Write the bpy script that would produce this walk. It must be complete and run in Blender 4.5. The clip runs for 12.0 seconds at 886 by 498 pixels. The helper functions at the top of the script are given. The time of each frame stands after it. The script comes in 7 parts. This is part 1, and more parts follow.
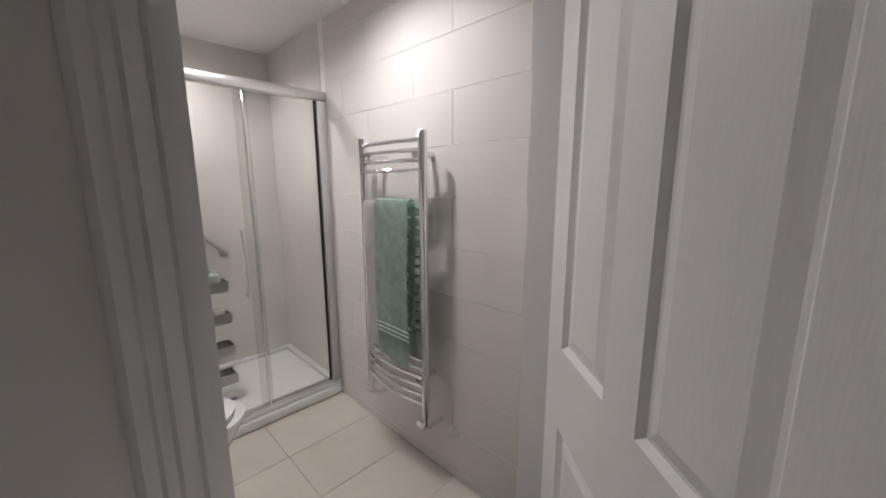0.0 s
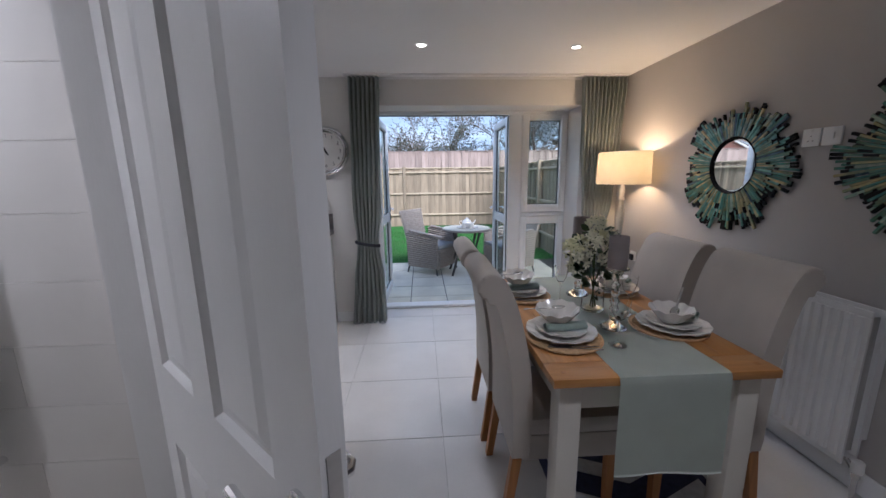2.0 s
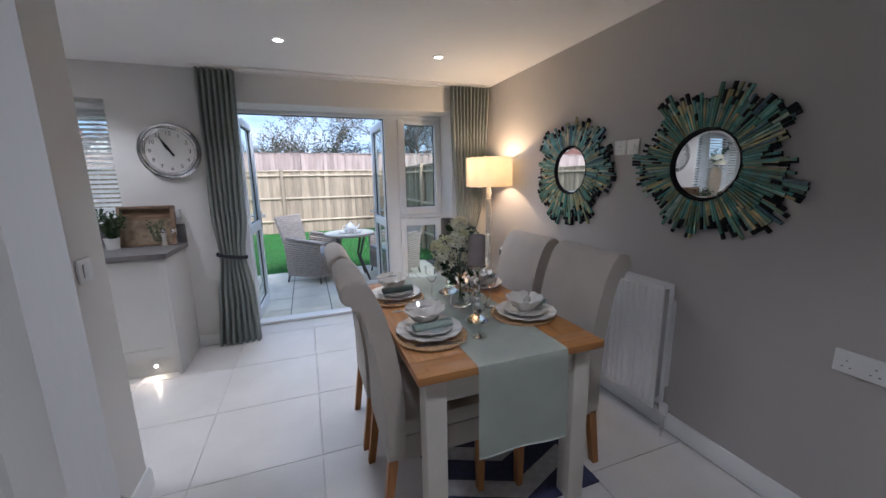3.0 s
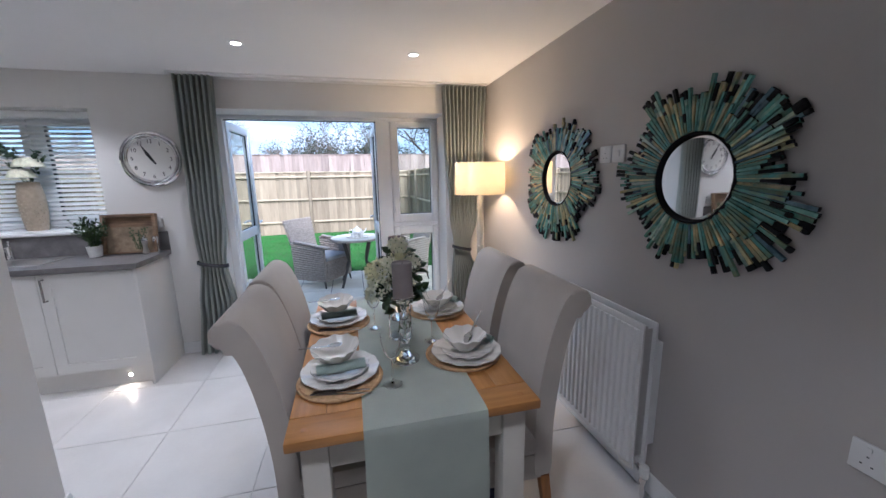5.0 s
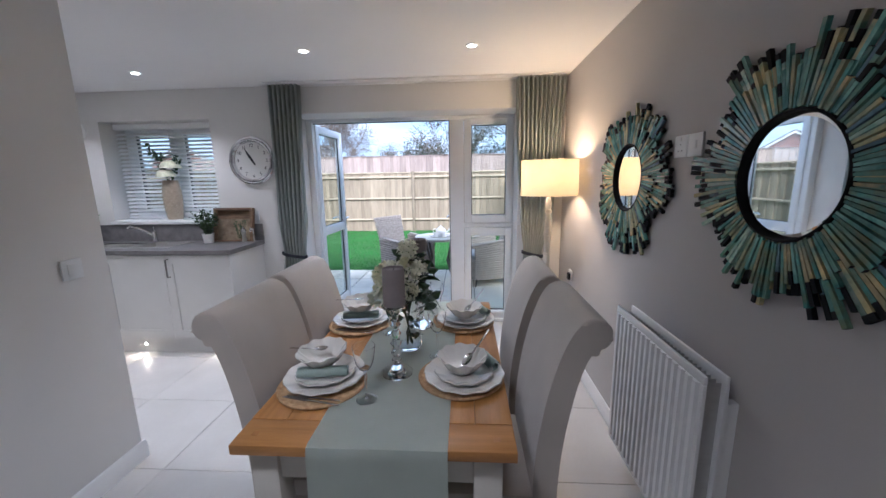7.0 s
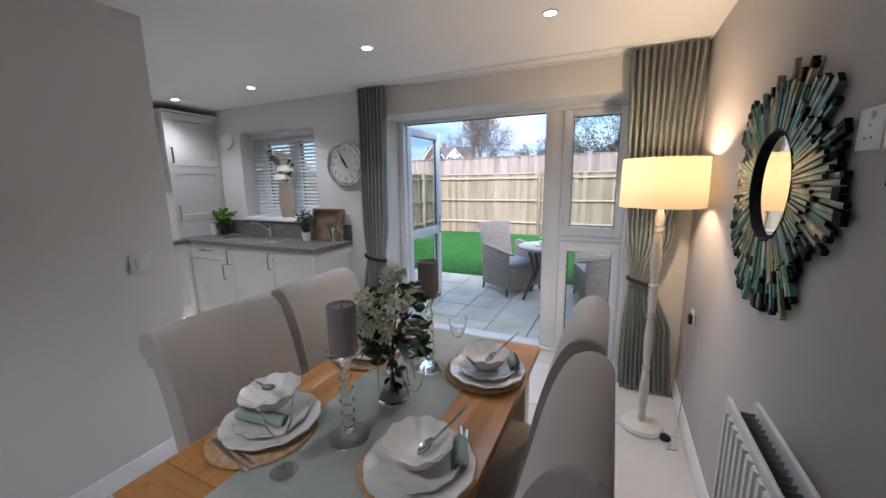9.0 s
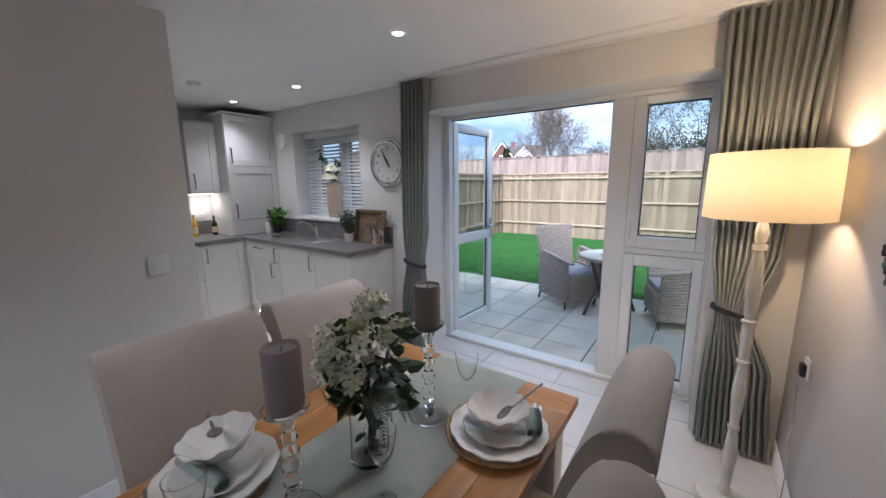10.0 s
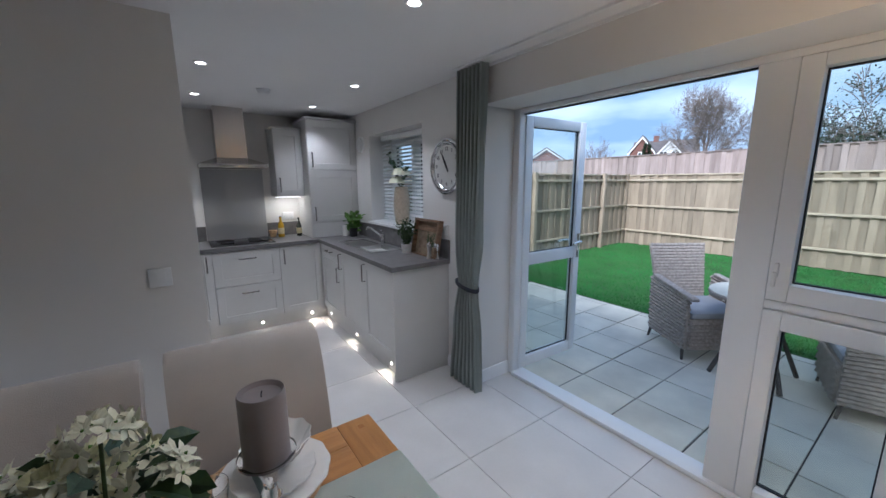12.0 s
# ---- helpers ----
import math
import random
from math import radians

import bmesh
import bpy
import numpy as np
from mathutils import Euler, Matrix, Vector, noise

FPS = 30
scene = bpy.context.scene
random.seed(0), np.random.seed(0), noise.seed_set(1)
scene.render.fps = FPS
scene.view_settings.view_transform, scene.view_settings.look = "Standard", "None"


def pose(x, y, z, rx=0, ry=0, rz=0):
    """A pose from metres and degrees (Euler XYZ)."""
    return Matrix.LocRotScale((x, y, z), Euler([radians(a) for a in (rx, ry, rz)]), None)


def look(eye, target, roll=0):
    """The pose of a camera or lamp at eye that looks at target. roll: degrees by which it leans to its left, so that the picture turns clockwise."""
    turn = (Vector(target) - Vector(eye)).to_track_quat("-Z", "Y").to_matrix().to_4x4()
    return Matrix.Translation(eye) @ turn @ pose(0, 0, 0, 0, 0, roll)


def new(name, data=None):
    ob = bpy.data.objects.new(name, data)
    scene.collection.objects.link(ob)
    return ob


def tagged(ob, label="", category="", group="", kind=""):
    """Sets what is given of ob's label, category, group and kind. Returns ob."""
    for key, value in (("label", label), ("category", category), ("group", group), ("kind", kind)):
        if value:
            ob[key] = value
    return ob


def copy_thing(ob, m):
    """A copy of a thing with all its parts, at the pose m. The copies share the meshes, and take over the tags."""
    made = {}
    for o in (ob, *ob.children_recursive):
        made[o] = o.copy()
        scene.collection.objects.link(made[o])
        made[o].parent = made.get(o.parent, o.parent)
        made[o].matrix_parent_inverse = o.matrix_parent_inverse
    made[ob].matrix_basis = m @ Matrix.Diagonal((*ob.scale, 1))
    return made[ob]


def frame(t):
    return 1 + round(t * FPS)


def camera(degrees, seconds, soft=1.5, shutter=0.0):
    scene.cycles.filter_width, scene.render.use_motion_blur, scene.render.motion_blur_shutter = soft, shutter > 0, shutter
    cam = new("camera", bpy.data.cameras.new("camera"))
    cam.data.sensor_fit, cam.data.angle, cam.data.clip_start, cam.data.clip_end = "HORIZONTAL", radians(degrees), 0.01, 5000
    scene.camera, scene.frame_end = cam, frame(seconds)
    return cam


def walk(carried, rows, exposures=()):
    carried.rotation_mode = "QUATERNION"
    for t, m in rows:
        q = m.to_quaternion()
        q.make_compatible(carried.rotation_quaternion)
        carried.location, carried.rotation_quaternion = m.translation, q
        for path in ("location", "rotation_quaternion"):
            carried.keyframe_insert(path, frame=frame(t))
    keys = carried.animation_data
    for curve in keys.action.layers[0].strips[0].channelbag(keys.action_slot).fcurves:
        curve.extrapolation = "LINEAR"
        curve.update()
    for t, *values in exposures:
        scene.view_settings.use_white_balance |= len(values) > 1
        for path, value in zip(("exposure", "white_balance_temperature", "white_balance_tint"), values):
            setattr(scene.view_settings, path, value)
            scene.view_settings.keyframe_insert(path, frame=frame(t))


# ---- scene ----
cam = camera(100.6, 12.0)
PATH = [
    (0, (0.168, 0.081, 1.381), (-1.225, 1.472, 1.028), -0.2),
    (0.5, (0.216, 0.089, 1.367), (-0.904, 1.71, 1.027), -0.3),
    (1, (0.291, 0.09, 1.364), (-0.415, 1.93, 1.021), -1.0),
    (1.5, (0.354, 0.055, 1.391), (0.07, 2.0, 1.022), -0.7),
    (2, (0.419, 0.027, 1.413), (0.532, 1.987, 1.029), -0.8),
    (2.5, (0.462, 0.005, 1.418), (0.877, 1.924, 1.035), -0.9),
    (3, (0.535, 0.008, 1.418), (1.209, 1.852, 1.039), -1.0),
    (3.2, (0.556, -0.003, 1.436), (1.309, 1.81, 1.052), -0.9),
    (4.8, (0.989, 0.102, 1.509), (1.55, 1.979, 1.107), -0.7),
    (5, (1.064, 0.113, 1.481), (1.531, 2.02, 1.097), -1.1),
    (5.5, (1.188, 0.132, 1.482), (1.496, 2.071, 1.102), -1.1),
    (6, (1.301, 0.152, 1.486), (1.457, 2.109, 1.102), -1.2),
    (6.5, (1.386, 0.185, 1.477), (1.416, 2.15, 1.103), -1.1),
    (7, (1.491, 0.239, 1.467), (1.367, 2.2, 1.095), -1.0),
    (9, (1.889, 0.741, 1.486), (1.054, 2.522, 1.126), -0.8),
    (9.5, (1.912, 0.915, 1.499), (0.923, 2.614, 1.132), -0.6),
    (10, (1.918, 1.103, 1.492), (0.775, 2.704, 1.133), -0.6),
    (10.5, (1.921, 1.28, 1.501), (0.644, 2.776, 1.139), -0.6),
    (11, (1.925, 1.471, 1.513), (0.552, 2.882, 1.157), -0.6),
    (11.5, (1.929, 1.668, 1.534), (0.446, 2.962, 1.174), -0.4),
    (12, (1.925, 1.851, 1.548), (0.321, 2.991, 1.188), -0.3),
]
walk(cam, [(t, look(eye, target, roll)) for t, eye, target, roll in PATH],
     [(0.0, 0.86, 6350, 15), (1.0, 0.78, 5900, 14), (2.0, 0.66, 5600, 16), (3.2, 1.0, 5500, 14), (5.5, 1.2, 5400, 15),
      (7.0, 1.18, 5400, 15), (9.5, 0.98, 5650, 14), (10.5, 0.85, 5600, 15), (12.0, 0.6, 5350, 12)])

# ---- world, sun, exposure ----
world = bpy.data.worlds.new("sky")
scene.world = world
world.use_nodes = True
wn, wl = world.node_tree.nodes, world.node_tree.links
sky = wn.new("ShaderNodeTexSky")
sky.sky_type = "NISHITA"
sky.sun_disc = False
sky.sun_elevation, sky.sun_rotation = radians(42), radians(165)
sky.air_density, sky.dust_density = 1.2, 2.0
wl.new(sky.outputs[0], wn["Background"].inputs[0])
wn["Background"].inputs[1].default_value = 0.15


def lamp(name, kind, m, power, colour, **settings):
    data = bpy.data.lights.new(name, kind)
    data.energy, data.color = power, colour
    if kind == "AREA":
        data.shape, data.size, data.size_y = "RECTANGLE", settings.get("size", 1), settings.get("size_y", 1)
    if kind == "SPOT":
        data.spot_size, data.spot_blend, data.shadow_soft_size = radians(settings.get("cone", 110)), 0.8, settings.get("size", 0.04)
    if kind == "POINT":
        data.shadow_soft_size = settings.get("size", 0.05)
    if kind == "SUN":
        data.angle = radians(settings.get("angle", 20))
    ob = new(name, data)
    ob.matrix_world = m
    return ob


lamp("sun", "SUN", look((0, 0, 20), (-1.25, 4.7, 15.6)), 2.9, (1.0, 0.975, 0.94), angle=30)
WARM, COOL = (1.0, 0.86, 0.70), (1.0, 0.965, 0.94)
DOWNLIGHTS = [(0.448, 2.757), (1.537, 2.777), (-1.0, 3.08), (-1.0, 2.055), (-2.02, 2.055), (-2.01, 3.045)]
# unseen ceiling lights, added to brighten the table, chairs and near room
UNSEEN_FILLS = [(1.0, 0.45), (1.0, -1.3)]
for dx, dy in DOWNLIGHTS:
    lamp("downlight_or_fill_lamp", "SPOT", look((dx, dy, 2.28), (dx, dy + 0.001, 0)), 18 if dx > 0 else 17 if dx > -2 else 11, COOL, cone=122 if dx > 0 else 118)
# spots of the added fill lights; no source is known there
for dx, dy in UNSEEN_FILLS:
    lamp("downlight_or_fill_lamp", "SPOT", look((dx, dy, 2.28), (dx, dy + 0.001, 0)), 27 if dy > 0 else 12, COOL, cone=114, size=0.12)
lamp("bathroom_lamp", "SPOT", look((-1.17, 0.76, 2.28), (-1.17, 0.761, 0)), 20, COOL, cone=165)
lamp("bathroom_lamp", "SPOT", look((-2.35, 0.55, 2.28), (-2.35, 0.551, 0)), 20, COOL, cone=160)
lamp("floor_lamp_bulb", "POINT", pose(2.115, 3.07, 1.505), 8.5, (1.0, 0.69, 0.38), size=0.035)
for uy, ul in ((2.875, 0.26), (1.65, 0.5)):
    lamp("cabinet_strip_lamp", "AREA", look((-2.62, uy, 1.372), (-2.62, uy + 0.0001, 0)), 0.65, (1.0, 0.9, 0.74), size=0.04, size_y=ul)
PLINTH_N = [(-0.62, 3.135), (-1.35, 3.135), (-2.08, 3.135)]
PLINTH_W = [(-2.235, 2.44), (-2.235, 2.96), (-2.235, 1.9)]
for px, py in PLINTH_N:
    lamp("plinth_lamp", "SPOT", look((px, py - 0.025, 0.075), (px, py - 0.10, 0.0)), 0.65, (1.0, 0.80, 0.56), cone=150, size=0.012)
for px, py in PLINTH_W:
    lamp("plinth_lamp", "SPOT", look((px + 0.025, py, 0.075), (px + 0.10, py, 0.0)), 0.65, (1.0, 0.80, 0.56), cone=150, size=0.012)


# ---- materials ----
def mat(name, col, rough=0.5, metal=0.0, var=0.08, scale=6.0, fine=90.0, bump=0.05, random=0.0, tint=None, stretch=None, spec=0.5, sheen=0.0, coat=0.0, trans=0.0, ior=1.45):
    """Noise at two scales over a base colour; tint: a second colour for the broad noise."""
    m = bpy.data.materials.new(name)
    m.use_nodes = True
    n, l = m.node_tree.nodes, m.node_tree.links
    b = n["Principled BSDF"]
    geo = n.new("ShaderNodeNewGeometry")
    src = geo.outputs["Position"]
    if stretch:
        mp = n.new("ShaderNodeMapping")
        mp.inputs["Scale"].default_value = stretch
        l.new(src, mp.inputs[0])
        src = mp.outputs[0]
    broad, grain = n.new("ShaderNodeTexNoise"), n.new("ShaderNodeTexNoise")
    broad.inputs["Scale"].default_value, grain.inputs["Scale"].default_value = scale, fine
    broad.inputs["Detail"].default_value, grain.inputs["Detail"].default_value = 5, 3
    l.new(src, broad.inputs["Vector"]), l.new(src, grain.inputs["Vector"])
    ramp = n.new("ShaderNodeMix")
    ramp.data_type = "RGBA"
    low = tint or tuple(c * (1 - var) for c in col)
    high = col if tint else tuple(min(1, c * (1 + var)) for c in col)
    ramp.inputs[6].default_value, ramp.inputs[7].default_value = (*low, 1), (*high, 1)
    span = n.new("ShaderNodeMapRange")
    span.inputs[1].default_value, span.inputs[2].default_value = 0.32, 0.68
    l.new(broad.outputs[0], span.inputs[0]), l.new(span.outputs[0], ramp.inputs[0])
    value = n.new("ShaderNodeHueSaturation")
    l.new(ramp.outputs[2], value.inputs["Color"])
    amount = n.new("ShaderNodeMapRange")
    amount.inputs[3].default_value, amount.inputs[4].default_value = 1 - var * 0.6, 1 + var * 0.6
    l.new(grain.outputs[0], amount.inputs[0])
    if random:
        info, mul = n.new("ShaderNodeObjectInfo"), n.new("ShaderNodeMath")
        r = n.new("ShaderNodeMapRange")
        r.inputs[3].default_value, r.inputs[4].default_value = 1 - random, 1 + random
        l.new(info.outputs["Random"], r.inputs[0])
        mul.operation = "MULTIPLY"
        l.new(r.outputs[0], mul.inputs[0]), l.new(amount.outputs[0], mul.inputs[1])
        l.new(mul.outputs[0], value.inputs["Value"])
    else:
        l.new(amount.outputs[0], value.inputs["Value"])
    l.new(value.outputs[0], b.inputs["Base Color"])
    b.inputs["Metallic"].default_value, b.inputs["IOR"].default_value = metal, ior
    b.inputs["Specular IOR Level"].default_value = spec
    rr = n.new("ShaderNodeMapRange")
    rr.inputs[3].default_value, rr.inputs[4].default_value = max(0.02, rough * 0.85), min(1, rough * 1.15)
    l.new(broad.outputs[0], rr.inputs[0]), l.new(rr.outputs[0], b.inputs["Roughness"])
    if bump:
        bp = n.new("ShaderNodeBump")
        bp.inputs["Strength"].default_value, bp.inputs["Distance"].default_value = bump, 0.004
        l.new(grain.outputs[0], bp.inputs["Height"]), l.new(bp.outputs[0], b.inputs["Normal"])
    if sheen:
        b.inputs["Sheen Weight"].default_value = sheen
    if coat:
        b.inputs["Coat Weight"].default_value, b.inputs["Coat Roughness"].default_value = coat, 0.1
    if trans:
        b.inputs["Transmission Weight"].default_value = trans
    return m


def glow(name, col, strength):
    m = bpy.data.materials.new(name)
    m.use_nodes = True
    b = m.node_tree.nodes["Principled BSDF"]
    b.inputs["Base Color"].default_value = (*col, 1)
    b.inputs["Emission Color"].default_value, b.inputs["Emission Strength"].default_value = (*col, 1), strength
    return m


def pane_glass(name, tint=(0.92, 0.95, 0.93)):
    """Flat clear glass: straight through, with a mirror gloss by the Fresnel law."""
    m = bpy.data.materials.new(name)
    m.use_nodes = True
    n, l = m.node_tree.nodes, m.node_tree.links
    n.remove(n["Principled BSDF"])
    clear, gloss, mix, fres = n.new("ShaderNodeBsdfTransparent"), n.new("ShaderNodeBsdfGlossy"), n.new("ShaderNodeMixShader"), n.new("ShaderNodeFresnel")
    clear.inputs[0].default_value = (*tint, 1)
    gloss.inputs["Roughness"].default_value = 0.02
    fres.inputs[0].default_value = 1.45
    cap = n.new("ShaderNodeMath")
    cap.operation = "MINIMUM"
    cap.inputs[1].default_value = 0.12
    l.new(fres.outputs[0], cap.inputs[0])
    l.new(cap.outputs[0], mix.inputs[0]), l.new(clear.outputs[0], mix.inputs[1]), l.new(gloss.outputs[0], mix.inputs[2])
    l.new(mix.outputs[0], n["Material Output"].inputs[0])
    return m


M_WALL = mat("painted plaster", (0.70, 0.68, 0.65), 0.75, var=0.03, scale=1.5, fine=260, bump=0.06)
M_TAUPE = mat("taupe painted plaster", (0.47, 0.445, 0.425), 0.75, var=0.03, scale=1.5, fine=260, bump=0.06)
M_CEIL = mat("white ceiling paint", (0.80, 0.79, 0.78), 0.85, var=0.02, scale=1.2, fine=240, bump=0.05)
M_TRIM = mat("white gloss paint", (0.80, 0.80, 0.79), 0.35, var=0.03, scale=4, fine=120, bump=0.03)
M_DOOR = mat("white satin door paint", (0.78, 0.775, 0.765), 0.42, var=0.03, scale=4, fine=200, bump=0.1, stretch=(1, 1, 0.15))
M_TILE = mat("pale grey porcelain", (0.62, 0.60, 0.575), 0.24, var=0.05, scale=3, fine=60, bump=0.02, random=0.025)
M_GROUT = mat("grey grout", (0.56, 0.545, 0.52), 0.9, var=0.1, scale=20, fine=300, bump=0.2)
M_WTILE = mat("ivory glazed wall tile", (0.72, 0.695, 0.665), 0.5, var=0.012, scale=5, fine=50, bump=0.03, random=0.015)
M_WGROUT = mat("white wall grout", (0.86, 0.845, 0.82), 0.9, var=0.05, scale=20, fine=300, bump=0.2)
M_BTILE = mat("beige floor tile", (0.62, 0.575, 0.51), 0.3, var=0.05, scale=4, fine=60, bump=0.02, random=0.02)
M_PANEL = mat("pale shower wall panel", (0.66, 0.64, 0.61), 0.2, var=0.06, scale=2.5, fine=30, bump=0.01)
M_UPVC = mat("white plastic window frame", (0.80, 0.81, 0.82), 0.3, var=0.02, scale=3, fine=60, bump=0.01)
M_GASKET = mat("black rubber seal", (0.02, 0.02, 0.022), 0.6, var=0.2, scale=20, bump=0.05)
M_GLASS = pane_glass("window glass")
M_SGLASS = pane_glass("shower glass", (0.955, 0.955, 0.945))
M_CRYSTAL = mat("clear glassware", (1, 1, 1), 0.02, var=0.0, bump=0.0, trans=1.0, ior=1.27)
M_MIRROR = mat("silvered mirror", (0.92, 0.93, 0.93), 0.02, metal=1.0, var=0.0, bump=0.0)
M_CHROME = mat("polished chrome", (0.78, 0.78, 0.79), 0.09, metal=1.0, var=0.03, scale=10, bump=0.01)
M_STEEL = mat("brushed steel", (0.55, 0.54, 0.53), 0.30, metal=1.0, var=0.025, scale=5, fine=200, bump=0.01, stretch=(1, 1, 12))
M_HANDLE = mat("dark brushed handle steel", (0.34, 0.33, 0.32), 0.26, metal=1.0, var=0.05, scale=20, bump=0.01)
M_HOOD = mat("brushed hood steel", (0.58, 0.55, 0.52), 0.2, metal=1.0, var=0.02, scale=3, fine=90, bump=0.008)
M_ALU = mat("satin aluminium", (0.66, 0.655, 0.645), 0.32, metal=0.75, var=0.02, scale=3, fine=120, bump=0.01)
M_CAB = mat("light grey cabinet paint", (0.60, 0.59, 0.57), 0.4, var=0.03, scale=3, fine=150, bump=0.03)
M_WORKTOP = mat("slate grey laminate", (0.155, 0.147, 0.145), 0.4, var=0.22, scale=14, fine=160, bump=0.05)
M_GREYGLASS = mat("grey glass splashback", (0.43, 0.43, 0.43), 0.08, var=0.03, scale=2, bump=0.0, coat=0.6)
M_BLACKGLASS = mat("black ceramic glass", (0.012, 0.012, 0.013), 0.06, var=0.1, bump=0.0)
M_OAK = mat("honey oak", (0.47, 0.225, 0.068), 0.38, var=0.22, scale=3, fine=45, bump=0.12, tint=(0.33, 0.145, 0.040), stretch=(14, 1.1, 8), random=0.10)
M_OAKX = mat("honey oak across", (0.47, 0.225, 0.068), 0.38, var=0.22, scale=3, fine=45, bump=0.12, tint=(0.33, 0.145, 0.040), stretch=(1.1, 14, 8), random=0.10)
M_OAKLEG = mat("oak chair leg", (0.36, 0.155, 0.05), 0.4, var=0.2, scale=3, fine=60, bump=0.1, stretch=(14, 14, 1))
M_CREAM = mat("stone painted wood", (0.62, 0.585, 0.52), 0.45, var=0.04, scale=5, fine=120, bump=0.05)
M_LINEN = mat("oatmeal linen upholstery", (0.46, 0.415, 0.365), 0.9, var=0.07, scale=5, fine=420, bump=0.35, sheen=0.3)
M_RUNNER = mat("sage green cotton", (0.65, 0.71, 0.635), 0.9, var=0.05, scale=7, fine=500, bump=0.3, sheen=0.2)
M_NAPKIN = mat("grey green napkin cloth", (0.42, 0.51, 0.46), 0.9, var=0.1, scale=12, fine=420, bump=0.3, sheen=0.2)
M_RATTAN = mat("woven natural rattan", (0.66, 0.46, 0.26), 0.7, var=0.3, scale=60, fine=220, bump=0.5, tint=(0.42, 0.25, 0.12))
M_CHINA = mat("ivory glazed stoneware", (0.78, 0.75, 0.70), 0.14, var=0.03, scale=10, bump=0.02, coat=0.3)
M_CUTLERY = mat("polished cutlery steel", (0.62, 0.61, 0.60), 0.16, metal=1.0, var=0.05, scale=30, bump=0.01)
M_CANDLE = mat("mauve grey candle wax", (0.25, 0.215, 0.21), 0.55, var=0.05, scale=20, fine=120, bump=0.05)
M_CURTAIN = mat("sage grey curtain cloth", (0.38, 0.41, 0.375), 0.9, var=0.1, scale=4, fine=300, bump=0.3, sheen=0.2, stretch=(1, 1, 0.3))
M_DARKTIE = mat("navy braid", (0.02, 0.022, 0.03), 0.8, var=0.2, scale=60, bump=0.3)
M_SHADE = mat("cream lamp shade linen", (0.66, 0.60, 0.52), 0.9, var=0.03, scale=20, fine=400, bump=0.1)
M_LAMPWOOD = mat("antique white lamp stand", (0.66, 0.63, 0.56), 0.5, var=0.08, scale=12, fine=100, bump=0.1)
M_PLASTIC = mat("white plastic", (0.76, 0.76, 0.75), 0.35, var=0.02, scale=6, bump=0.01)
M_BLACK = mat("black plastic", (0.015, 0.015, 0.017), 0.45, var=0.2, scale=20, bump=0.02)
M_RAD = mat("white radiator enamel", (0.78, 0.78, 0.775), 0.3, var=0.02, scale=5, bump=0.02)
M_TOWEL = mat("jade terry towel", (0.48, 0.64, 0.555), 0.95, var=0.16, scale=25, fine=330, bump=0.9, sheen=0.4)
M_WTOWEL = mat("white terry towel", (0.80, 0.79, 0.77), 0.95, var=0.05, scale=25, fine=330, bump=0.9, sheen=0.3)
M_CERAMIC = mat("white sanitary ware", (0.82, 0.82, 0.81), 0.1, var=0.01, scale=4, bump=0.0, coat=0.4)
M_TRAY = mat("white shower tray", (0.80, 0.80, 0.79), 0.25, var=0.03, scale=6, fine=60, bump=0.03)
M_TERRA = mat("white flower pot", (0.68, 0.67, 0.65), 0.6, var=0.06, scale=30, bump=0.1)
M_LEAF = mat("dark green leaf", (0.05, 0.085, 0.025), 0.4, var=0.45, scale=60, fine=200, bump=0.1, tint=(0.02, 0.05, 0.022))
M_EUCA = mat("grey green leaf", (0.085, 0.14, 0.10), 0.6, var=0.4, scale=60, fine=200, bump=0.1, tint=(0.04, 0.075, 0.05))
M_LIME = mat("fresh green leaf", (0.13, 0.26, 0.04), 0.45, var=0.4, scale=60, fine=200, bump=0.1, tint=(0.06, 0.15, 0.02))
M_PETAL = mat("cream petal", (0.80, 0.78, 0.50), 0.7, var=0.14, scale=60, fine=200, bump=0.1)
M_WPETAL = mat("white petal", (0.83, 0.82, 0.64), 0.7, var=0.08, scale=60, fine=200, bump=0.1)
M_STEM = mat("green stem", (0.07, 0.11, 0.035), 0.6, var=0.3, scale=40, bump=0.1)
M_VASE = mat("champagne dimpled ceramic", (0.50, 0.42, 0.32), 0.3, metal=0.35, var=0.1, scale=30, fine=90, bump=0.1)
M_TRAYWOOD = mat("weathered brown wood", (0.20, 0.125, 0.075), 0.6, var=0.35, scale=6, fine=90, bump=0.2, stretch=(1.5, 1.5, 10))
M_PRINT = mat("sepia botanical print", (0.36, 0.29, 0.20), 0.7, var=0.3, scale=14, fine=90, bump=0.05, tint=(0.16, 0.11, 0.07))
M_OIL = mat("golden oil bottle", (0.60, 0.36, 0.03), 0.1, var=0.1, scale=20, bump=0.0, coat=0.5)
M_DARKOIL = mat("dark green bottle", (0.015, 0.02, 0.01), 0.08, var=0.1, scale=20, bump=0.0, coat=0.5)
M_LABEL = mat("paper label", (0.60, 0.52, 0.30), 0.7, var=0.1, scale=40, bump=0.02)
M_FACE = mat("ivory clock face", (0.74, 0.73, 0.70), 0.6, var=0.03, scale=8, bump=0.01)
M_NAVY = mat("navy wool rug", (0.045, 0.05, 0.105), 0.95, var=0.25, scale=30, fine=400, bump=0.8)
M_RUGWHITE = mat("ivory wool rug pile", (0.55, 0.54, 0.53), 0.95, var=0.12, scale=30, fine=400, bump=0.8)
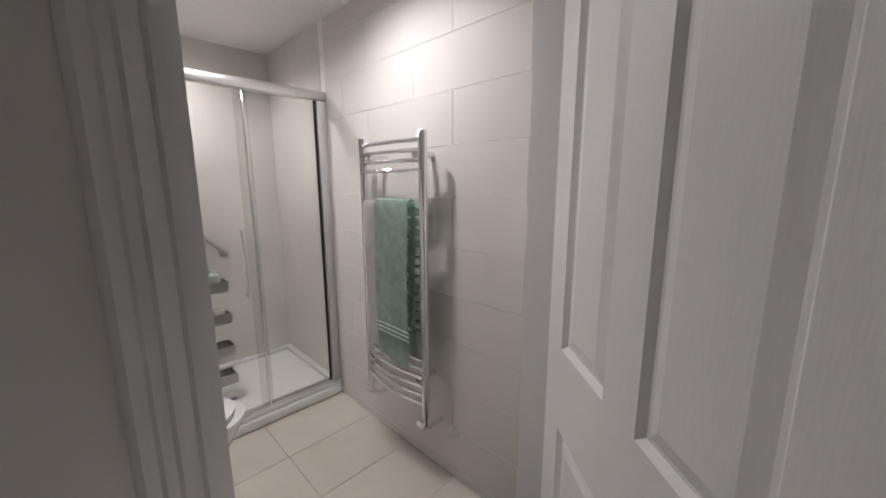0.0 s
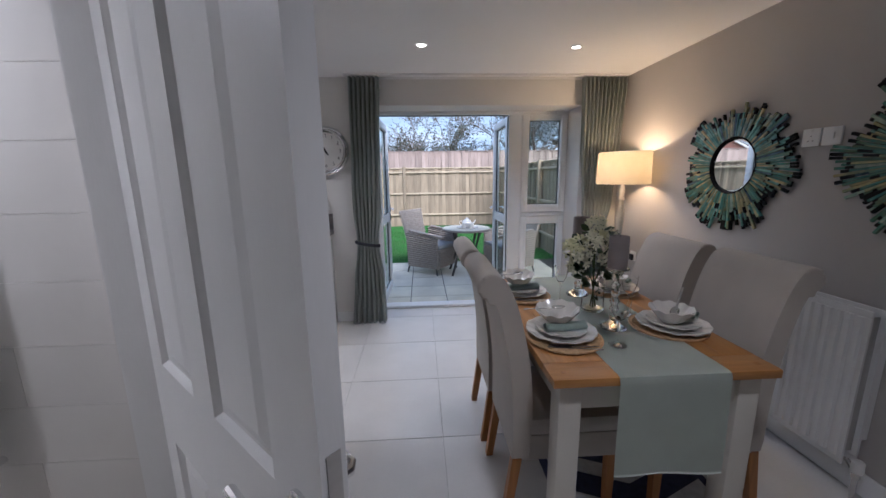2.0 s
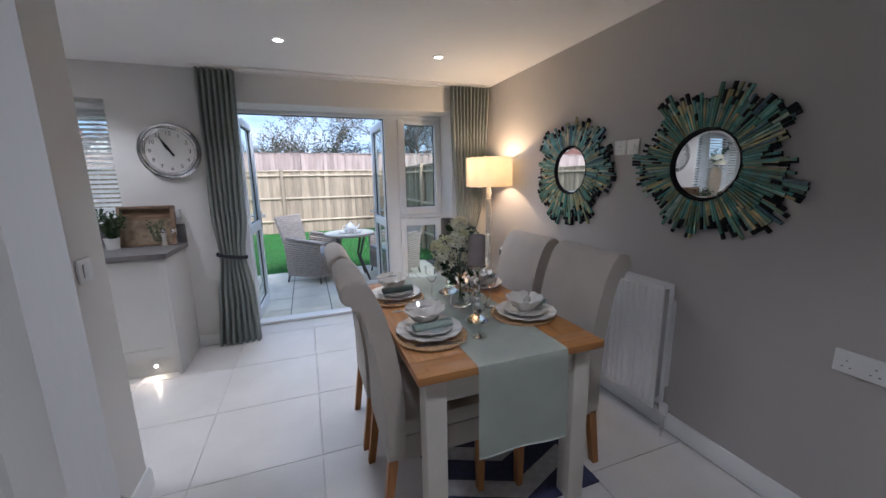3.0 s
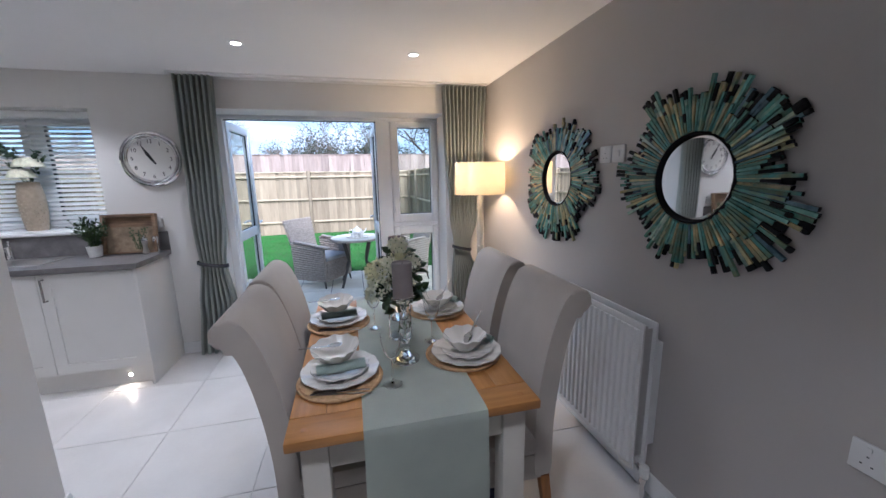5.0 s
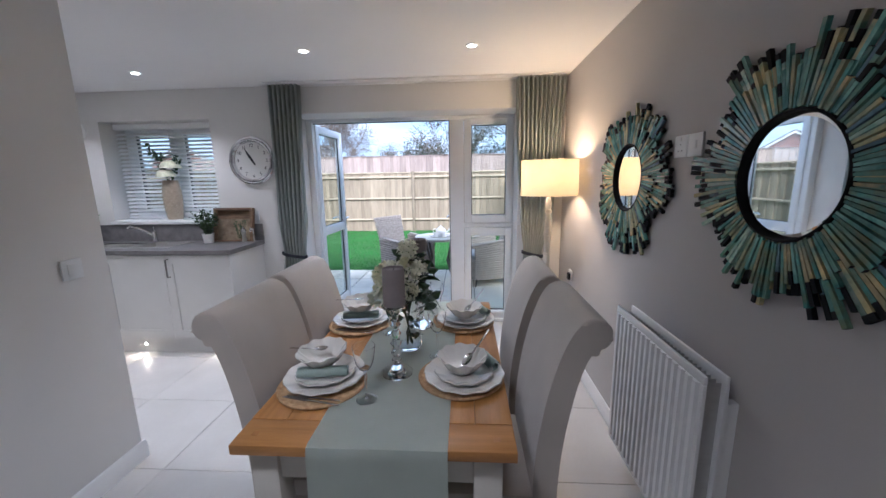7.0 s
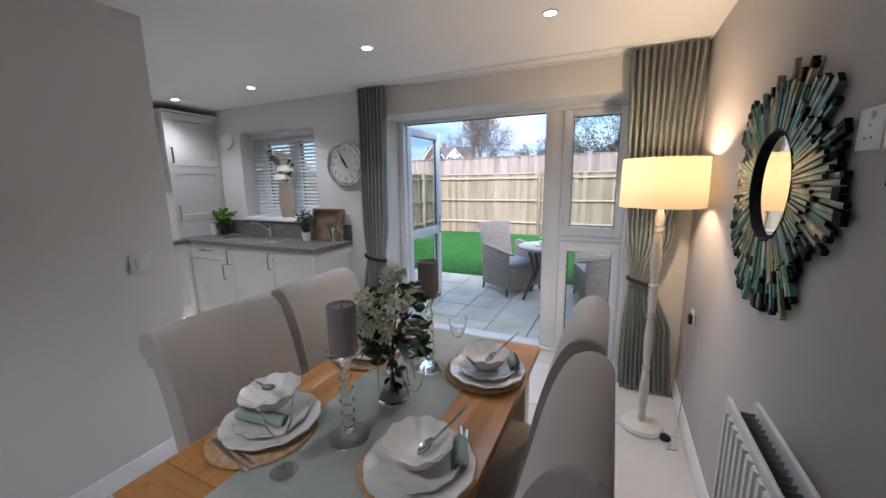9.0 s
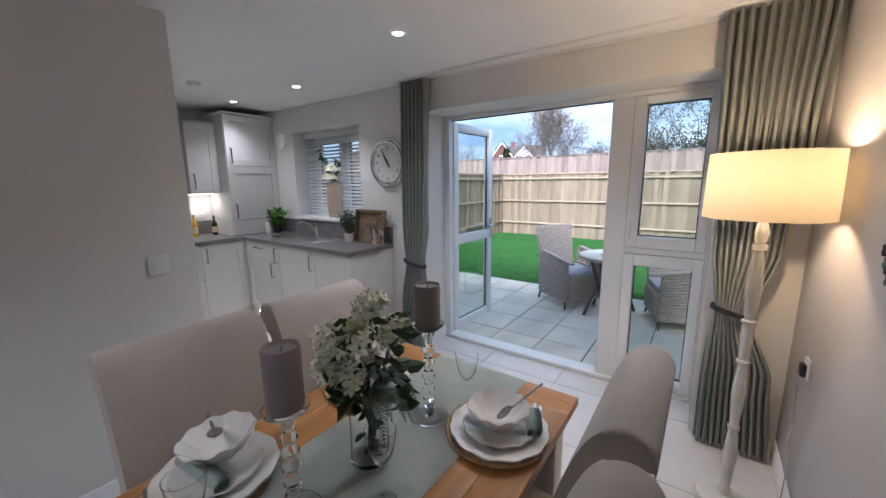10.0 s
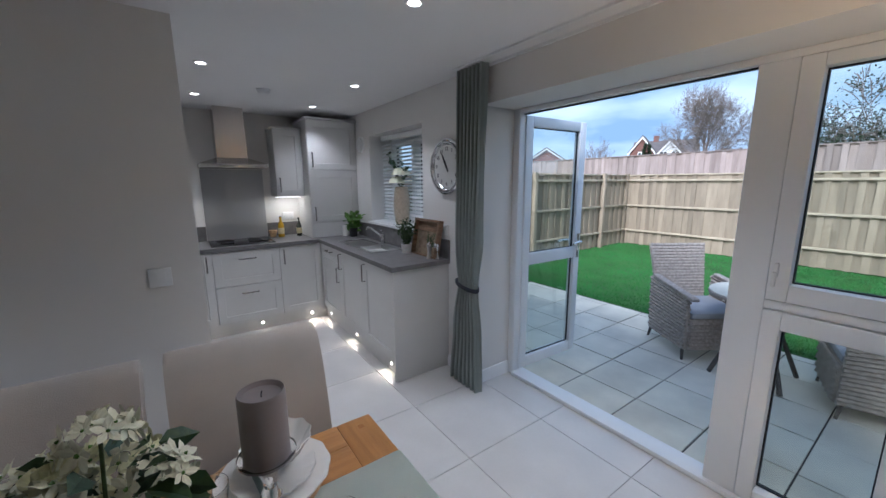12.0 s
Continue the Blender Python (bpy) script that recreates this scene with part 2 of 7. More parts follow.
STICKS = [mat("teal stained stick", (0.085, 0.29, 0.255), 0.26, var=0.4, scale=18, fine=90, bump=0.1, coat=0.35, tint=(0.17, 0.20, 0.11), random=0.3),
          mat("sea green stained stick", (0.22, 0.42, 0.34), 0.26, var=0.35, scale=18, fine=90, bump=0.1, coat=0.35, tint=(0.06, 0.19, 0.17), random=0.3),
          mat("pale sage stick", (0.50, 0.55, 0.40), 0.28, var=0.3, scale=18, fine=90, bump=0.1, coat=0.35, tint=(0.13, 0.29, 0.25), random=0.3),
          mat("gilded stick", (0.56, 0.44, 0.21), 0.26, var=0.35, scale=18, fine=90, bump=0.1, coat=0.35, tint=(0.15, 0.25, 0.18), random=0.3),
          mat("blue grey stick", (0.13, 0.22, 0.25), 0.26, var=0.3, scale=18, fine=90, bump=0.1, coat=0.35, tint=(0.03, 0.055, 0.075), random=0.3)]
M_STICKDARK = mat("black stained wood", (0.010, 0.010, 0.011), 0.7, spec=0.2, var=0.3, scale=30, bump=0.1)
M_FENCE = mat("pale treated pine", (0.35, 0.283, 0.20), 0.85, var=0.16, scale=3, fine=30, bump=0.4, tint=(0.27, 0.215, 0.15), stretch=(4, 4, 0.7), random=0.23)
M_RAIL = mat("pale pine rail", (0.47, 0.39, 0.28), 0.85, var=0.2, scale=4, fine=50, bump=0.3, stretch=(1, 1, 8), random=0.08)
M_OLDFENCE = mat("weathered pink brown fence", (0.39, 0.315, 0.28), 0.9, var=0.14, scale=3, fine=30, bump=0.4, tint=(0.30, 0.235, 0.205), stretch=(4, 4, 0.7), random=0.21)
M_SLAB = mat("buff concrete slab", (0.65, 0.615, 0.51), 0.8, var=0.12, scale=3, fine=120, bump=0.25, random=0.06)
M_JOINT = mat("dark slab joint", (0.07, 0.065, 0.058), 0.95, var=0.3, scale=20, bump=0.3)
M_TURF = mat("lawn soil", (0.035, 0.11, 0.02), 0.95, var=0.3, scale=3, fine=120, bump=0.8)
M_BLADE = mat("grass blade", (0.035, 0.21, 0.038), 0.7, var=0.3, scale=1.2, fine=60, bump=0.0, tint=(0.03, 0.13, 0.02))
M_WICKER = mat("grey brown wicker", (0.42, 0.37, 0.32), 0.7, var=0.3, scale=40, fine=160, bump=0.6, tint=(0.27, 0.23, 0.20))
M_CUSHION = mat("grey seat cushion", (0.34, 0.35, 0.37), 0.9, var=0.05, scale=8, fine=300, bump=0.3)
M_GMETAL = mat("dark bronze metal", (0.10, 0.09, 0.08), 0.5, metal=0.6, var=0.2, scale=20, bump=0.1)
M_BARK = mat("grey brown bark", (0.115, 0.095, 0.08), 0.9, var=0.3, scale=3, fine=30, bump=0.6)
M_TWIG = mat("bare twig", (0.19, 0.155, 0.135), 0.9, var=0.25, scale=2, fine=20, bump=0.2)
M_IVY = mat("ivy and evergreen leaf", (0.045, 0.065, 0.03), 0.6, var=0.5, scale=2, fine=20, bump=0.1, tint=(0.02, 0.03, 0.016))
M_BRICK = mat("red house brick", (0.20, 0.10, 0.08), 0.9, var=0.2, scale=2, fine=18, bump=0.3)
M_ROOF = mat("grey brown roof tile", (0.13, 0.115, 0.11), 0.85, var=0.2, scale=1.5, fine=14, bump=0.4)
M_RENDER = mat("white house cladding", (0.66, 0.66, 0.65), 0.8, var=0.06, scale=1.5, bump=0.1)
M_HWIN = mat("dark far window", (0.05, 0.06, 0.07), 0.1, var=0.1, scale=1, bump=0.0)
M_FIELD = mat("rough field grass", (0.07, 0.10, 0.04), 0.95, var=0.4, scale=0.3, fine=8, bump=0.5)
G_DOWN = glow("downlight lens", (1.0, 0.93, 0.82), 12)
G_PLINTH = glow("plinth light lens", (1.0, 0.90, 0.72), 14)
G_STRIP = glow("cabinet light strip", (1.0, 0.92, 0.78), 2.5)
b = M_SHADE.node_tree.nodes["Principled BSDF"]
shade_through = M_SHADE.node_tree.nodes.new("ShaderNodeBsdfTranslucent")
shade_mix = M_SHADE.node_tree.nodes.new("ShaderNodeMixShader")
shade_through.inputs[0].default_value = (0.29, 0.25, 0.17, 1)
shade_mix.inputs[0].default_value = 0.45
M_SHADE.node_tree.links.new(b.outputs[0], shade_mix.inputs[1])
M_SHADE.node_tree.links.new(shade_through.outputs[0], shade_mix.inputs[2])
M_SHADE.node_tree.links.new(shade_mix.outputs[0], M_SHADE.node_tree.nodes["Material Output"].inputs[0])


# ---- mesh helpers ----
def box(bm, x0, x1, y0, y1, z0, z1, bev=0.0):
    r = bmesh.ops.create_cube(bm, size=1)
    for v in r["verts"]:
        v.co = Vector((x0 + (v.co.x + 0.5) * (x1 - x0), y0 + (v.co.y + 0.5) * (y1 - y0), z0 + (v.co.z + 0.5) * (z1 - z0)))
    if bev:
        edges = {e for v in r["verts"] for e in v.link_edges}
        bmesh.ops.bevel(bm, geom=list(edges), offset=bev, segments=2, profile=0.5, affect="EDGES")
    return bm


def boxes(*spans, bev=0.0):
    bm = bmesh.new()
    for s in spans:
        box(bm, *s, bev=bev)
    return bm


def lathe(bm, prof, c=(0, 0, 0), n=28, wave=None):
    """Turn (radius, height) pairs about the upright through c; wave(angle, r) shifts radius and height."""
    rings = []
    for r, z in prof:
        ring = []
        for i in range(n):
            a = 2 * math.pi * i / n
            dr, dz = wave(a, r) if wave else (0, 0)
            ring.append(bm.verts.new((c[0] + (r + dr) * math.cos(a), c[1] + (r + dr) * math.sin(a), c[2] + z + dz)))
        rings.append(ring)
    for p, q in zip(rings, rings[1:]):
        for i in range(n):
            bm.faces.new((p[i], p[(i + 1) % n], q[(i + 1) % n], q[i]))
    for ring, flip in ((rings[0], True), (rings[-1], False)):
        bm.faces.new(ring[::-1] if flip else ring)
    return bm


def tube(bm, pts, r, n=8, r2=None):
    pts = [Vector(p) for p in pts]
    rings = []
    for i, p in enumerate(pts):
        d = (pts[min(i + 1, len(pts) - 1)] - pts[max(i - 1, 0)]).normalized()
        side = d.cross(Vector((0.3, 0.2, 1)) if abs(d.z) < 0.9 else Vector((1, 0.1, 0))).normalized()
        up = side.cross(d)
        k = r if r2 is None else r + (r2 - r) * i / (len(pts) - 1)
        rings.append([bm.verts.new(p + k * (math.cos(2 * math.pi * j / n) * side + math.sin(2 * math.pi * j / n) * up)) for j in range(n)])
    for a, q in zip(rings, rings[1:]):
        for j in range(n):
            bm.faces.new((a[j], a[(j + 1) % n], q[(j + 1) % n], q[j]))
    bm.faces.new(rings[0][::-1]), bm.faces.new(rings[-1])
    return bm


def prism(bm, poly, lo, hi, axis="y"):
    """Extrude a flat outline: (x, z) along y, (x, y) along z, (y, z) along x."""
    put = {"y": lambda p, k: (p[0], k, p[1]), "z": lambda p, k: (p[0], p[1], k), "x": lambda p, k: (k, p[0], p[1])}[axis]
    a, q = [bm.verts.new(put(p, lo)) for p in poly], [bm.verts.new(put(p, hi)) for p in poly]
    n = len(poly)
    for i in range(n):
        bm.faces.new((a[i], a[(i + 1) % n], q[(i + 1) % n], q[i]))
    bm.faces.new(a[::-1]), bm.faces.new(q)
    return bm


def finish(name, bm, material, smooth=True):
    bmesh.ops.recalc_face_normals(bm, faces=bm.faces[:])
    me = bpy.data.meshes.new(name)
    bm.to_mesh(me)
    bm.free()
    for k in material if isinstance(material, (list, tuple)) else (material,):
        me.materials.append(k)
    if smooth:
        me.polygons.foreach_set("use_smooth", [True] * len(me.polygons))
        me.set_sharp_from_angle(angle=radians(34))
    return me


def base_of(ob):
    p = Vector((0, 0, 0))
    while ob:
        p = p + ob.location
        ob = ob.parent
    return p


def part(name, bm, material, parent, label="", smooth=True):
    """One mesh, given in world places, as a part of a thing or of a part."""
    bm.transform(Matrix.Translation(-base_of(parent)))
    ob = new(name, finish(name, bm, material, smooth))
    ob.parent = parent
    return tagged(ob, label)


def thing(name, loc, label, category, group="", kind=""):
    ob = new(name)
    ob.location = loc
    ob.empty_display_size = 0.05
    return tagged(ob, label, category, group, kind)


def single(name, bm, material, label, category, group="", kind="", smooth=True):
    vs = [v.co for v in bm.verts]
    o = Vector(((min(v.x for v in vs) + max(v.x for v in vs)) / 2, (min(v.y for v in vs) + max(v.y for v in vs)) / 2, min(v.z for v in vs)))
    bm.transform(Matrix.Translation(-o))
    ob = new(name, finish(name, bm, material, smooth))
    ob.location = o
    return tagged(ob, label, category, group, kind)


def structure(name, bm, material, label, smooth=False):
    return tagged(new(name, finish(name, bm, material, smooth)), label, kind="structure")


def from_lists(name, verts, faces, material):
    me = bpy.data.meshes.new(name)
    me.from_pydata(verts, [], faces)
    me.materials.append(material)
    me.update()
    return me


def leaves(rng, spots, size, fold=0.25, slim=0.5):
    """Folded leaves of four corners at (place, way) pairs: lists of vertices and faces."""
    vs, fs = [], []
    for p, d in spots:
        d = Vector(d).normalized()
        s = d.cross(Vector((rng.uniform(-1, 1), rng.uniform(-1, 1), rng.uniform(-1, 1)))).normalized()
        u = d.cross(s)
        k = size * rng.uniform(0.65, 1.25)
        p = Vector(p)
        i = len(vs)
        w, lift = s * k * slim * 0.5, u * k * fold * 0.4
        m1, m2 = p + d * k * 0.30, p + d * k * 0.66 - u * k * 0.03
        vs += [p, m1 + w * 0.82 + lift, m2 + w * 0.86 + lift, p + d * k - u * k * 0.12, m2 - w * 0.86 + lift, m1 - w * 0.82 + lift, m1, m2]
        fs += [(i, i + 1, i + 6), (i + 1, i + 2, i + 7, i + 6), (i + 2, i + 3, i + 7), (i + 3, i + 4, i + 7), (i + 4, i + 5, i + 6, i + 7), (i + 5, i, i + 6)]
    return vs, fs


def leaf_part(name, vs, fs, material, parent, label=""):
    o = base_of(parent)
    ob = new(name, from_lists(name, [tuple(v - o) for v in vs], fs, material))
    ob.parent = parent
    return tagged(ob, label)


def ball_spots(rng, c, r, n, flat=1.0, up=0.0):
    out = []
    for _ in range(n):
        d = Vector((rng.gauss(0, 1), rng.gauss(0, 1), rng.gauss(0, 1) * flat + up)).normalized()
        out.append((Vector(c) + Vector((d.x, d.y, d.z * flat)) * r * rng.uniform(0.35, 1.0), d + Vector((0, 0, 0.2))))
    return out

# ---- large structure ----
EAST, BACK, WEST, SOUTH, TOP = 2.347, 3.592, -2.77, -2.2, 2.3
OUT = 3.99          # outer face of the back wall
SW = -0.275         # dining face of the bathroom wall
CORNER = 1.907      # its free end
structure("floor", boxes((WEST, EAST, SOUTH, OUT - 0.05, -0.12, -0.006)), M_GROUT, "grout bed under pale grey floor tiles")
structure("wall_east", boxes((EAST, EAST + 0.15, SOUTH, OUT, -0.1, TOP)), M_TAUPE, "taupe painted dining room wall")
WIN = (-1.895, -0.825, 1.12, 2.04)
FD = (-0.07, 1.955, 2.06)
bm = boxes((WEST - 0.15, WIN[0], BACK, OUT, -0.1, TOP), (WIN[0], WIN[1], BACK, OUT, -0.1, WIN[2]), (WIN[0], WIN[1], BACK, OUT, WIN[3], TOP),
           (WIN[1], FD[0], BACK, OUT, -0.1, TOP), (FD[0], FD[1], BACK, OUT, FD[2], TOP), (FD[1], EAST, BACK, OUT, -0.1, TOP))
structure("wall_back", bm, M_WALL, "pale painted wall with kitchen window and garden doors")
structure("wall_west", boxes((WEST - 0.15, WEST, 1.31, BACK, -0.1, TOP)), M_WALL, "pale painted kitchen wall")
structure("wall_south", boxes((SW, EAST, SOUTH - 0.15, SOUTH, -0.1, TOP)), M_WALL, "plain painted wall")
DOOR = (0.150, 1.020, 2.02)
bm = boxes((SW - 0.125, SW, 1.31, CORNER, -0.1, TOP), (SW - 0.125, SW, DOOR[1], 1.31, -0.1, TOP), (SW - 0.125, SW, SOUTH, DOOR[0], -0.1, TOP), (SW - 0.125, SW, DOOR[0], DOOR[1], DOOR[2], TOP))
structure("wall_bathroom_door", bm, M_WALL, "pale painted partition with the bathroom doorway")
structure("wall_kitchen_south", boxes((WEST, SW - 0.125, 1.26, 1.31, -0.1, TOP)), M_WALL, "pale painted partition")
structure("ceiling", boxes((WEST - 0.15, EAST, SOUTH, OUT, TOP, TOP + 0.12)), M_CEIL, "smooth white ceiling")
structure("wall_bathroom_north", boxes((WEST, SW - 0.125, 1.2112, 1.259, -0.1, TOP)), M_WGROUT, "grouted bed of the tiled bathroom wall")
structure("wall_bathroom_west", boxes((WEST - 0.1, WEST, -0.2, 1.26, -0.1, TOP)), M_PANEL, "pale shower wall panel")
structure("wall_bathroom_south", boxes((WEST, SW - 0.125, -0.3, -0.2, -0.1, TOP)), M_PANEL, "pale bathroom wall")
structure("bathroom_floor", boxes((WEST, SW - 0.125, -0.2, 1.219, -0.09, -0.0055)), M_GROUT, "grout bed of the bathroom floor")


def skirting(name, poly_axis, lo, hi, face, sign):
    """Moulded skirting along x or y, its back on the wall face."""
    prof = [(0, 0), (0.016, 0), (0.016, 0.07), (0.012, 0.078), (0.012, 0.086), (0.006, 0.098), (0, 0.1)]
    bm = bmesh.new()
    if poly_axis == "y":
        prism(bm, [(face + sign * p, z) for p, z in prof], lo, hi, "y")
    else:
        prism(bm, [(face + sign * p, z) for p, z in prof], lo, hi, "x")
    structure(name, bm, M_TRIM, "white moulded skirting board", smooth=True)


skirting("baseboard_east", "y", SOUTH, BACK, EAST - 0.001, -1)
skirting("baseboard_partition", "y", 1.09, CORNER + 0.016, SW + 0.001, 1)
skirting("baseboard_partition_south", "y", SOUTH, 0.08, SW + 0.001, 1)
skirting("baseboard_partition_end", "x", SW - 0.125, SW + 0.001, CORNER + 0.001, 1)
skirting("baseboard_back_left", "x", -0.44, FD[0], BACK - 0.001, -1)
skirting("baseboard_back_right", "x", FD[1], EAST - 0.017, BACK - 0.001, -1)
skirting("baseboard_reveal", "y", BACK - 0.016, 3.915, FD[0] + 0.001, 1)
structure("curtain_track", boxes((-0.22, 2.33, 3.455, 3.475, 2.288, 2.2995), (-0.22, 2.33, 3.575, 3.5915, 2.284, 2.2995)), M_TRIM, "white curtain track along the ceiling")

# garden door frame with side light
fr = thing("door_garden", (0.94, 3.94, 0), "white plastic garden door frame with glazed side light", "door", kind="structure")
Y0, Y1 = 3.915, 3.985
for nm, span in (("jamb", (FD[0], -0.01, Y0, Y1, 0, FD[2])), ("mullion", (1.34, 1.475, Y0, Y1, 0.0302, 2.0278)), ("jamb", (1.945, FD[1], Y0, Y1, 0, FD[2])), ("head", (-0.0098, 1.9448, Y0, Y1, 2.028, FD[2])), ("transom", (1.4752, 1.9448, Y0, Y1, 0.99, 1.03)), ("bottom_rail", (1.4752, 1.9448, Y0, Y1, 0.0302, 0.045))):
    part(nm, boxes(span, bev=0.004), M_UPVC, fr)
part("threshold", boxes((-0.01, 1.945, Y0 - 0.02, Y1 + 0.04, 0.0, 0.03), bev=0.006), M_UPVC, fr, "white door sill with worn edge")


part("seal", boxes((-0.0096, 1.3398, 3.952, 3.974, 2.0205, 2.0278), (1.3325, 1.3398, 3.952, 3.974, 0.0305, 2.0203)), M_GASKET, fr, "black rubber weather seal")


def sash(parent, x0, x1, z0, z1, gx0, gx1, gz0, gz1):
    s = part("sash", boxes((x0, gx0, Y0 - 0.012, Y1 - 0.005, z0, z1), (gx1, x1, Y0 - 0.012, Y1 - 0.005, z0, z1), (gx0, gx1, Y0 - 0.012, Y1 - 0.005, z0, gz0), (gx0, gx1, Y0 - 0.012, Y1 - 0.005, gz1, z1), bev=0.005), M_UPVC, parent)
    g = 0.006
    part("seal", boxes((gx0, gx0 + g, 3.955, 3.975, gz0, gz1), (gx1 - g, gx1, 3.955, 3.975, gz0, gz1), (gx0 + g, gx1 - g, 3.955, 3.975, gz0, gz0 + g), (gx0 + g, gx1 - g, 3.955, 3.975, gz1 - g, gz1)), M_GASKET, s, "black rubber seal")
    p = part("pane", boxes((gx0 + g, gx1 - g, 3.962, 3.968, gz0 + g, gz1 - g)), M_GLASS, s, "clear glass pane", smooth=False)
    p.visible_shadow = False
    return s


top_sash = sash(fr, 1.478, 1.942, 1.034, 2.024, 1.549, 1.886, 1.110, 1.974)
sash(fr, 1.478, 1.942, 0.048, 0.986, 1.543, 1.886, 0.110, 0.906)
part("window_handle", boxes((1.496, 1.512, 3.885, 3.903, 1.14, 1.20), (1.498, 1.510, 3.868, 3.885, 1.15, 1.162), (1.498, 1.512, 3.862, 3.874, 1.10, 1.165), bev=0.003), M_PLASTIC, top_sash, "white window handle")


def garden_leaf(name, hinge, turn, side):
    """A glazed door leaf along local x from its hinge, turned about it."""
    d = thing(name, (0, 0, 0), "open white plastic garden door leaf with two glass panes", "door", "garden door leaves")
    w, h = 0.690, 1.985
    part("frame", boxes((0, 0.075, 0, 0.06, 0, h), (w - 0.075, w, 0, 0.06, 0, h), (0.075, w - 0.075, 0, 0.06, 0, 0.09), (0.075, w - 0.075, 0, 0.06, h - 0.075, h), (0.075, w - 0.075, 0, 0.06, 0.86, 0.955), bev=0.006), M_UPVC, d)
    for z0, z1 in ((0.09, 0.86), (0.955, h - 0.075)):
        g = part("pane", boxes((0.079, w - 0.079, 0.027, 0.033, z0 + 0.004, z1 - 0.004)), M_GLASS, d, "clear glass pane", smooth=False)
        g.visible_shadow = False
        s = 0.006
        part("seal", boxes((0.075, 0.075 + s, 0.0235, 0.0365, z0, z1), (w - 0.075 - s, w - 0.075, 0.0235, 0.0365, z0, z1), (0.081, w - 0.081, 0.0235, 0.0365, z0, z0 + s), (0.081, w - 0.081, 0.0235, 0.0365, z1 - s, z1)), M_GASKET, d, "black rubber seal")
    for yy in (-1, 1):
        base = 0.03 + yy * 0.03
        bm = boxes((w - 0.052, w - 0.022, min(base, base + yy * 0.01), max(base, base + yy * 0.01), 0.86, 1.07), bev=0.003)
        tube(bm, [(w - 0.037, base, 1.0), (w - 0.037, base + yy * 0.045, 1.0), (w - 0.06, base + yy * 0.05, 1.0), (w - 0.15, base + yy * 0.05, 0.995)], 0.009)
        part("door_handle", bm, M_CHROME, d, "chrome lever handle")
    for z in (0.2, 1.0, 1.75):
        part("hinge", lathe(bmesh.new(), [(0.008, 0), (0.008, 0.09)], (-0.004, 0.03, z), 10), M_STEEL, d, "steel hinge")
    d.matrix_basis = pose(hinge[0], hinge[1], 0.035, 0, 0, turn)
    if side < 0:
        d.scale = (1, -1, 1)
    return d


garden_leaf("garden_door", (0.004, 3.972, 0), 87.5, 1)
garden_leaf("garden_door", (1.328, 3.962, 0), 90.5, -1)

# kitchen window
kw = thing("window_kitchen", (-1.29, 3.88, WIN[2]), "white plastic kitchen window with two panes", "window", kind="structure")
wx0, wx1, wz0, wz1 = WIN[0], WIN[1], 1.121, WIN[3]
part("window_frame", boxes((wx0, wx0 + 0.05, 3.86, 3.93, wz0, wz1), (wx1 - 0.05, wx1, 3.86, 3.93, wz0, wz1), (wx0 + 0.05, wx1 - 0.05, 3.86, 3.93, wz0, wz0 + 0.05), (wx0 + 0.05, wx1 - 0.05, 3.86, 3.93, wz1 - 0.05, wz1), (-1.390, -1.340, 3.86, 3.93, wz0 + 0.05, wz1 - 0.05), bev=0.004), M_UPVC, kw)
for a, q in ((wx0 + 0.05, -1.390), (-1.340, wx1 - 0.05)):
    z0, z1 = wz0 + 0.05, wz1 - 0.05
    s = part("sash", boxes((a + 0.002, a + 0.05, 3.85, 3.92, z0, z1), (q - 0.05, q - 0.002, 3.85, 3.92, z0, z1), (a + 0.05, q - 0.05, 3.85, 3.92, z0, z0 + 0.05), (a + 0.05, q - 0.05, 3.85, 3.92, z1 - 0.05, z1), bev=0.004), M_UPVC, kw)
    g = part("pane", boxes((a + 0.05, q - 0.05, 3.884, 3.89, z0 + 0.05, z1 - 0.05)), M_GLASS, s, "clear glass pane", smooth=False)
    g.visible_shadow = False
    e = 0.008
    part("seal", boxes((a + 0.05, a + 0.05 + e, 3.87, 3.9, z0 + 0.05, z1 - 0.05), (q - 0.05 - e, q - 0.05, 3.87, 3.9, z0 + 0.05, z1 - 0.05)), M_GASKET, s, "black rubber seal")
structure("window_sill", boxes((wx0 - 0.015, wx1 + 0.015, 3.555, 3.592, 1.095, 1.1205), (wx0 + 0.001, wx1 - 0.001, 3.592, 3.859, 1.1205, 1.13), bev=0.004), M_TRIM, "white window sill", smooth=True)
bl = thing("window_blind", (-1.29, 3.75, 1.14), "lowered white venetian blind with open slats", "blind")
part("headrail", boxes((wx0 + 0.006, wx1 - 0.006, 3.725, 3.775, 1.985, 2.036), bev=0.004), M_TRIM, bl)
part("bottom_rail", boxes((wx0 + 0.012, wx1 - 0.012, 3.735, 3.765, 1.138, 1.156), bev=0.004), M_TRIM, bl)
for x in (-1.62, -1.0):
    part("cord", boxes((x - 0.001, x + 0.001, 3.736, 3.738, 1.156, 1.985), (x - 0.001, x + 0.001, 3.764, 3.766, 1.156, 1.985)), M_TRIM, bl)
sl = bmesh.new()
prism(sl, [(-0.0175, -0.0045), (0, 0.0015), (0.0175, 0.0015), (0.0175, 0.003), (0, 0.003), (-0.0175, -0.003)], wx0 + 0.017 + 1.29, wx1 - 0.017 + 1.29, "x")
slat_mesh = finish("slat", sl, M_TRIM)
sl_tilt = radians(28)
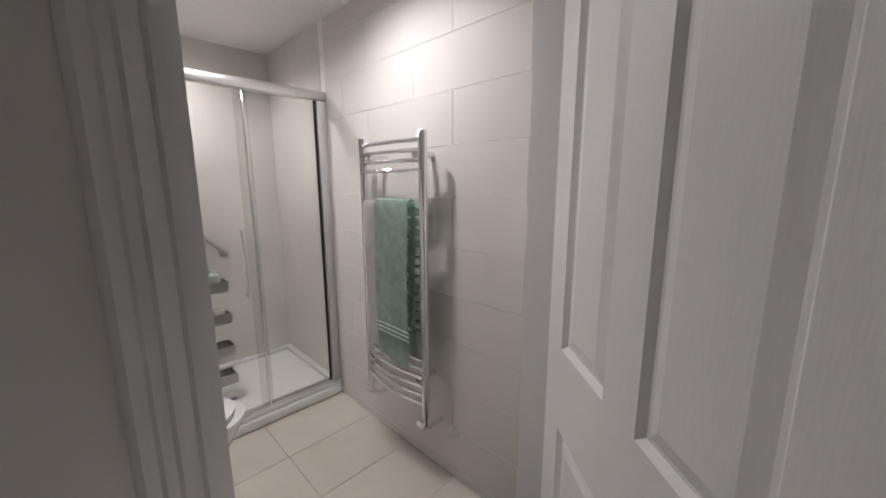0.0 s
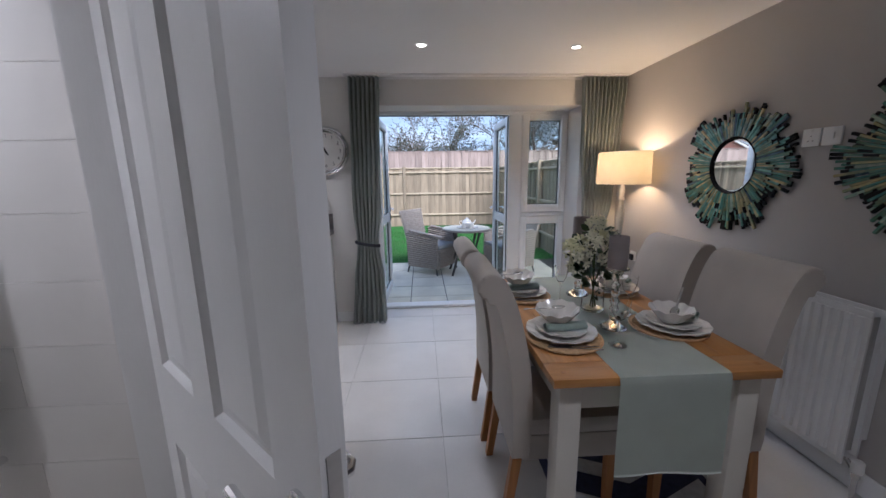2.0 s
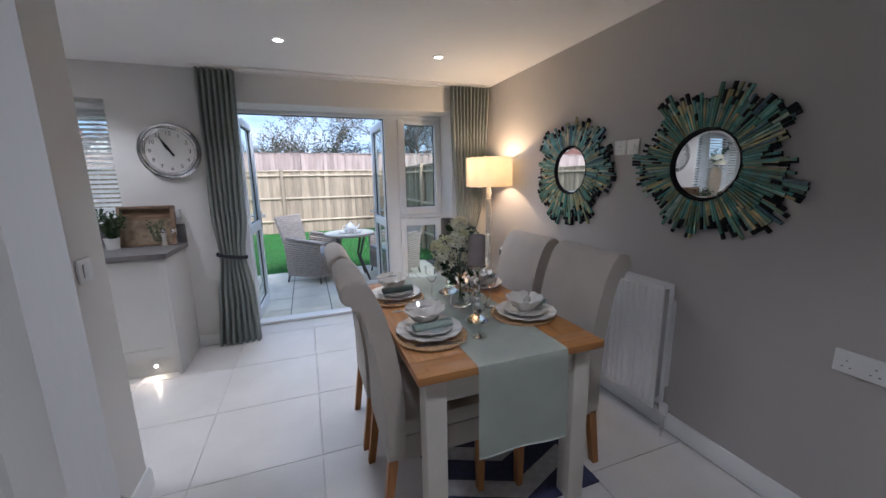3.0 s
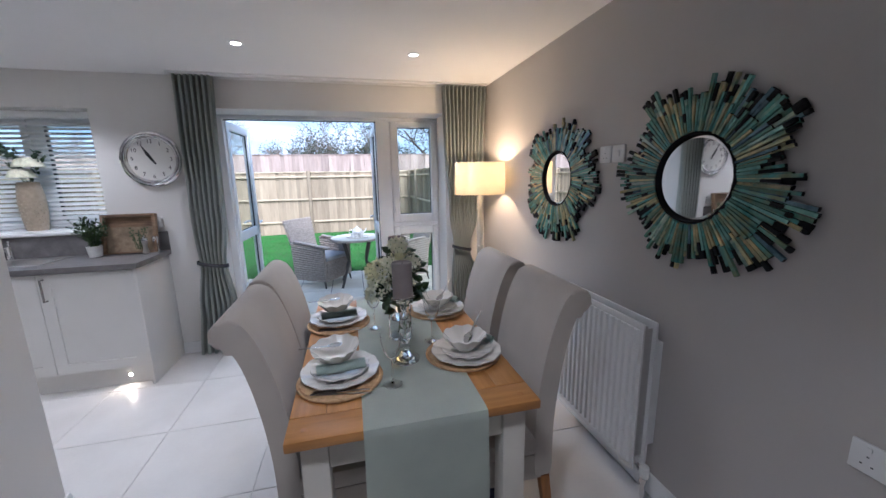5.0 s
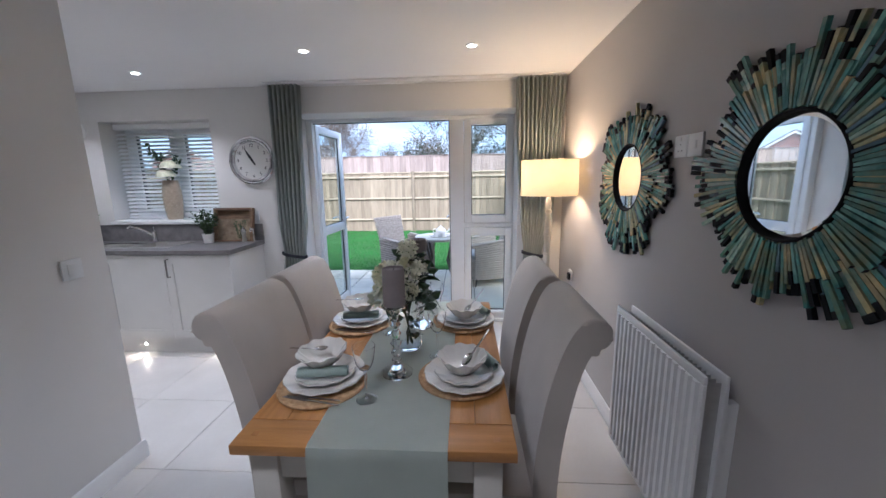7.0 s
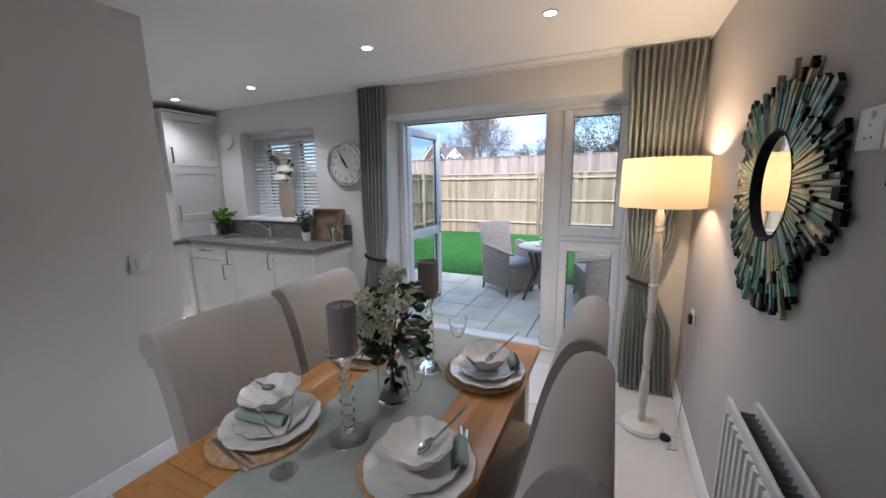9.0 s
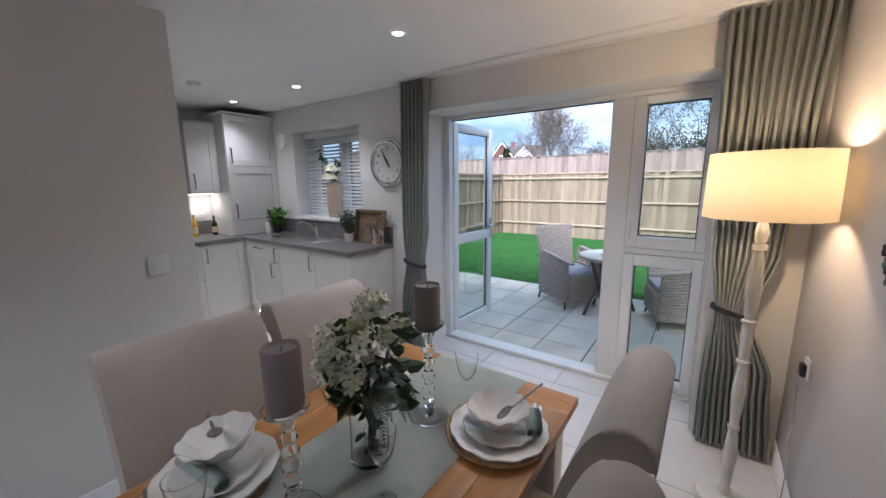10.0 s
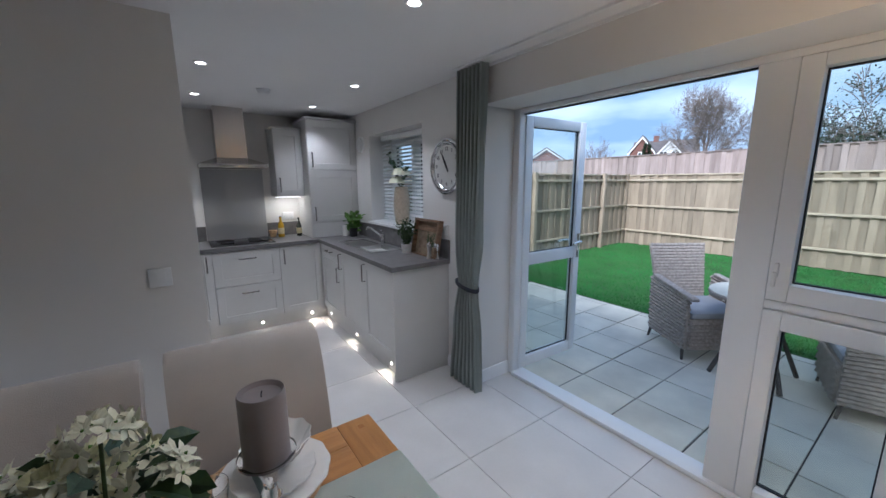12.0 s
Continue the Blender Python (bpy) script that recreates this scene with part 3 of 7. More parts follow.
for i in range(22):
    s = new("slat", slat_mesh)
    s.parent = bl
    s.location = (0, 0, 0.038 + i * 0.0365)
    s.rotation_euler = (sl_tilt, 0, 0)

# bathroom doorway
dl = thing("door_bathroom_lining", (SW - 0.06, 0.6, 0), "white moulded doorway lining and architrave", "doorway", kind="structure")
for span in ((SW - 0.127, SW + 0.002, DOOR[0], DOOR[0] + 0.022, 0, DOOR[2]), (SW - 0.127, SW + 0.002, DOOR[1] - 0.022, DOOR[1], 0, DOOR[2]), (SW - 0.127, SW + 0.002, DOOR[0] + 0.022, DOOR[1] - 0.022, DOOR[2] - 0.022, DOOR[2]), (SW - 0.09, SW - 0.055, DOOR[0] + 0.022, DOOR[0] + 0.034, 0, DOOR[2] - 0.022)):
    part("lining", boxes(span), M_DOOR, dl)
arch = [(0, 0), (0.019, 0.0), (0.019, 0.010), (0.014, 0.014), (0.018, 0.020), (0.018, 0.030), (0.013, 0.034), (0.013, 0.044), (0.009, 0.048), (0.010, 0.060), (0.005, 0.066), (0.0, 0.068)]
for y0, sgn in ((DOOR[0] + 0.006, -1), (DOOR[1] - 0.006, 1)):
    for x0, sx in ((SW + 0.0005, 1), (SW - 0.1255, -1)):
        bm = bmesh.new()
        prism(bm, [(x0 + sx * p, y0 + sgn * q) for p, q in arch], 0, DOOR[2] + 0.06, "z")
        part("architrave", bm, M_DOOR, dl)
bm = bmesh.new()
prism(bm, [(SW + 0.0005 + p, DOOR[2] - 0.006 + q) for p, q in arch], DOOR[0] - 0.06, DOOR[1] + 0.06, "y")
part("architrave", bm, M_DOOR, dl)

# bathroom door leaf, ajar: local x along the leaf, y through its thickness
bd = thing("bathroom_door", (0, 0, 0), "ajar white moulded panel door with chrome lever handles", "door")
W, H, T = 0.838, 1.98, 0.04
cols = [(0.118, 0.345), (0.460, 0.700)]
rows_ = [(0.22, 0.72), (0.945, 1.86)]
spans = [(0, cols[0][0], 0, T, 0, H), (cols[1][1], W, 0, T, 0, H), (cols[0][1], cols[1][0], 0, T, rows_[0][0], rows_[1][1]),
         (cols[0][0], cols[1][1], 0, T, 0, rows_[0][0]), (cols[0][0], cols[1][1], 0, T, rows_[1][1], H)]
for c0, c1 in cols:
    spans.append((c0, c1, 0, T, rows_[0][1], rows_[1][0]))
part("door_frame", boxes(*spans), M_DOOR, bd, smooth=False)
for c0, c1 in cols:
    for r0, r1 in rows_:
        bm = bmesh.new()
        for s, flip in ((0.0, 1), (T, -1)):
            steps = [(0.0, 0.0005), (0.013, 0.0125), (0.021, 0.0125), (0.050, 0.004)]
            rings = [[bm.verts.new((x, s + flip * d, z)) for x, z in ((c0 + k, r0 + k), (c1 - k, r0 + k), (c1 - k, r1 - k), (c0 + k, r1 - k))] for k, d in steps]
            for a, q in zip(rings, rings[1:]):
                for i in range(4):
                    bm.faces.new((a[i], a[(i + 1) % 4], q[(i + 1) % 4], q[i]))
            bm.faces.new(rings[-1])
        part("panel", bm, M_DOOR, bd, smooth=False)
for s, flip in ((0.0, -1), (T, 1)):
    bm = bmesh.new()
    lathe(bm, [(0.026, 0), (0.026, 0.006), (0.020, 0.010)], (0, 0, 0), 24)
    bm.transform(pose(0.778, s, 0.945, 90 if flip < 0 else -90, 0, 0))
    tube(bm, [(0.778, s, 0.945), (0.778, s + flip * 0.045, 0.945), (0.768, s + flip * 0.055, 0.945), (0.733, s + flip * 0.056, 0.947), (0.663, s + flip * 0.052, 0.942)], 0.0095, 10)
    part("door_handle", bm, M_CHROME, bd, "chrome lever handle on a round rose")
    bm = bmesh.new()
    lathe(bm, [(0.022, 0), (0.022, 0.006), (0.012, 0.008), (0.008, 0.02)], (0, 0, 0), 20)
    bm.transform(pose(0.778, s, 0.865, 90 if flip < 0 else -90, 0, 0))
    part("privacy_turn", bm, M_CHROME, bd, "chrome privacy turn")
part("latch_plate", boxes((W - 0.002, W + 0.0015, 0.009, 0.031, 0.88, 1.05)), M_STEEL, bd, "steel latch plate")
for z in (0.22, 1.0, 1.75):
    part("hinge", lathe(bmesh.new(), [(0.007, 0), (0.007, 0.09)], (-0.007, T + 0.003, z), 10), M_STEEL, bd, "steel hinge")
bd.matrix_basis = pose(-0.336, 1.0115, 0.008, 0, 0, math.degrees(math.atan2(-0.529, 0.576)))

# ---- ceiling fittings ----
# the added fill lights get the same fittings, out of view
for dx, dy in DOWNLIGHTS + UNSEEN_FILLS + [(-1.17, 0.76), (-2.35, 0.55)]:
    d = thing("downlight", (dx, dy, TOP), "small round white recessed ceiling light, lit, one of a set with two added fills", "downlight", "ceiling downlights")
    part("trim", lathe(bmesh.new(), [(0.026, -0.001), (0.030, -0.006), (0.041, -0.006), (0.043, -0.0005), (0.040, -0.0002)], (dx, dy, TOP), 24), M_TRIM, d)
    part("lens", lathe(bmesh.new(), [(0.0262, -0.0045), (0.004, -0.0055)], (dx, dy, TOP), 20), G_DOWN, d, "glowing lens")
al = thing("smoke_alarm", (-1.53, 2.51, TOP), "round white smoke alarm on the ceiling", "alarm")
part("base", lathe(bmesh.new(), [(0.055, -0.0005), (0.055, -0.012), (0.05, -0.014)], (-1.53, 2.51, TOP), 28), M_PLASTIC, al)
part("cover", lathe(bmesh.new(), [(0.046, -0.014), (0.046, -0.026), (0.034, -0.036), (0.004, -0.038)], (-1.53, 2.51, TOP), 28), M_PLASTIC, al)

# ---- dining table ----
TX0, TX1, TY0, TY1, TZ = 0.835, 1.625, 1.093, 2.306, 0.76
tb = thing("dining_table", ((TX0 + TX1) / 2, (TY0 + TY1) / 2, 0), "dining table with honey oak top and stone painted base", "table")
B = 0.115
top = part("tabletop", boxes((TX0 + B, TX1 - B, TY0 + B, TY1 - B, TZ - 0.028, TZ - 0.012)), M_OAK, tb)
for y0, y1 in ((TY0, TY0 + B), (TY1 - B, TY1)):
    part("end_board", boxes((TX0, TX1, y0, y1, TZ - 0.032, TZ), bev=0.004), M_OAKX, top)
cuts = [0, 0.11, 0.30, 0.49, 0.68, 0.79]
for c0, c1 in zip(cuts, cuts[1:]):
    part("plank", boxes((TX0 + c0 + 0.0006, TX0 + c1 - 0.0006, TY0 + B + 0.001, TY1 - B - 0.001, TZ - 0.032, TZ - 0.0003), bev=0.0015), M_OAK, top)
for x in (TX0 + 0.05, TX1 - 0.05):
    for y in (TY0 + 0.05, TY1 - 0.05):
        part("peg", boxes((x - 0.009, x + 0.009, y - 0.009, y + 0.009, TZ - 0.01, TZ + 0.0006)), M_OAKLEG, top, "dark oak peg")
for x in (TX0 + 0.035, TX1 - 0.115):
    for y in (TY0 + 0.035, TY1 - 0.115):
        part("leg", boxes((x, x + 0.08, y, y + 0.08, 0, TZ - 0.033), bev=0.004), M_CREAM, tb)
part("apron", boxes((TX0 + 0.116, TX1 - 0.116, TY0 + 0.05, TY0 + 0.072, 0.62, TZ - 0.033)), M_CREAM, tb)
part("apron", boxes((TX0 + 0.116, TX1 - 0.116, TY1 - 0.072, TY1 - 0.05, 0.62, TZ - 0.033)), M_CREAM, tb)
part("apron", boxes((TX0 + 0.05, TX0 + 0.072, TY0 + 0.116, TY1 - 0.116, 0.62, TZ - 0.033)), M_CREAM, tb)
part("apron", boxes((TX1 - 0.072, TX1 - 0.05, TY0 + 0.116, TY1 - 0.116, 0.62, TZ - 0.033)), M_CREAM, tb)

# runner: a strip that lies along the table and hangs over both ends
RX0, RX1, Z = 1.055, 1.440, TZ + 0.003
path = [(TY0 - 0.008, 0.40 + k * 0.03) for k in range(12)] + [(TY0 - 0.006, TZ - 0.012), (TY0 - 0.001, TZ), (TY0 + 0.01, Z)]
path += [(TY0 + 0.01 + k * (TY1 - TY0 - 0.02) / 24, Z) for k in range(1, 25)] + [(TY1 + 0.002, TZ), (TY1 + 0.006, TZ - 0.012)] + [(TY1 + 0.009, 0.73 - k * 0.03) for k in range(11)]
bm = bmesh.new()
grid = []
for j, (y, z) in enumerate(path):
    row = []
    for i in range(13):
        u = i / 12
        x = RX0 + (RX1 - RX0) * u
        drop = max(0, TZ - z)
        out = -1 if y < 1.5 else 1
        row.append(bm.verts.new((x + 0.010 * drop * math.sin(9 * z + 3 * u), y + out * drop * 0.030 * (0.5 + 0.5 * math.sin(u * 8.0 + 1)), z + (0.0012 * noise.noise((x * 9, y * 9, 0)) if drop == 0 else -0.012 * u * (drop > 0.3) * out * -1))))
    grid.append(row)
for a, q in zip(grid, grid[1:]):
    for i in range(12):
        bm.faces.new((a[i], a[i + 1], q[i + 1], q[i]))
ends = [[v.co.copy() for v in grid[k]] for k in (0, -1)]
bmesh.ops.solidify(bm, geom=bm.faces[:], thickness=0.0022)
rn = thing("table_runner", (1.248, 1.70, Z), "sage green cotton runner laid along the dining table", "table runner")
part("cloth", bm, M_RUNNER, rn)
for row in ends:
    hem = bmesh.new()
    tube(hem, row, 0.0026, 6)
    part("hem", hem, M_RUNNER, rn, "stitched hem")

# ---- dining chairs ----
def dining_chair():
    c = thing("dining_chair", (0, 0, 0), "high roll-back dining chair in oatmeal linen with oak legs", "chair", "chairs round the dining table")
    w = 0.212
    front = [(0.090, 0.30), (0.098, 0.50), (0.088, 0.66), (0.066, 0.80), (0.036, 0.92), (0.006, 1.0), (-0.018, 1.040)]
    roll = [(-0.045, 1.062), (-0.078, 1.066), (-0.106, 1.050), (-0.120, 1.024), (-0.116, 0.994), (-0.098, 0.974), (-0.076, 0.970)]
    back = [(-0.058, 0.955), (-0.036, 0.90), (-0.012, 0.80), (0.010, 0.66), (0.022, 0.50), (0.022, 0.30)]
    rough = front + roll + back
    outline = []
    for i in range(len(rough)):
        p0, p1, p2, p3 = (Vector(rough[(i + k) % len(rough)]) for k in (-1, 0, 1, 2))
        outline.append(tuple(p1))
        if i < len(rough) - 1:
            p0, p3 = (p1 if i == 0 else p0), (p2 if i == len(rough) - 2 else p3)
            for t in (0.33, 0.67):
                q = 0.5 * (2 * p1 + (p2 - p0) * t + (2 * p0 - 5 * p1 + 4 * p2 - p3) * t * t + (3 * p1 - p0 - 3 * p2 + p3) * t ** 3)
                outline.append(tuple(q))
    bm = bmesh.new()
    prism(bm, outline, -w, w, "y")
    bmesh.ops.bevel(bm, geom=[e for e in bm.edges if all(abs(abs(v.co.y) - w) < 1e-5 for v in e.verts) and abs(e.verts[0].co.y - e.verts[1].co.y) < 1e-5], offset=0.012, segments=4, profile=0.5, affect="EDGES")
    part("backrest", bm, M_LINEN, c)
    bm = boxes((0.075, 0.475, -0.215, 0.215, 0.40, 0.478), bev=0.024)
    part("seat", bm, M_LINEN, c)
    bm = boxes((0.06, 0.468, -0.208, 0.208, 0.29, 0.402), bev=0.008)
    part("seat_frame", bm, M_LINEN, c)
    for s in (-1, 1):
        bm = bmesh.new()
        prism(bm, [(0.025, 0.295), (0.065, 0.295), (0.02, 0.0), (-0.012, 0.0)], s * 0.185 - 0.017, s * 0.185 + 0.017, "y")
        part("leg", bm, M_OAKLEG, c, "oak leg", smooth=False)
        bm = bmesh.new()
        prism(bm, [(0.42, 0.292), (0.46, 0.292), (0.452, 0.0), (0.428, 0.0)], s * 0.180 - 0.018, s * 0.180 + 0.018, "y")
        part("leg", bm, M_OAKLEG, c, "oak leg", smooth=False)
    return c


ch = dining_chair()
ch.matrix_basis = pose(0.735, 1.500, 0, 0, 0, 0)
copy_thing(ch, pose(0.725, 1.975, 0, 0, 0, 0))
copy_thing(ch, pose(1.795, 1.465, 0, 0, 0, 180))
copy_thing(ch, pose(1.775, 1.950, 0, 0, 0, 180))

# ---- rug under the table ----
rg = thing("rug", (1.30, 1.75, 0), "navy wool rug with ivory chevrons under the dining table", "rug")
part("rug_body", boxes((0.98, 1.72, 1.16, 2.36, 0.0, 0.010), bev=0.003), M_NAVY, rg)
for k in range(5):
    y = 1.20 + k * 0.235
    for s in (-1, 1):
        bm = bmesh.new()
        x0, x1 = 1.35, 1.35 + s * 0.33
        prism(bm, [(x0, y), (x1, y + 0.14), (x1, y + 0.235), (x0, y + 0.095)], 0.0095, 0.0135, "z")
        part("chevron", bm, M_RUGWHITE, rg, "ivory chevron band")

# ---- place settings ----
def scallop(k, amp, up):
    return lambda a, r: (amp * r * abs(math.sin(k * a / 2)) * (1 if r > 0.05 else 0) - amp * r * 0.5, up * r * math.sin(k * a))


def mat_thing():
    t = thing("placemat", (0, 0, 0), "round woven natural rattan placemat on the dining table", "placemat", "rattan placemats")
    part("weave", lathe(bmesh.new(), [(0.142, 0), (0.145, 0.003), (0.140, 0.005), (0.004, 0.005)], (0, 0, 0), 48), M_RATTAN, t)
    for k in range(3):
        bm = bmesh.new()
        tube(bm, [((0.146 + 0.005 * math.sin(a * 40 + k * 2.09)) * math.cos(a), (0.146 + 0.005 * math.sin(a * 40 + k * 2.09)) * math.sin(a), 0.0045 + 0.0025 * math.cos(a * 40 + k * 2.09)) for a in [2 * math.pi * i / 240 for i in range(241)]], 0.0034, 5)
        part("braid", bm, M_RATTAN, t)
    return t


def plate(name, r, label):
    t = thing(name, (0, 0, 0), label, "plate", "scalloped stoneware plates")
    wv = lambda a, q: (0.028 * q * (abs(math.sin(6 * a)) - 0.6) * (1 if q > r * 0.7 else 0), 0.002 * math.sin(12 * a) * (1 if q > r * 0.8 else 0))
    prof = [(r * 0.55, 0), (r * 0.58, 0.003), (r * 0.85, 0.010), (r, 0.017), (r * 0.99, 0.0205), (r * 0.84, 0.0145), (r * 0.62, 0.007), (r * 0.2, 0.006), (0.002, 0.006)]
    part("dish", lathe(bmesh.new(), prof, (0, 0, 0), 72, wv), M_CHINA, t)
    return t


def bowl():
    t = thing("soup_bowl", (0, 0, 0), "ivory stoneware bowl with a fluted rim", "bowl", "fluted bowls")
    wv = lambda a, q: (0.045 * q * (abs(math.sin(5 * a)) - 0.6) * (1 if q > 0.05 else 0), 0.0035 * math.sin(10 * a) * (1 if q > 0.06 else 0))
    prof = [(0.034, 0), (0.036, 0.006), (0.058, 0.020), (0.074, 0.044), (0.089, 0.062), (0.087, 0.064), (0.071, 0.047), (0.054, 0.025), (0.030, 0.012), (0.002, 0.010)]
    part("dish", lathe(bmesh.new(), prof, (0, 0, 0), 70, wv), M_CHINA, t)
    return t


def napkin():
    t = thing("napkin", (0, 0, 0), "rolled grey green cloth napkin under the bowl", "napkin", "rolled napkins")
    bm = bmesh.new()
    prof = []
    for i in range(40):
        a = i / 39 * 4.6 * math.pi
        k = 0.024 - 0.0034 * a / math.pi
        prof.append((k * math.cos(a), 0.025 + k * math.sin(a) * 0.85))
    rings = [[bm.verts.new((p[0], y + 0.002 * math.sin(j * 3), p[1] + 0.0012 * noise.noise((p[0] * 60, y * 40, 0)))) for j, p in enumerate(prof)] for y in [-0.085 + 0.17 * k / 10 for k in range(11)]]
    for a, q in zip(rings, rings[1:]):
        for j in range(len(prof) - 1):
            bm.faces.new((a[j], a[j + 1], q[j + 1], q[j]))
    bmesh.ops.solidify(bm, geom=bm.faces[:], thickness=0.0018)
    part("cloth", bm, M_NAPKIN, t)
    return t


def utensil(name, label, kind):
    t = thing(name, (0, 0, 0), label, kind, "cutlery")
    bm = boxes((-0.004, 0.004, -0.095, 0.02, 0.0, 0.003), bev=0.001)
    part("stem", bm, M_CUTLERY, t)
    bm = bmesh.new()
    if kind == "knife":
        prism(bm, [(-0.007, 0.018), (0.006, 0.018), (0.008, 0.06), (0.004, 0.105), (-0.006, 0.112)], 0.0008, 0.0022, "z")
        part("blade", bm, M_CUTLERY, t)
    elif kind == "fork":
        box(bm, -0.010, 0.010, 0.018, 0.055, 0.001, 0.0028)
        part("head", bm, M_CUTLERY, t)
        for k in range(4):
            part("tine", boxes((-0.010 + k * 0.0058, -0.0074 + k * 0.0058, 0.055, 0.095, 0.001, 0.0028)), M_CUTLERY, t)
    else:
        lathe(bm, [(0.003, 0.0), (0.014, 0.002), (0.019, 0.007), (0.0175, 0.0072), (0.012, 0.0035), (0.001, 0.002)], (0, 0, 0), 20)
        bm.transform(Matrix.Translation((0, 0.044, -0.001)) @ Matrix.Diagonal((0.95, 1.45, 1, 1)))
        part("head", bm, M_CUTLERY, t)
    return t


SET = [(0.985, 1.400, 1), (1.470, 1.465, -1), (0.965, 1.950, 1), (1.475, 1.990, -1)]
made = {}


def put(key, maker, m):
    if key not in made:
        made[key] = maker()
        made[key].matrix_basis = m
        return made[key]
    return copy_thing(made[key], m)


for k, (sx, sy, d) in enumerate(SET):
    turn = [12, -20, 33, 55][k]
    oz = TZ + 0.0035
    put("mat", mat_thing, pose(sx, sy, oz, 0, 0, turn))
    if d > 0:
        cx, cy = sx, sy + 0.03
    else:
        cx, cy = sx + 0.012, sy - 0.012
    put("plate", lambda: plate("dinner_plate", 0.142, "ivory scalloped stoneware dinner plate on a placemat"), pose(cx, cy, oz + 0.009, 0, 0, turn))
    put("side", lambda: plate("side_plate", 0.104, "ivory scalloped side plate stacked on the dinner plate"), pose(cx, cy, oz + 0.018, 0, 0, turn + 15))
    if d > 0:
        put("napkin", napkin, pose(cx + 0.005, cy - 0.035, oz + 0.024, 0, 0, 96))
        b_ = put("bowl", bowl, pose(cx - 0.01, cy + 0.018, oz + 0.049, 3, -4, turn))
        put("knife", lambda: utensil("knife", "steel table knife on the placemat", "knife"), pose(sx + 0.01, sy - 0.115, oz + 0.0075, 0, 0, 78))
        put("fork", lambda: utensil("fork", "steel table fork on the placemat", "fork"), pose(sx + 0.005, sy - 0.098, oz + 0.0075, 0, 0, 82))
        put("spoon", lambda: utensil("spoon", "steel soup spoon resting in the bowl", "spoon"), pose(cx - 0.055, cy + 0.02, oz + 0.108, 6, 0, 255))
    else:
        put("napkin", napkin, pose(cx + 0.088, cy + 0.045, oz + 0.022, 0, 0, 24) @ Matrix.Diagonal((1, 0.55, 1, 1)))
        put("bowl", bowl, pose(cx - 0.005, cy + 0.005, oz + 0.027, 0, 0, turn))
        put("spoon", lambda: utensil("spoon", "steel soup spoon resting in the bowl", "spoon"), pose(cx + 0.040, cy + 0.035, oz + 0.092, -38, 0, 132))
        put("knife", lambda: utensil("knife", "steel table knife on the placemat", "knife"), pose(sx + 0.085, sy + 0.095, oz + 0.0075, 0, 0, 205))
        put("fork", lambda: utensil("fork", "steel table fork on the placemat", "fork"), pose(sx + 0.1, sy + 0.085, oz + 0.0075, 0, 0, 200))


def wine_glass():
    t = thing("wine_glass", (0, 0, 0), "clear stemmed wine glass on the runner", "wine glass", "wine glasses")
    part("foot", lathe(bmesh.new(), [(0.032, 0), (0.033, 0.0015), (0.010, 0.005), (0.004, 0.010), (0.0035, 0.02)], (0, 0, 0), 28), M_CRYSTAL, t)
    part("stem", lathe(bmesh.new(), [(0.0035, 0.02), (0.0032, 0.06), (0.004, 0.098)], (0, 0, 0), 12), M_CRYSTAL, t)
    part("cup", lathe(bmesh.new(), [(0.004, 0.098), (0.018, 0.110), (0.028, 0.130), (0.034, 0.160), (0.037, 0.187), (0.036, 0.187), (0.033, 0.160), (0.027, 0.132), (0.016, 0.113), (0.001, 0.106)], (0, 0, 0), 28), M_CRYSTAL, t)
    return t


for gx, gy in ((1.165, 1.31), (1.375, 1.615), (1.135, 1.835), (1.345, 2.03)):
    put("glass", wine_glass, pose(gx, gy, TZ + 0.0055))


def candlestick():
    t = thing("candle_holder", (0, 0, 0), "turned clear glass candle holder on the runner", "candle holder", "glass candle holders")
    part("foot", lathe(bmesh.new(), [(0.057, 0), (0.058, 0.004), (0.045, 0.010), (0.024, 0.022), (0.014, 0.034), (0.016, 0.040)], (0, 0, 0), 32), M_CRYSTAL, t)
    prof = [(0.016, 0.040)]
    for z, r in ((0.050, 0.019), (0.062, 0.011), (0.078, 0.020), (0.094, 0.012), (0.112, 0.021), (0.130, 0.012), (0.148, 0.020), (0.164, 0.011), (0.180, 0.019), (0.196, 0.011), (0.214, 0.014), (0.232, 0.026), (0.238, 0.030)):
        prof.append((r, z))
    part("stem", lathe(bmesh.new(), prof, (0, 0, 0), 18), M_CRYSTAL, t)
    part("cup", lathe(bmesh.new(), [(0.030, 0.238), (0.048, 0.246), (0.049, 0.250), (0.002, 0.250)], (0, 0, 0), 32), M_CRYSTAL, t)
    return t


def candle():
    t = thing("pillar_candle", (0, 0, 0), "mauve grey pillar candle on a glass holder", "candle", "pillar candles")
    part("wax", lathe(bmesh.new(), [(0.0375, 0), (0.039, 0.002), (0.039, 0.132), (0.037, 0.136), (0.032, 0.128), (0.002, 0.124)], (0, 0, 0), 32, lambda a, r: (0, 0)), M_CANDLE, t)
    bm = bmesh.new()
    tube(bm, [(0, 0, 0.122), (0.001, 0, 0.130), (0.004, 0.001, 0.137)], 0.0011, 6)
    part("wick", bm, M_BLACK, t, "black wick")
    return t


for cx, cy, tall in ((1.235, 1.482, 1.05), (1.268, 1.930, 1.17)):
    put("holder", candlestick, pose(cx, cy, TZ + 0.0055) @ Matrix.Diagonal((1, 1, tall, 1)))
    put("candle", candle, pose(cx, cy, TZ + 0.0062 + 0.250 * tall))

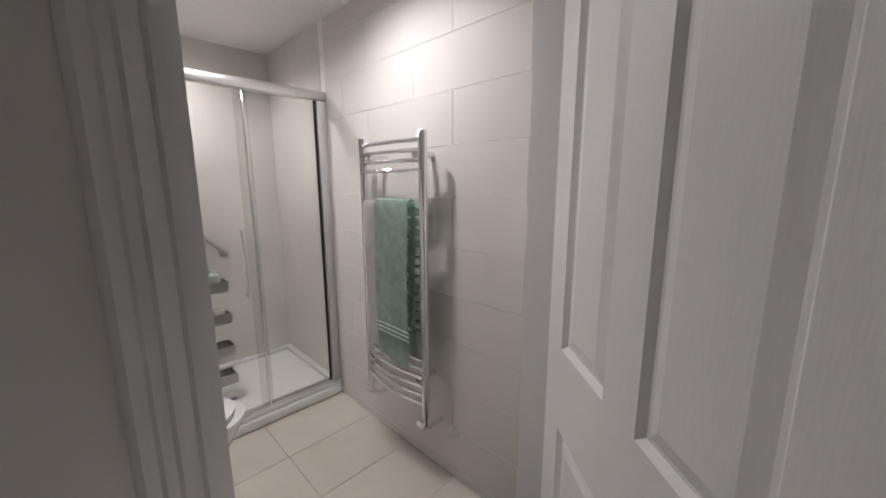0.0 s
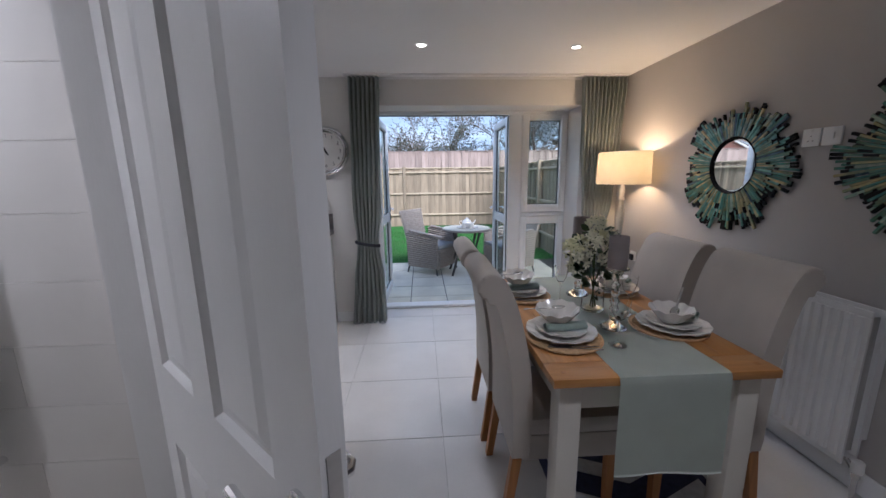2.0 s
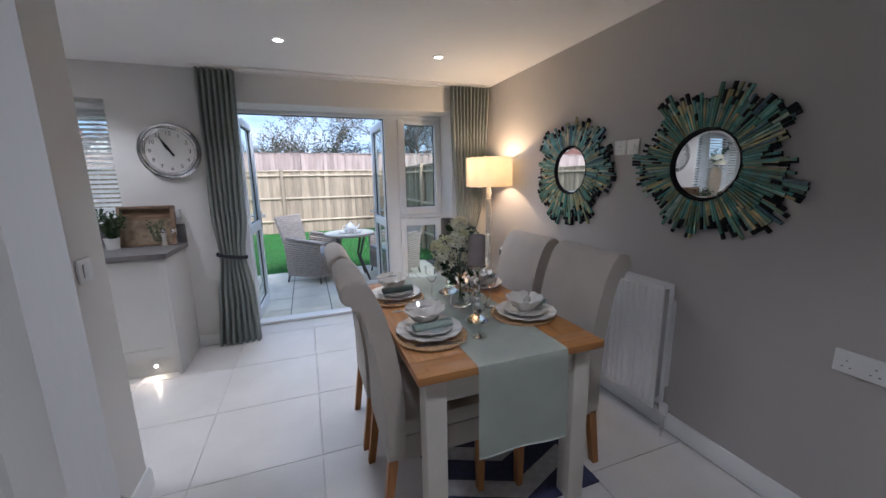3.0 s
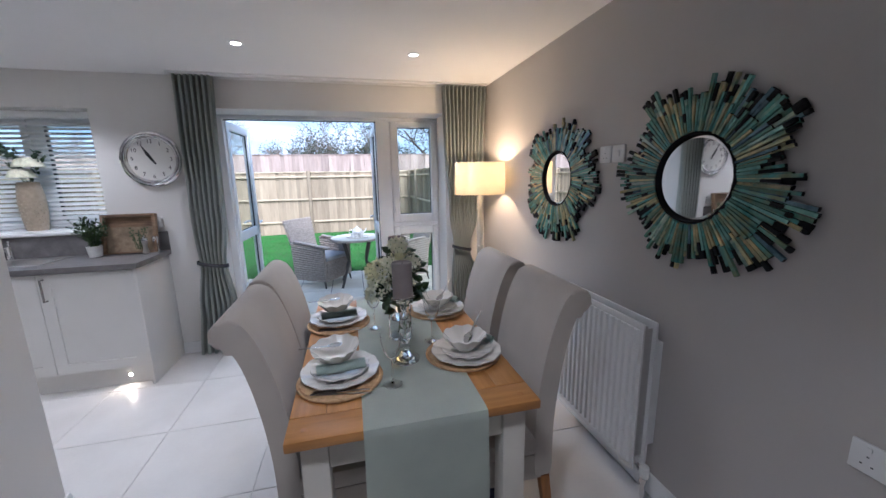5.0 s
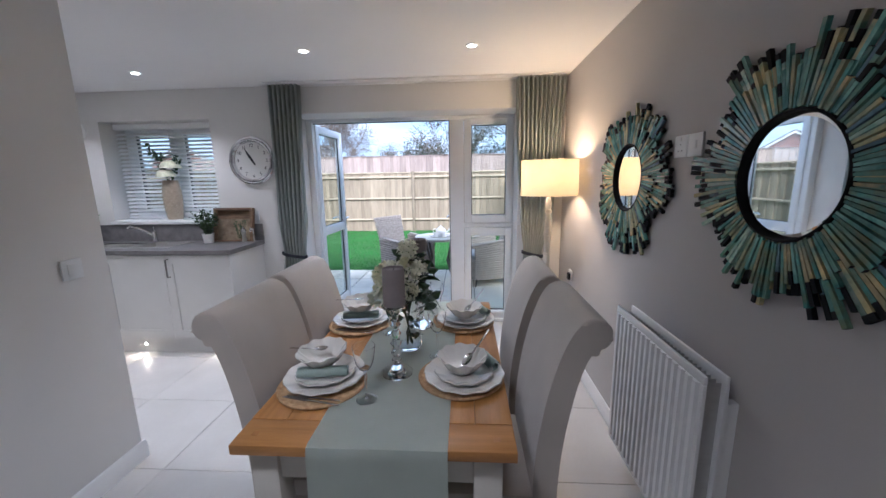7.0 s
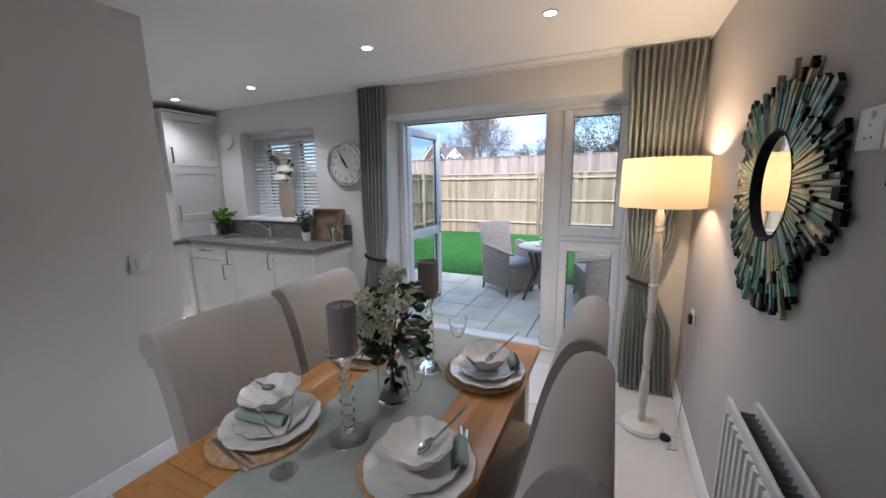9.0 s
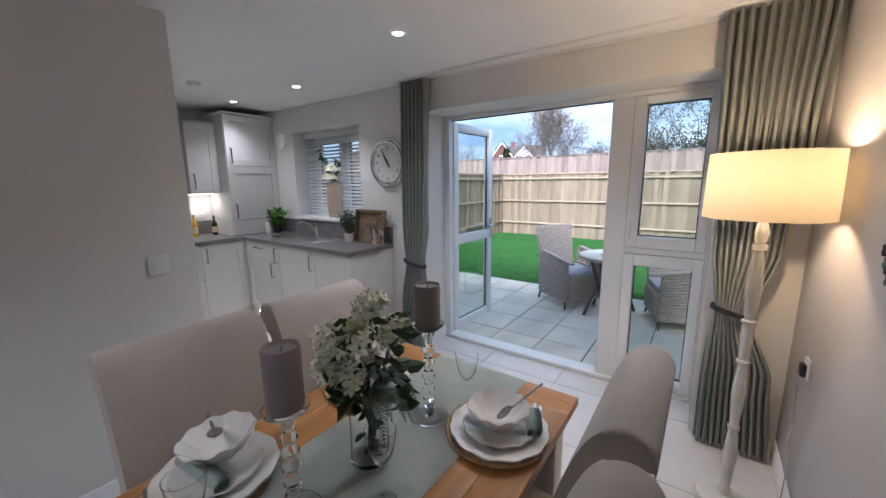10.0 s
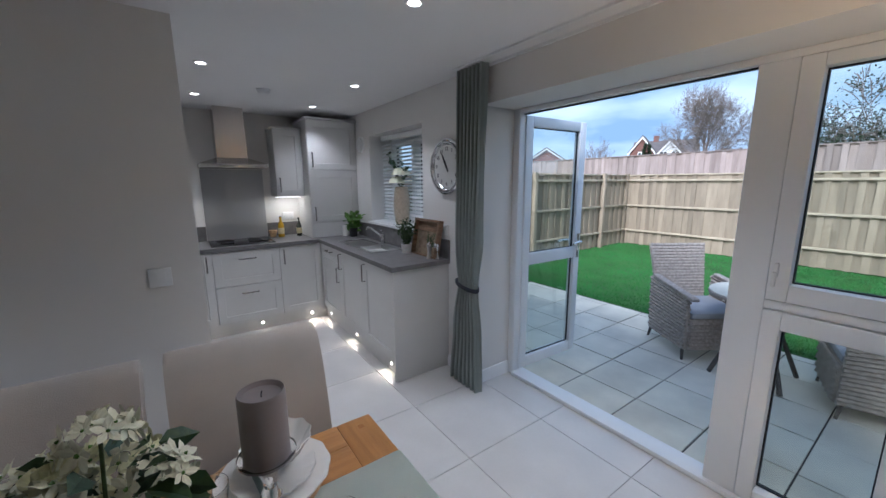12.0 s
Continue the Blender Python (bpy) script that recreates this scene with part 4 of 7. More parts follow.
# flower vase
VX, VY, VZ = 1.245, 1.700, TZ + 0.0055
vs_ = thing("flower_vase", (VX, VY, VZ), "tall clear ribbed glass vase with cut stems", "vase")
part("glass", lathe(bmesh.new(), [(0.051, 0), (0.054, 0.004), (0.051, 0.06), (0.050, 0.12), (0.055, 0.175), (0.0535, 0.175), (0.048, 0.12), (0.0485, 0.06), (0.049, 0.012), (0.002, 0.010)], (VX, VY, VZ), 40, lambda a, r: (0.0008 * math.sin(20 * a) * (r > 0.04), 0)), M_CRYSTAL, vs_)
bq = thing("bouquet", (VX, VY, VZ + 0.013), "bouquet of cream hydrangeas, dark leaves and ferns in the vase", "flowers")
rng = random.Random(5)
heads = [(-0.085, 0.020, 0.300, 0.064), (-0.045, -0.055, 0.330, 0.056), (0.005, 0.020, 0.415, 0.044), (0.050, -0.035, 0.350, 0.042), (-0.095, -0.040, 0.245, 0.050), (0.030, 0.080, 0.335, 0.044), (0.020, -0.075, 0.270, 0.034)]
for tx, ty, tz, r in heads:
    bm = bmesh.new()
    tube(bm, [(VX - tx * 0.18, VY - ty * 0.18, VZ + 0.014), (VX + tx * 0.12, VY + ty * 0.12, VZ + 0.15), (VX + tx, VY + ty, VZ + tz)], 0.0026, 6)
    part("stem", bm, M_STEM, bq, "green stem")
    c = Vector((VX + tx, VY + ty, VZ + tz))
    vs, fs, vc, fc = [], [], [], []
    for _ in range(int(r * 560)):
        d = Vector((rng.gauss(0, 1), rng.gauss(0, 1), rng.gauss(0.35, 1))).normalized()
        p = c + d * r * rng.uniform(0.72, 1.05)
        u = d.cross(Vector((rng.uniform(-1, 1), rng.uniform(-1, 1), 0.3))).normalized()
        v = d.cross(u)
        e = rng.uniform(0.017, 0.026)
        for q in range(5):
            a = q * math.pi * 0.4 + 0.3
            w1, w2 = u * math.cos(a) + v * math.sin(a), -u * math.sin(a) + v * math.cos(a)
            i, cup_ = len(vs), rng.uniform(0.15, 0.45)
            vs += [p, p + (w1 * 0.50 + w2 * 0.30) * e + d * e * 0.10, p + (w1 * 0.85 + w2 * 0.22) * e + d * e * cup_ * 0.8, p + w1 * e * 1.15 + d * e * cup_, p + (w1 * 0.85 - w2 * 0.22) * e + d * e * cup_ * 0.8, p + (w1 * 0.50 - w2 * 0.30) * e + d * e * 0.10]
            fs += [(i, i + 1, i + 2, i + 3), (i, i + 3, i + 4, i + 5)]
        i = len(vc)
        vc += [p + d * e * 0.30] + [p + (u * math.cos(k * 1.257) + v * math.sin(k * 1.257)) * e * 0.16 + d * e * 0.1 for k in range(5)]
        fc += [(i, i + 1 + k, i + 1 + (k + 1) % 5) for k in range(5)]
    leaf_part("flower_head", vs, fs, M_WPETAL if r < 0.06 else M_PETAL, bq, "cluster of small cream star flowers")
    tagged(leaf_part("flower_eye", vc, fc, M_LIME, bq), "yellow green flower centres", kind="stuff")
# one pale yellow rose among them: petals wrapped in rings
c = Vector((VX + 0.002, VY - 0.035, VZ + 0.375))
vs, fs = [], []
for ring, n in ((0.25, 4), (0.5, 6), (0.8, 8)):
    for i in range(n):
        a = 2 * math.pi * i / n + ring * 4
        out, side = Vector((math.cos(a), math.sin(a), 0)), Vector((-math.sin(a), math.cos(a), 0))
        k = len(vs)
        for h, o_, w in ((-0.022, 0.4, 0.012), (0.004, 1.0, 0.020), (0.026 - ring * 0.012, 0.95 + ring * 0.5, 0.015)):
            for t in (-1, 0, 1):
                vs.append(c + out * 0.030 * ring * o_ * (1 - 0.15 * abs(t)) + side * w * t * (0.4 + ring * 0.7) + Vector((0, 0, h)))
        for j in (0, 3):
            for q in (0, 1):
                fs.append((k + j + q, k + j + q + 1, k + j + q + 4, k + j + q + 3))
leaf_part("rose", vs, fs, M_PETAL, bq, "pale yellow rose")
spots = []
for _ in range(74):
    a, z = rng.uniform(0, 6.28), rng.uniform(0.13, 0.39)
    rad = rng.uniform(0.03, 0.085) * (1.0 if z > 0.2 else 0.7)
    spots.append(((VX + 0.012 + rad * math.cos(a), VY + 0.012 + rad * math.sin(a), VZ + z), (math.cos(a), math.sin(a), rng.uniform(-0.5, 0.7))))
vs, fs = leaves(rng, spots, 0.060, 0.3, 0.62)
leaf_part("foliage", vs, fs, M_LEAF, bq, "dark green leaves")
spots = []
for _ in range(26):
    a = rng.uniform(0, 6.28)
    rad = rng.uniform(0.02, 0.070)
    spots.append(((VX + rad * math.cos(a), VY + rad * math.sin(a), VZ + rng.uniform(0.20, 0.39)), (math.cos(a), math.sin(a), rng.uniform(0.0, 0.9))))
vs, fs = leaves(rng, spots, 0.058, 0.2, 0.6)
leaf_part("foliage", vs, fs, M_EUCA, bq, "grey green leaves")
# one drooping sprig of leaves inside the glass
spots = [((VX + 0.02 + rng.uniform(-0.018, 0.018), VY - 0.015 + rng.uniform(-0.018, 0.018), VZ + 0.06 + k * 0.007), (rng.uniform(-1, 1), rng.uniform(-1, 1), -0.5)) for k in range(14)]
vs, fs = leaves(rng, spots, 0.034, 0.2, 0.6)
leaf_part("foliage", vs, fs, M_LEAF, bq, "dark green leaves")
for k in range(10):
    a = (-0.75 + k * 0.24 if k < 8 else 3.5 + (k - 8) * 0.5) + rng.uniform(-0.1, 0.1)
    L = rng.uniform(0.13, 0.175) if k < 8 else 0.11
    rise = rng.uniform(0.02, 0.10)
    pts, vs, fs = [], [], []
    for i in range(15):
        t = i / 14
        pts.append(Vector((VX + math.cos(a) * (0.02 + L * t * (1 - 0.2 * t)), VY + math.sin(a) * (0.02 + L * t * (1 - 0.2 * t)), VZ + 0.20 + (rise + 0.09) * t - 0.19 * t * t)))
    for i in range(1, 15):
        d = (pts[i] - pts[i - 1]).normalized()
        u = d.cross(Vector((0, 0, 1))).normalized()
        n0 = len(vs)
        vs += [pts[i - 1] - u * 0.0009, pts[i - 1] + u * 0.0009, pts[i] + u * 0.0009, pts[i] - u * 0.0009]
        fs.append((n0, n0 + 1, n0 + 2, n0 + 3))
        for half in (0, 0.5):
            p0 = pts[i - 1].lerp(pts[i], half)
            for sg in (-1, 1):
                ln = 0.030 * math.sin(math.pi * (0.12 + 0.85 * (i + half) / 15))
                way = (u * sg + d * 0.8 + Vector((0, 0, rng.uniform(-0.35, 0.1)))).normalized()
                q = d * 0.0019
                n0 = len(vs)
                vs += [p0 - q, p0 + way * ln * 0.55 - q * 0.9, p0 + way * ln, p0 + way * ln * 0.55 + q * 0.9, p0 + q]
                fs.append((n0, n0 + 1, n0 + 2, n0 + 3, n0 + 4))
    leaf_part("fern_frond", vs, fs, M_EUCA, bq, "drooping fern frond")

# ---- curtains ----
def curtain(name, edges, folds, y0, tie_z, label, seed):
    """edges: rows of height, left and right x; hangs from the track, pinched at the tie-back."""
    c = thing(name, ((edges[0][1] + edges[0][2]) / 2, y0, 0), label, "curtain", "garden door curtains")
    zs = [e[0] for e in edges]
    bm = bmesh.new()
    cols, grid = folds * 10, []
    for j in range(60):
        z = 0.012 + (2.283 - 0.012) * j / 59
        k = max(i for i in range(len(zs)) if zs[i] <= z) if z < zs[-1] else len(zs) - 2
        k = min(k, len(zs) - 2)
        t = (z - zs[k]) / (zs[k + 1] - zs[k])
        t = t * t * (3 - 2 * t)
        l = edges[k][1] + (edges[k + 1][1] - edges[k][1]) * t
        r = edges[k][2] + (edges[k + 1][2] - edges[k][2]) * t
        near = math.exp(-((z - tie_z) / 0.10) ** 2)
        amp = 0.030 * (1 - 0.45 * near)
        row = []
        for i in range(cols + 1):
            u = i / cols
            ph = 2 * math.pi * folds * u + 0.5 * math.sin(3 * z + seed + 5 * u) * (1 - max(0, (z - 1.6) / 0.7) if z > 1.6 else 1)
            row.append(bm.verts.new((l + (r - l) * u + 0.005 * math.sin(ph * 2), y0 + amp * (1 - 2 * abs(math.sin(ph / 2)) ** 1.25) + 0.012 * near * (u - 0.5) ** 2, z)))
        grid.append(row)
    for a, q in zip(grid, grid[1:]):
        for i in range(cols):
            bm.faces.new((a[i], a[i + 1], q[i + 1], q[i]))
    bmesh.ops.solidify(bm, geom=bm.faces[:], thickness=0.003)
    part("drape", bm, M_CURTAIN, c)
    e = next(e for e in edges if abs(e[0] - tie_z) < 0.03)
    bm = bmesh.new()
    ring = [((e[1] + e[2]) / 2 + ((e[2] - e[1]) / 2 + 0.012) * math.cos(a), y0 + 0.052 * math.sin(a), tie_z - 0.02 * math.cos(a)) for a in [2 * math.pi * i / 24 for i in range(25)]]
    for dz in (-0.008, 0.0, 0.008):
        tube(bm, [(x, y, z + dz) for x, y, z in ring], 0.007, 6)
    part("tie_back", bm, M_DARKTIE, c, "dark braided tie-back")


curtain("curtain", [(0.0, -0.28, 0.055), (0.45, -0.24, 0.045), (0.80, -0.195, 0.005), (1.15, -0.215, 0.045), (1.7, -0.205, 0.06), (2.3, -0.20, 0.075)], 7, 3.50, 0.80, "sage grey pleated curtain held by a dark tie-back", 1)
curtain("curtain", [(0.0, 1.985, 2.315), (0.45, 1.985, 2.28), (0.80, 2.005, 2.16), (1.15, 1.965, 2.25), (1.7, 1.93, 2.30), (2.3, 1.915, 2.325)], 11, 3.50, 0.80, "sage grey pleated curtain behind the floor lamp", 4)

# ---- floor lamp ----
LX, LY = 2.115, 3.07
fl = thing("floor_lamp", (LX, LY, 0), "turned antique white floor lamp with lit cream drum shade", "floor lamp")
part("base", lathe(bmesh.new(), [(0.118, 0), (0.120, 0.012), (0.112, 0.022), (0.108, 0.028), (0.04, 0.036), (0.026, 0.045)], (LX, LY, 0), 36), M_LAMPWOOD, fl)
part("stand", lathe(bmesh.new(), [(0.022, 0.045), (0.026, 0.07), (0.018, 0.09), (0.020, 0.14), (0.027, 0.24), (0.022, 0.33), (0.016, 0.38), (0.024, 0.385), (0.024, 0.395), (0.016, 0.40), (0.020, 0.46), (0.026, 0.56), (0.020, 0.66), (0.017, 0.70), (0.026, 0.705), (0.026, 0.715), (0.018, 0.72), (0.022, 0.80), (0.023, 0.86), (0.019, 0.88), (0.028, 0.885), (0.028, 0.895), (0.018, 0.90), (0.023, 0.96), (0.030, 1.05), (0.023, 1.14), (0.016, 1.20), (0.026, 1.205), (0.026, 1.225), (0.018, 1.23), (0.022, 1.26), (0.025, 1.28), (0.020, 1.30), (0.012, 1.34)], (LX, LY, 0), 24), M_LAMPWOOD, fl)
shade_ob = part("shade", lathe(bmesh.new(), [(0.207, 1.335), (0.209, 1.335), (0.204, 1.592), (0.202, 1.592)], (LX, LY, 0), 48), M_SHADE, fl, "cream linen drum shade, lit from within")
me_ = shade_ob.data
bm = bmesh.new()
bm.from_mesh(me_)
bmesh.ops.delete(bm, geom=[f for f in bm.faces if len(f.verts) > 4], context="FACES")
bm.to_mesh(me_)
bm.free()
bm = bmesh.new()
for k in range(3):
    a = 2.1 * k + 0.4
    tube(bm, [(LX, LY, 1.36), (LX + 0.202 * math.cos(a), LY + 0.202 * math.sin(a), 1.36)], 0.002, 6)
lathe(bm, [(0.018, 1.335), (0.018, 1.40)], (LX, LY, 0), 16)
part("fitting", bm, M_CHROME, fl)
bm = bmesh.new()
tube(bm, [(LX + 0.11, LY - 0.03, 0.012), (LX + 0.15, LY - 0.10, 0.006), (LX + 0.12, LY - 0.17, 0.006), (LX + 0.17, LY - 0.16, 0.006), (2.29, 3.05, 0.006), (2.31, 3.11, 0.05), (2.325, 3.16, 0.25), (2.30, 3.12, 0.36), (2.325, 3.20, 0.42), (2.32, 3.21, 0.60)], 0.0024, 6)
part("cable", bm, M_STEEL, fl, "thin clear cable")
part("foot_switch", lathe(bmesh.new(), [(0.030, 0), (0.031, 0.012), (0.024, 0.022), (0.004, 0.024)], (2.235, 3.0, 0), 20), M_BLACK, fl, "black foot switch")
part("plug", boxes((2.318, 2.338, 3.185, 3.235, 0.645, 0.70), bev=0.006), M_BLACK, fl, "black plug")

# ---- sunburst mirrors ----
RAY_LENGTHS = (0.075, 0.103, 0.131, 0.160, 0.190, 0.218, 0.245)
ray_meshes = {}
for ci, colour in enumerate(STICKS):
    for li, L in enumerate(RAY_LENGTHS):
        bm = bmesh.new()
        box(bm, -0.0037, 0.0037, 0, L, -0.0065, 0.0065)
        for v in bm.verts:
            if v.co.y > 0.05:
                v.co.x *= 1 + L * 3.4
        me = finish("ray", bm, (colour, M_STICKDARK), smooth=False)
        for p in me.polygons:
            p.material_index = 1 if p.normal.y > 0.5 else 0
        ray_meshes[ci, li] = me
tip_meshes = {}
for li, L in enumerate(RAY_LENGTHS):
    for ti, T_ in enumerate((0.016, 0.034, 0.058)):
        bm = bmesh.new()
        box(bm, -0.0041, 0.0041, -T_, 0.001, -0.0070, 0.0070)
        for v in bm.verts:
            v.co.x *= 1 + (L + min(0, v.co.y)) * 3.4
        tip_meshes[li, ti] = finish("tip", bm, M_STICKDARK, smooth=False)


def sunburst(y, z, seed):
    t = thing("sunburst_mirror", (EAST, y, z), "round wall mirror framed by teal, green and gilt wooden rays", "mirror", "sunburst mirrors")
    o = Vector((EAST, y, z))
    turn = pose(0, 0, 0, 0, -90, 0)
    bm = lathe(bmesh.new(), [(0.25, 0.001), (0.25, 0.010), (0.170, 0.012), (0.170, 0.030), (0.166, 0.033), (0.163, 0.031), (0.1625, 0.012)], (0, 0, 0), 64)
    bm.transform(Matrix.Translation(o) @ turn)
    part("rim", bm, M_STICKDARK, t, "black wooden rim")
    bm = lathe(bmesh.new(), [(0.1622, 0.0125), (0.1622, 0.0135), (0.149, 0.0160), (0.002, 0.0160)], (0, 0, 0), 64)
    bm.transform(Matrix.Translation(o) @ turn)
    part("mirror_glass", bm, M_MIRROR, t, "bevelled mirror glass", smooth=False)
    rng = random.Random(seed)
    for layer, count, x in ((0, 150, -0.0150), (1, 112, -0.0240)):
        reach = 4.0
        for k in range(count):
            a = 2 * math.pi * (k + 0.5 * layer + rng.uniform(-0.08, 0.08)) / count
            if k % 5 == 0:
                reach = rng.uniform(1.3, 6.2) if layer == 0 else rng.uniform(0.0, 3.4)
            li = max(0, min(6, round(reach + 0.5 * math.sin(2 * a + 0.6) + rng.uniform(-1.1, 1.1))))
            ci = rng.choice((0, 0, 0, 0, 1, 1, 2, 3, 3, 3, 4))
            r0 = 0.169 + rng.uniform(0, 0.008)
            ray = new("ray", ray_meshes[ci, li])
            ray.parent = t
            ray.matrix_basis = Matrix.Translation((x + rng.uniform(-0.003, 0.002), 0, 0)) @ Matrix.Rotation(a, 4, "X") @ Matrix.Translation((0, r0, 0)) @ Matrix.Rotation(radians(90), 4, "Y")
            if rng.random() < (0.62 if layer == 0 else 0.28):
                e = new("tip", tip_meshes[li, rng.choice((0, 1, 1, 2))])
                e.parent = ray
                e.location = (0, RAY_LENGTHS[li], 0)
    return t


sunburst(2.222, 1.457, 3)
sunburst(1.263, 1.458, 8)

# ---- radiator ----
rd = thing("radiator", (2.26, 1.65, 0.15), "white ribbed double panel radiator under the mirrors", "radiator")
RY0, RY1, RZ0, RZ1 = 1.322, 1.985, 0.155, 0.855
for name, x, s in (("front_panel", 2.222, -1), ("back_panel", 2.300, 1)):
    prof = [(RY0, x), (RY1, x)]
    out = []
    n = 16
    w = (RY1 - RY0 - 0.03) / n
    out.append((RY0, x))
    for k in range(n):
        y = RY0 + 0.015 + k * w
        out += [(y + w * 0.10, x), (y + w * 0.28, x + s * 0.009), (y + w * 0.72, x + s * 0.009), (y + w * 0.90, x)]
    out.append((RY1, x))
    poly = [(q, p) for p, q in out] + [(x - s * 0.010, RY1), (x - s * 0.010, RY0)]
    bm = bmesh.new()
    prism(bm, poly, RZ0 + 0.03, RZ1 - 0.03, "z")
    box(bm, min(x, x - s * 0.012), max(x, x - s * 0.012), RY0, RY1, RZ1 - 0.0305, RZ1, bev=0.003)
    box(bm, min(x, x - s * 0.012), max(x, x - s * 0.012), RY0, RY1, RZ0, RZ0 + 0.0305, bev=0.003)
    part(name, bm, M_RAD, rd)
for k in range(26):
    y = RY0 + 0.02 + k * (RY1 - RY0 - 0.04) / 25
    part("fin", boxes((2.235, 2.2875, y - 0.0007, y + 0.0007, RZ0 + 0.05, RZ1 - 0.03)), M_STEEL, rd, "grey steel convector fin")
for y in (RY0 + 0.03, RY1 - 0.03):
    part("bracket", boxes((2.288, EAST - 0.001, y - 0.015, y + 0.015, RZ0 + 0.1, RZ1 - 0.1)), M_RAD, rd)
bm = lathe(bmesh.new(), [(0.011, 0.02), (0.011, 0.09), (0.016, 0.095), (0.016, 0.12)], (2.26, RY0 - 0.035, 0.02), 16)
tube(bm, [(2.26, RY0 - 0.035, 0.125), (2.26, RY0 + 0.01, 0.175)], 0.009)
lathe(bm, [(0.008, -0.02), (0.008, 0.03)], (2.26, RY0 - 0.035, 0.02), 12)
part("valve", bm, M_CHROME, rd, "chrome valve")
part("thermostat_head", lathe(bmesh.new(), [(0.020, 0.0), (0.022, 0.01), (0.021, 0.05), (0.014, 0.056), (0.002, 0.057)], (2.26, RY0 - 0.035, 0.141), 20), M_PLASTIC, rd, "white thermostat head")

# ---- wall plates ----
def plate_box(name, axis, face, sign, u0, u1, z0, z1, label, category, gangs=(), holes=0):
    d = 0.010
    mk = (lambda a0, a1, q0, q1, z0_, z1_: (min(face + sign * q0, face + sign * q1), max(face + sign * q0, face + sign * q1), a0, a1, z0_, z1_)) if axis == "x" else \
         (lambda a0, a1, q0, q1, z0_, z1_: (a0, a1, min(face + sign * q0, face + sign * q1), max(face + sign * q0, face + sign * q1), z0_, z1_))
    uc, zc = (u0 + u1) / 2, (z0 + z1) / 2
    t = thing(name, (face, uc, z0) if axis == "x" else (uc, face, z0), label, category)
    part("plate", boxes(mk(u0, u1, 0.0005, d, z0, z1), bev=0.003), M_PLASTIC, t)
    for g0, g1, h0, h1 in gangs:
        part("rocker", boxes(mk(g0, g1, d - 0.001, d + 0.004, h0, h1), bev=0.001), M_PLASTIC, t)
    for k in range(holes):
        c = u0 + (u1 - u0) * (k + 0.5) / holes
        for a, z in ((-0.011, -0.018), (0.011, -0.018), (0.0, 0.006)):
            part("pin_slot", boxes(mk(c + a - 0.0028, c + a + 0.0028, d - 0.001, d + 0.0006, zc + z - 0.0015, zc + z + 0.0022)), M_BLACK, t, "dark pin slot")
        part("rocker", boxes(mk(c - 0.006, c + 0.006, d - 0.001, d + 0.003, zc + 0.02, zc + 0.034)), M_PLASTIC, t)
    return t


plate_box("television_socket", "x", EAST, -1, 1.655, 1.741, 1.535, 1.619, "white plastic aerial socket plate", "socket", [(1.685, 1.712, 1.562, 1.592)])
plate_box("wall_socket", "x", EAST, -1, 1.748, 1.834, 1.536, 1.620, "white plastic single wall socket", "socket", holes=1)
plate_box("double_socket", "x", EAST, -1, 0.552, 0.702, 0.688, 0.774, "white plastic double wall socket", "socket", holes=2)
plate_box("lamp_socket", "x", EAST, -1, 3.165, 3.25, 0.64, 0.725, "white plastic wall socket with a black plug", "socket")
plate_box("light_switch", "x", SW, 1, 1.692, 1.782, 1.055, 1.145, "white plastic light switch", "light switch", [(1.715, 1.759, 1.075, 1.125)])
plate_box("kitchen_socket", "y", BACK, -1, -0.62, -0.535, 1.118, 1.203, "white plastic wall socket above the worktop", "socket", [(-0.60, -0.555, 1.14, 1.18)])
plate_box("kitchen_switch", "y", BACK, -1, -0.53, -0.445, 1.118, 1.203, "white plastic switch above the worktop", "switch", [(-0.505, -0.47, 1.145, 1.175)])
vt = thing("wall_vent", (-2.10, BACK, 1.96), "round white wall vent", "vent")
for nm, prof in (("housing", [(0.085, 0.001), (0.085, 0.02), (0.078, 0.028), (0.01, 0.028)]), ("disc", [(0.062, 0.029), (0.062, 0.036), (0.055, 0.041), (0.002, 0.042)])):
    bm = lathe(bmesh.new(), prof, (0, 0, 0), 32)
    bm.transform(pose(-2.10, BACK, 1.96, 90, 0, 0))
    part(nm, bm, M_PLASTIC, vt)

# ---- clock ----
CX, CZ = -0.447, 1.663
ck = thing("wall_clock", (CX, BACK, CZ), "large round chrome wall clock with ivory face at five to eleven", "clock")
def on_wall(bm):
    bm.transform(pose(CX, BACK - 0.001, CZ, 90, 0, 0))
    return bm
bm = lathe(bmesh.new(), [(0.214, 0.0), (0.219, 0.012), (0.214, 0.028), (0.202, 0.036), (0.194, 0.032), (0.190, 0.024), (0.186, 0.034), (0.178, 0.038), (0.172, 0.032), (0.170, 0.02), (0.16, 0.012)], (0, 0, 0), 72)
part("case", on_wall(bm), M_CHROME, ck)
bm = lathe(bmesh.new(), [(0.172, 0.012), (0.172, 0.016), (0.002, 0.016)], (0, 0, 0), 64)
part("dial", on_wall(bm), M_FACE, ck, "ivory dial")


def text_mesh(body, size):
    cu = bpy.data.curves.new("numeral", "FONT")
    cu.body, cu.size, cu.align_x, cu.align_y, cu.extrude = body, size, "CENTER", "CENTER", 0.0006
    tmp = new("numeral_source", cu)
    bpy.context.view_layer.update()
    me = bpy.data.meshes.new_from_object(tmp.evaluated_get(bpy.context.evaluated_depsgraph_get()))
    bpy.data.objects.remove(tmp)
    bpy.data.curves.remove(cu)
    return me


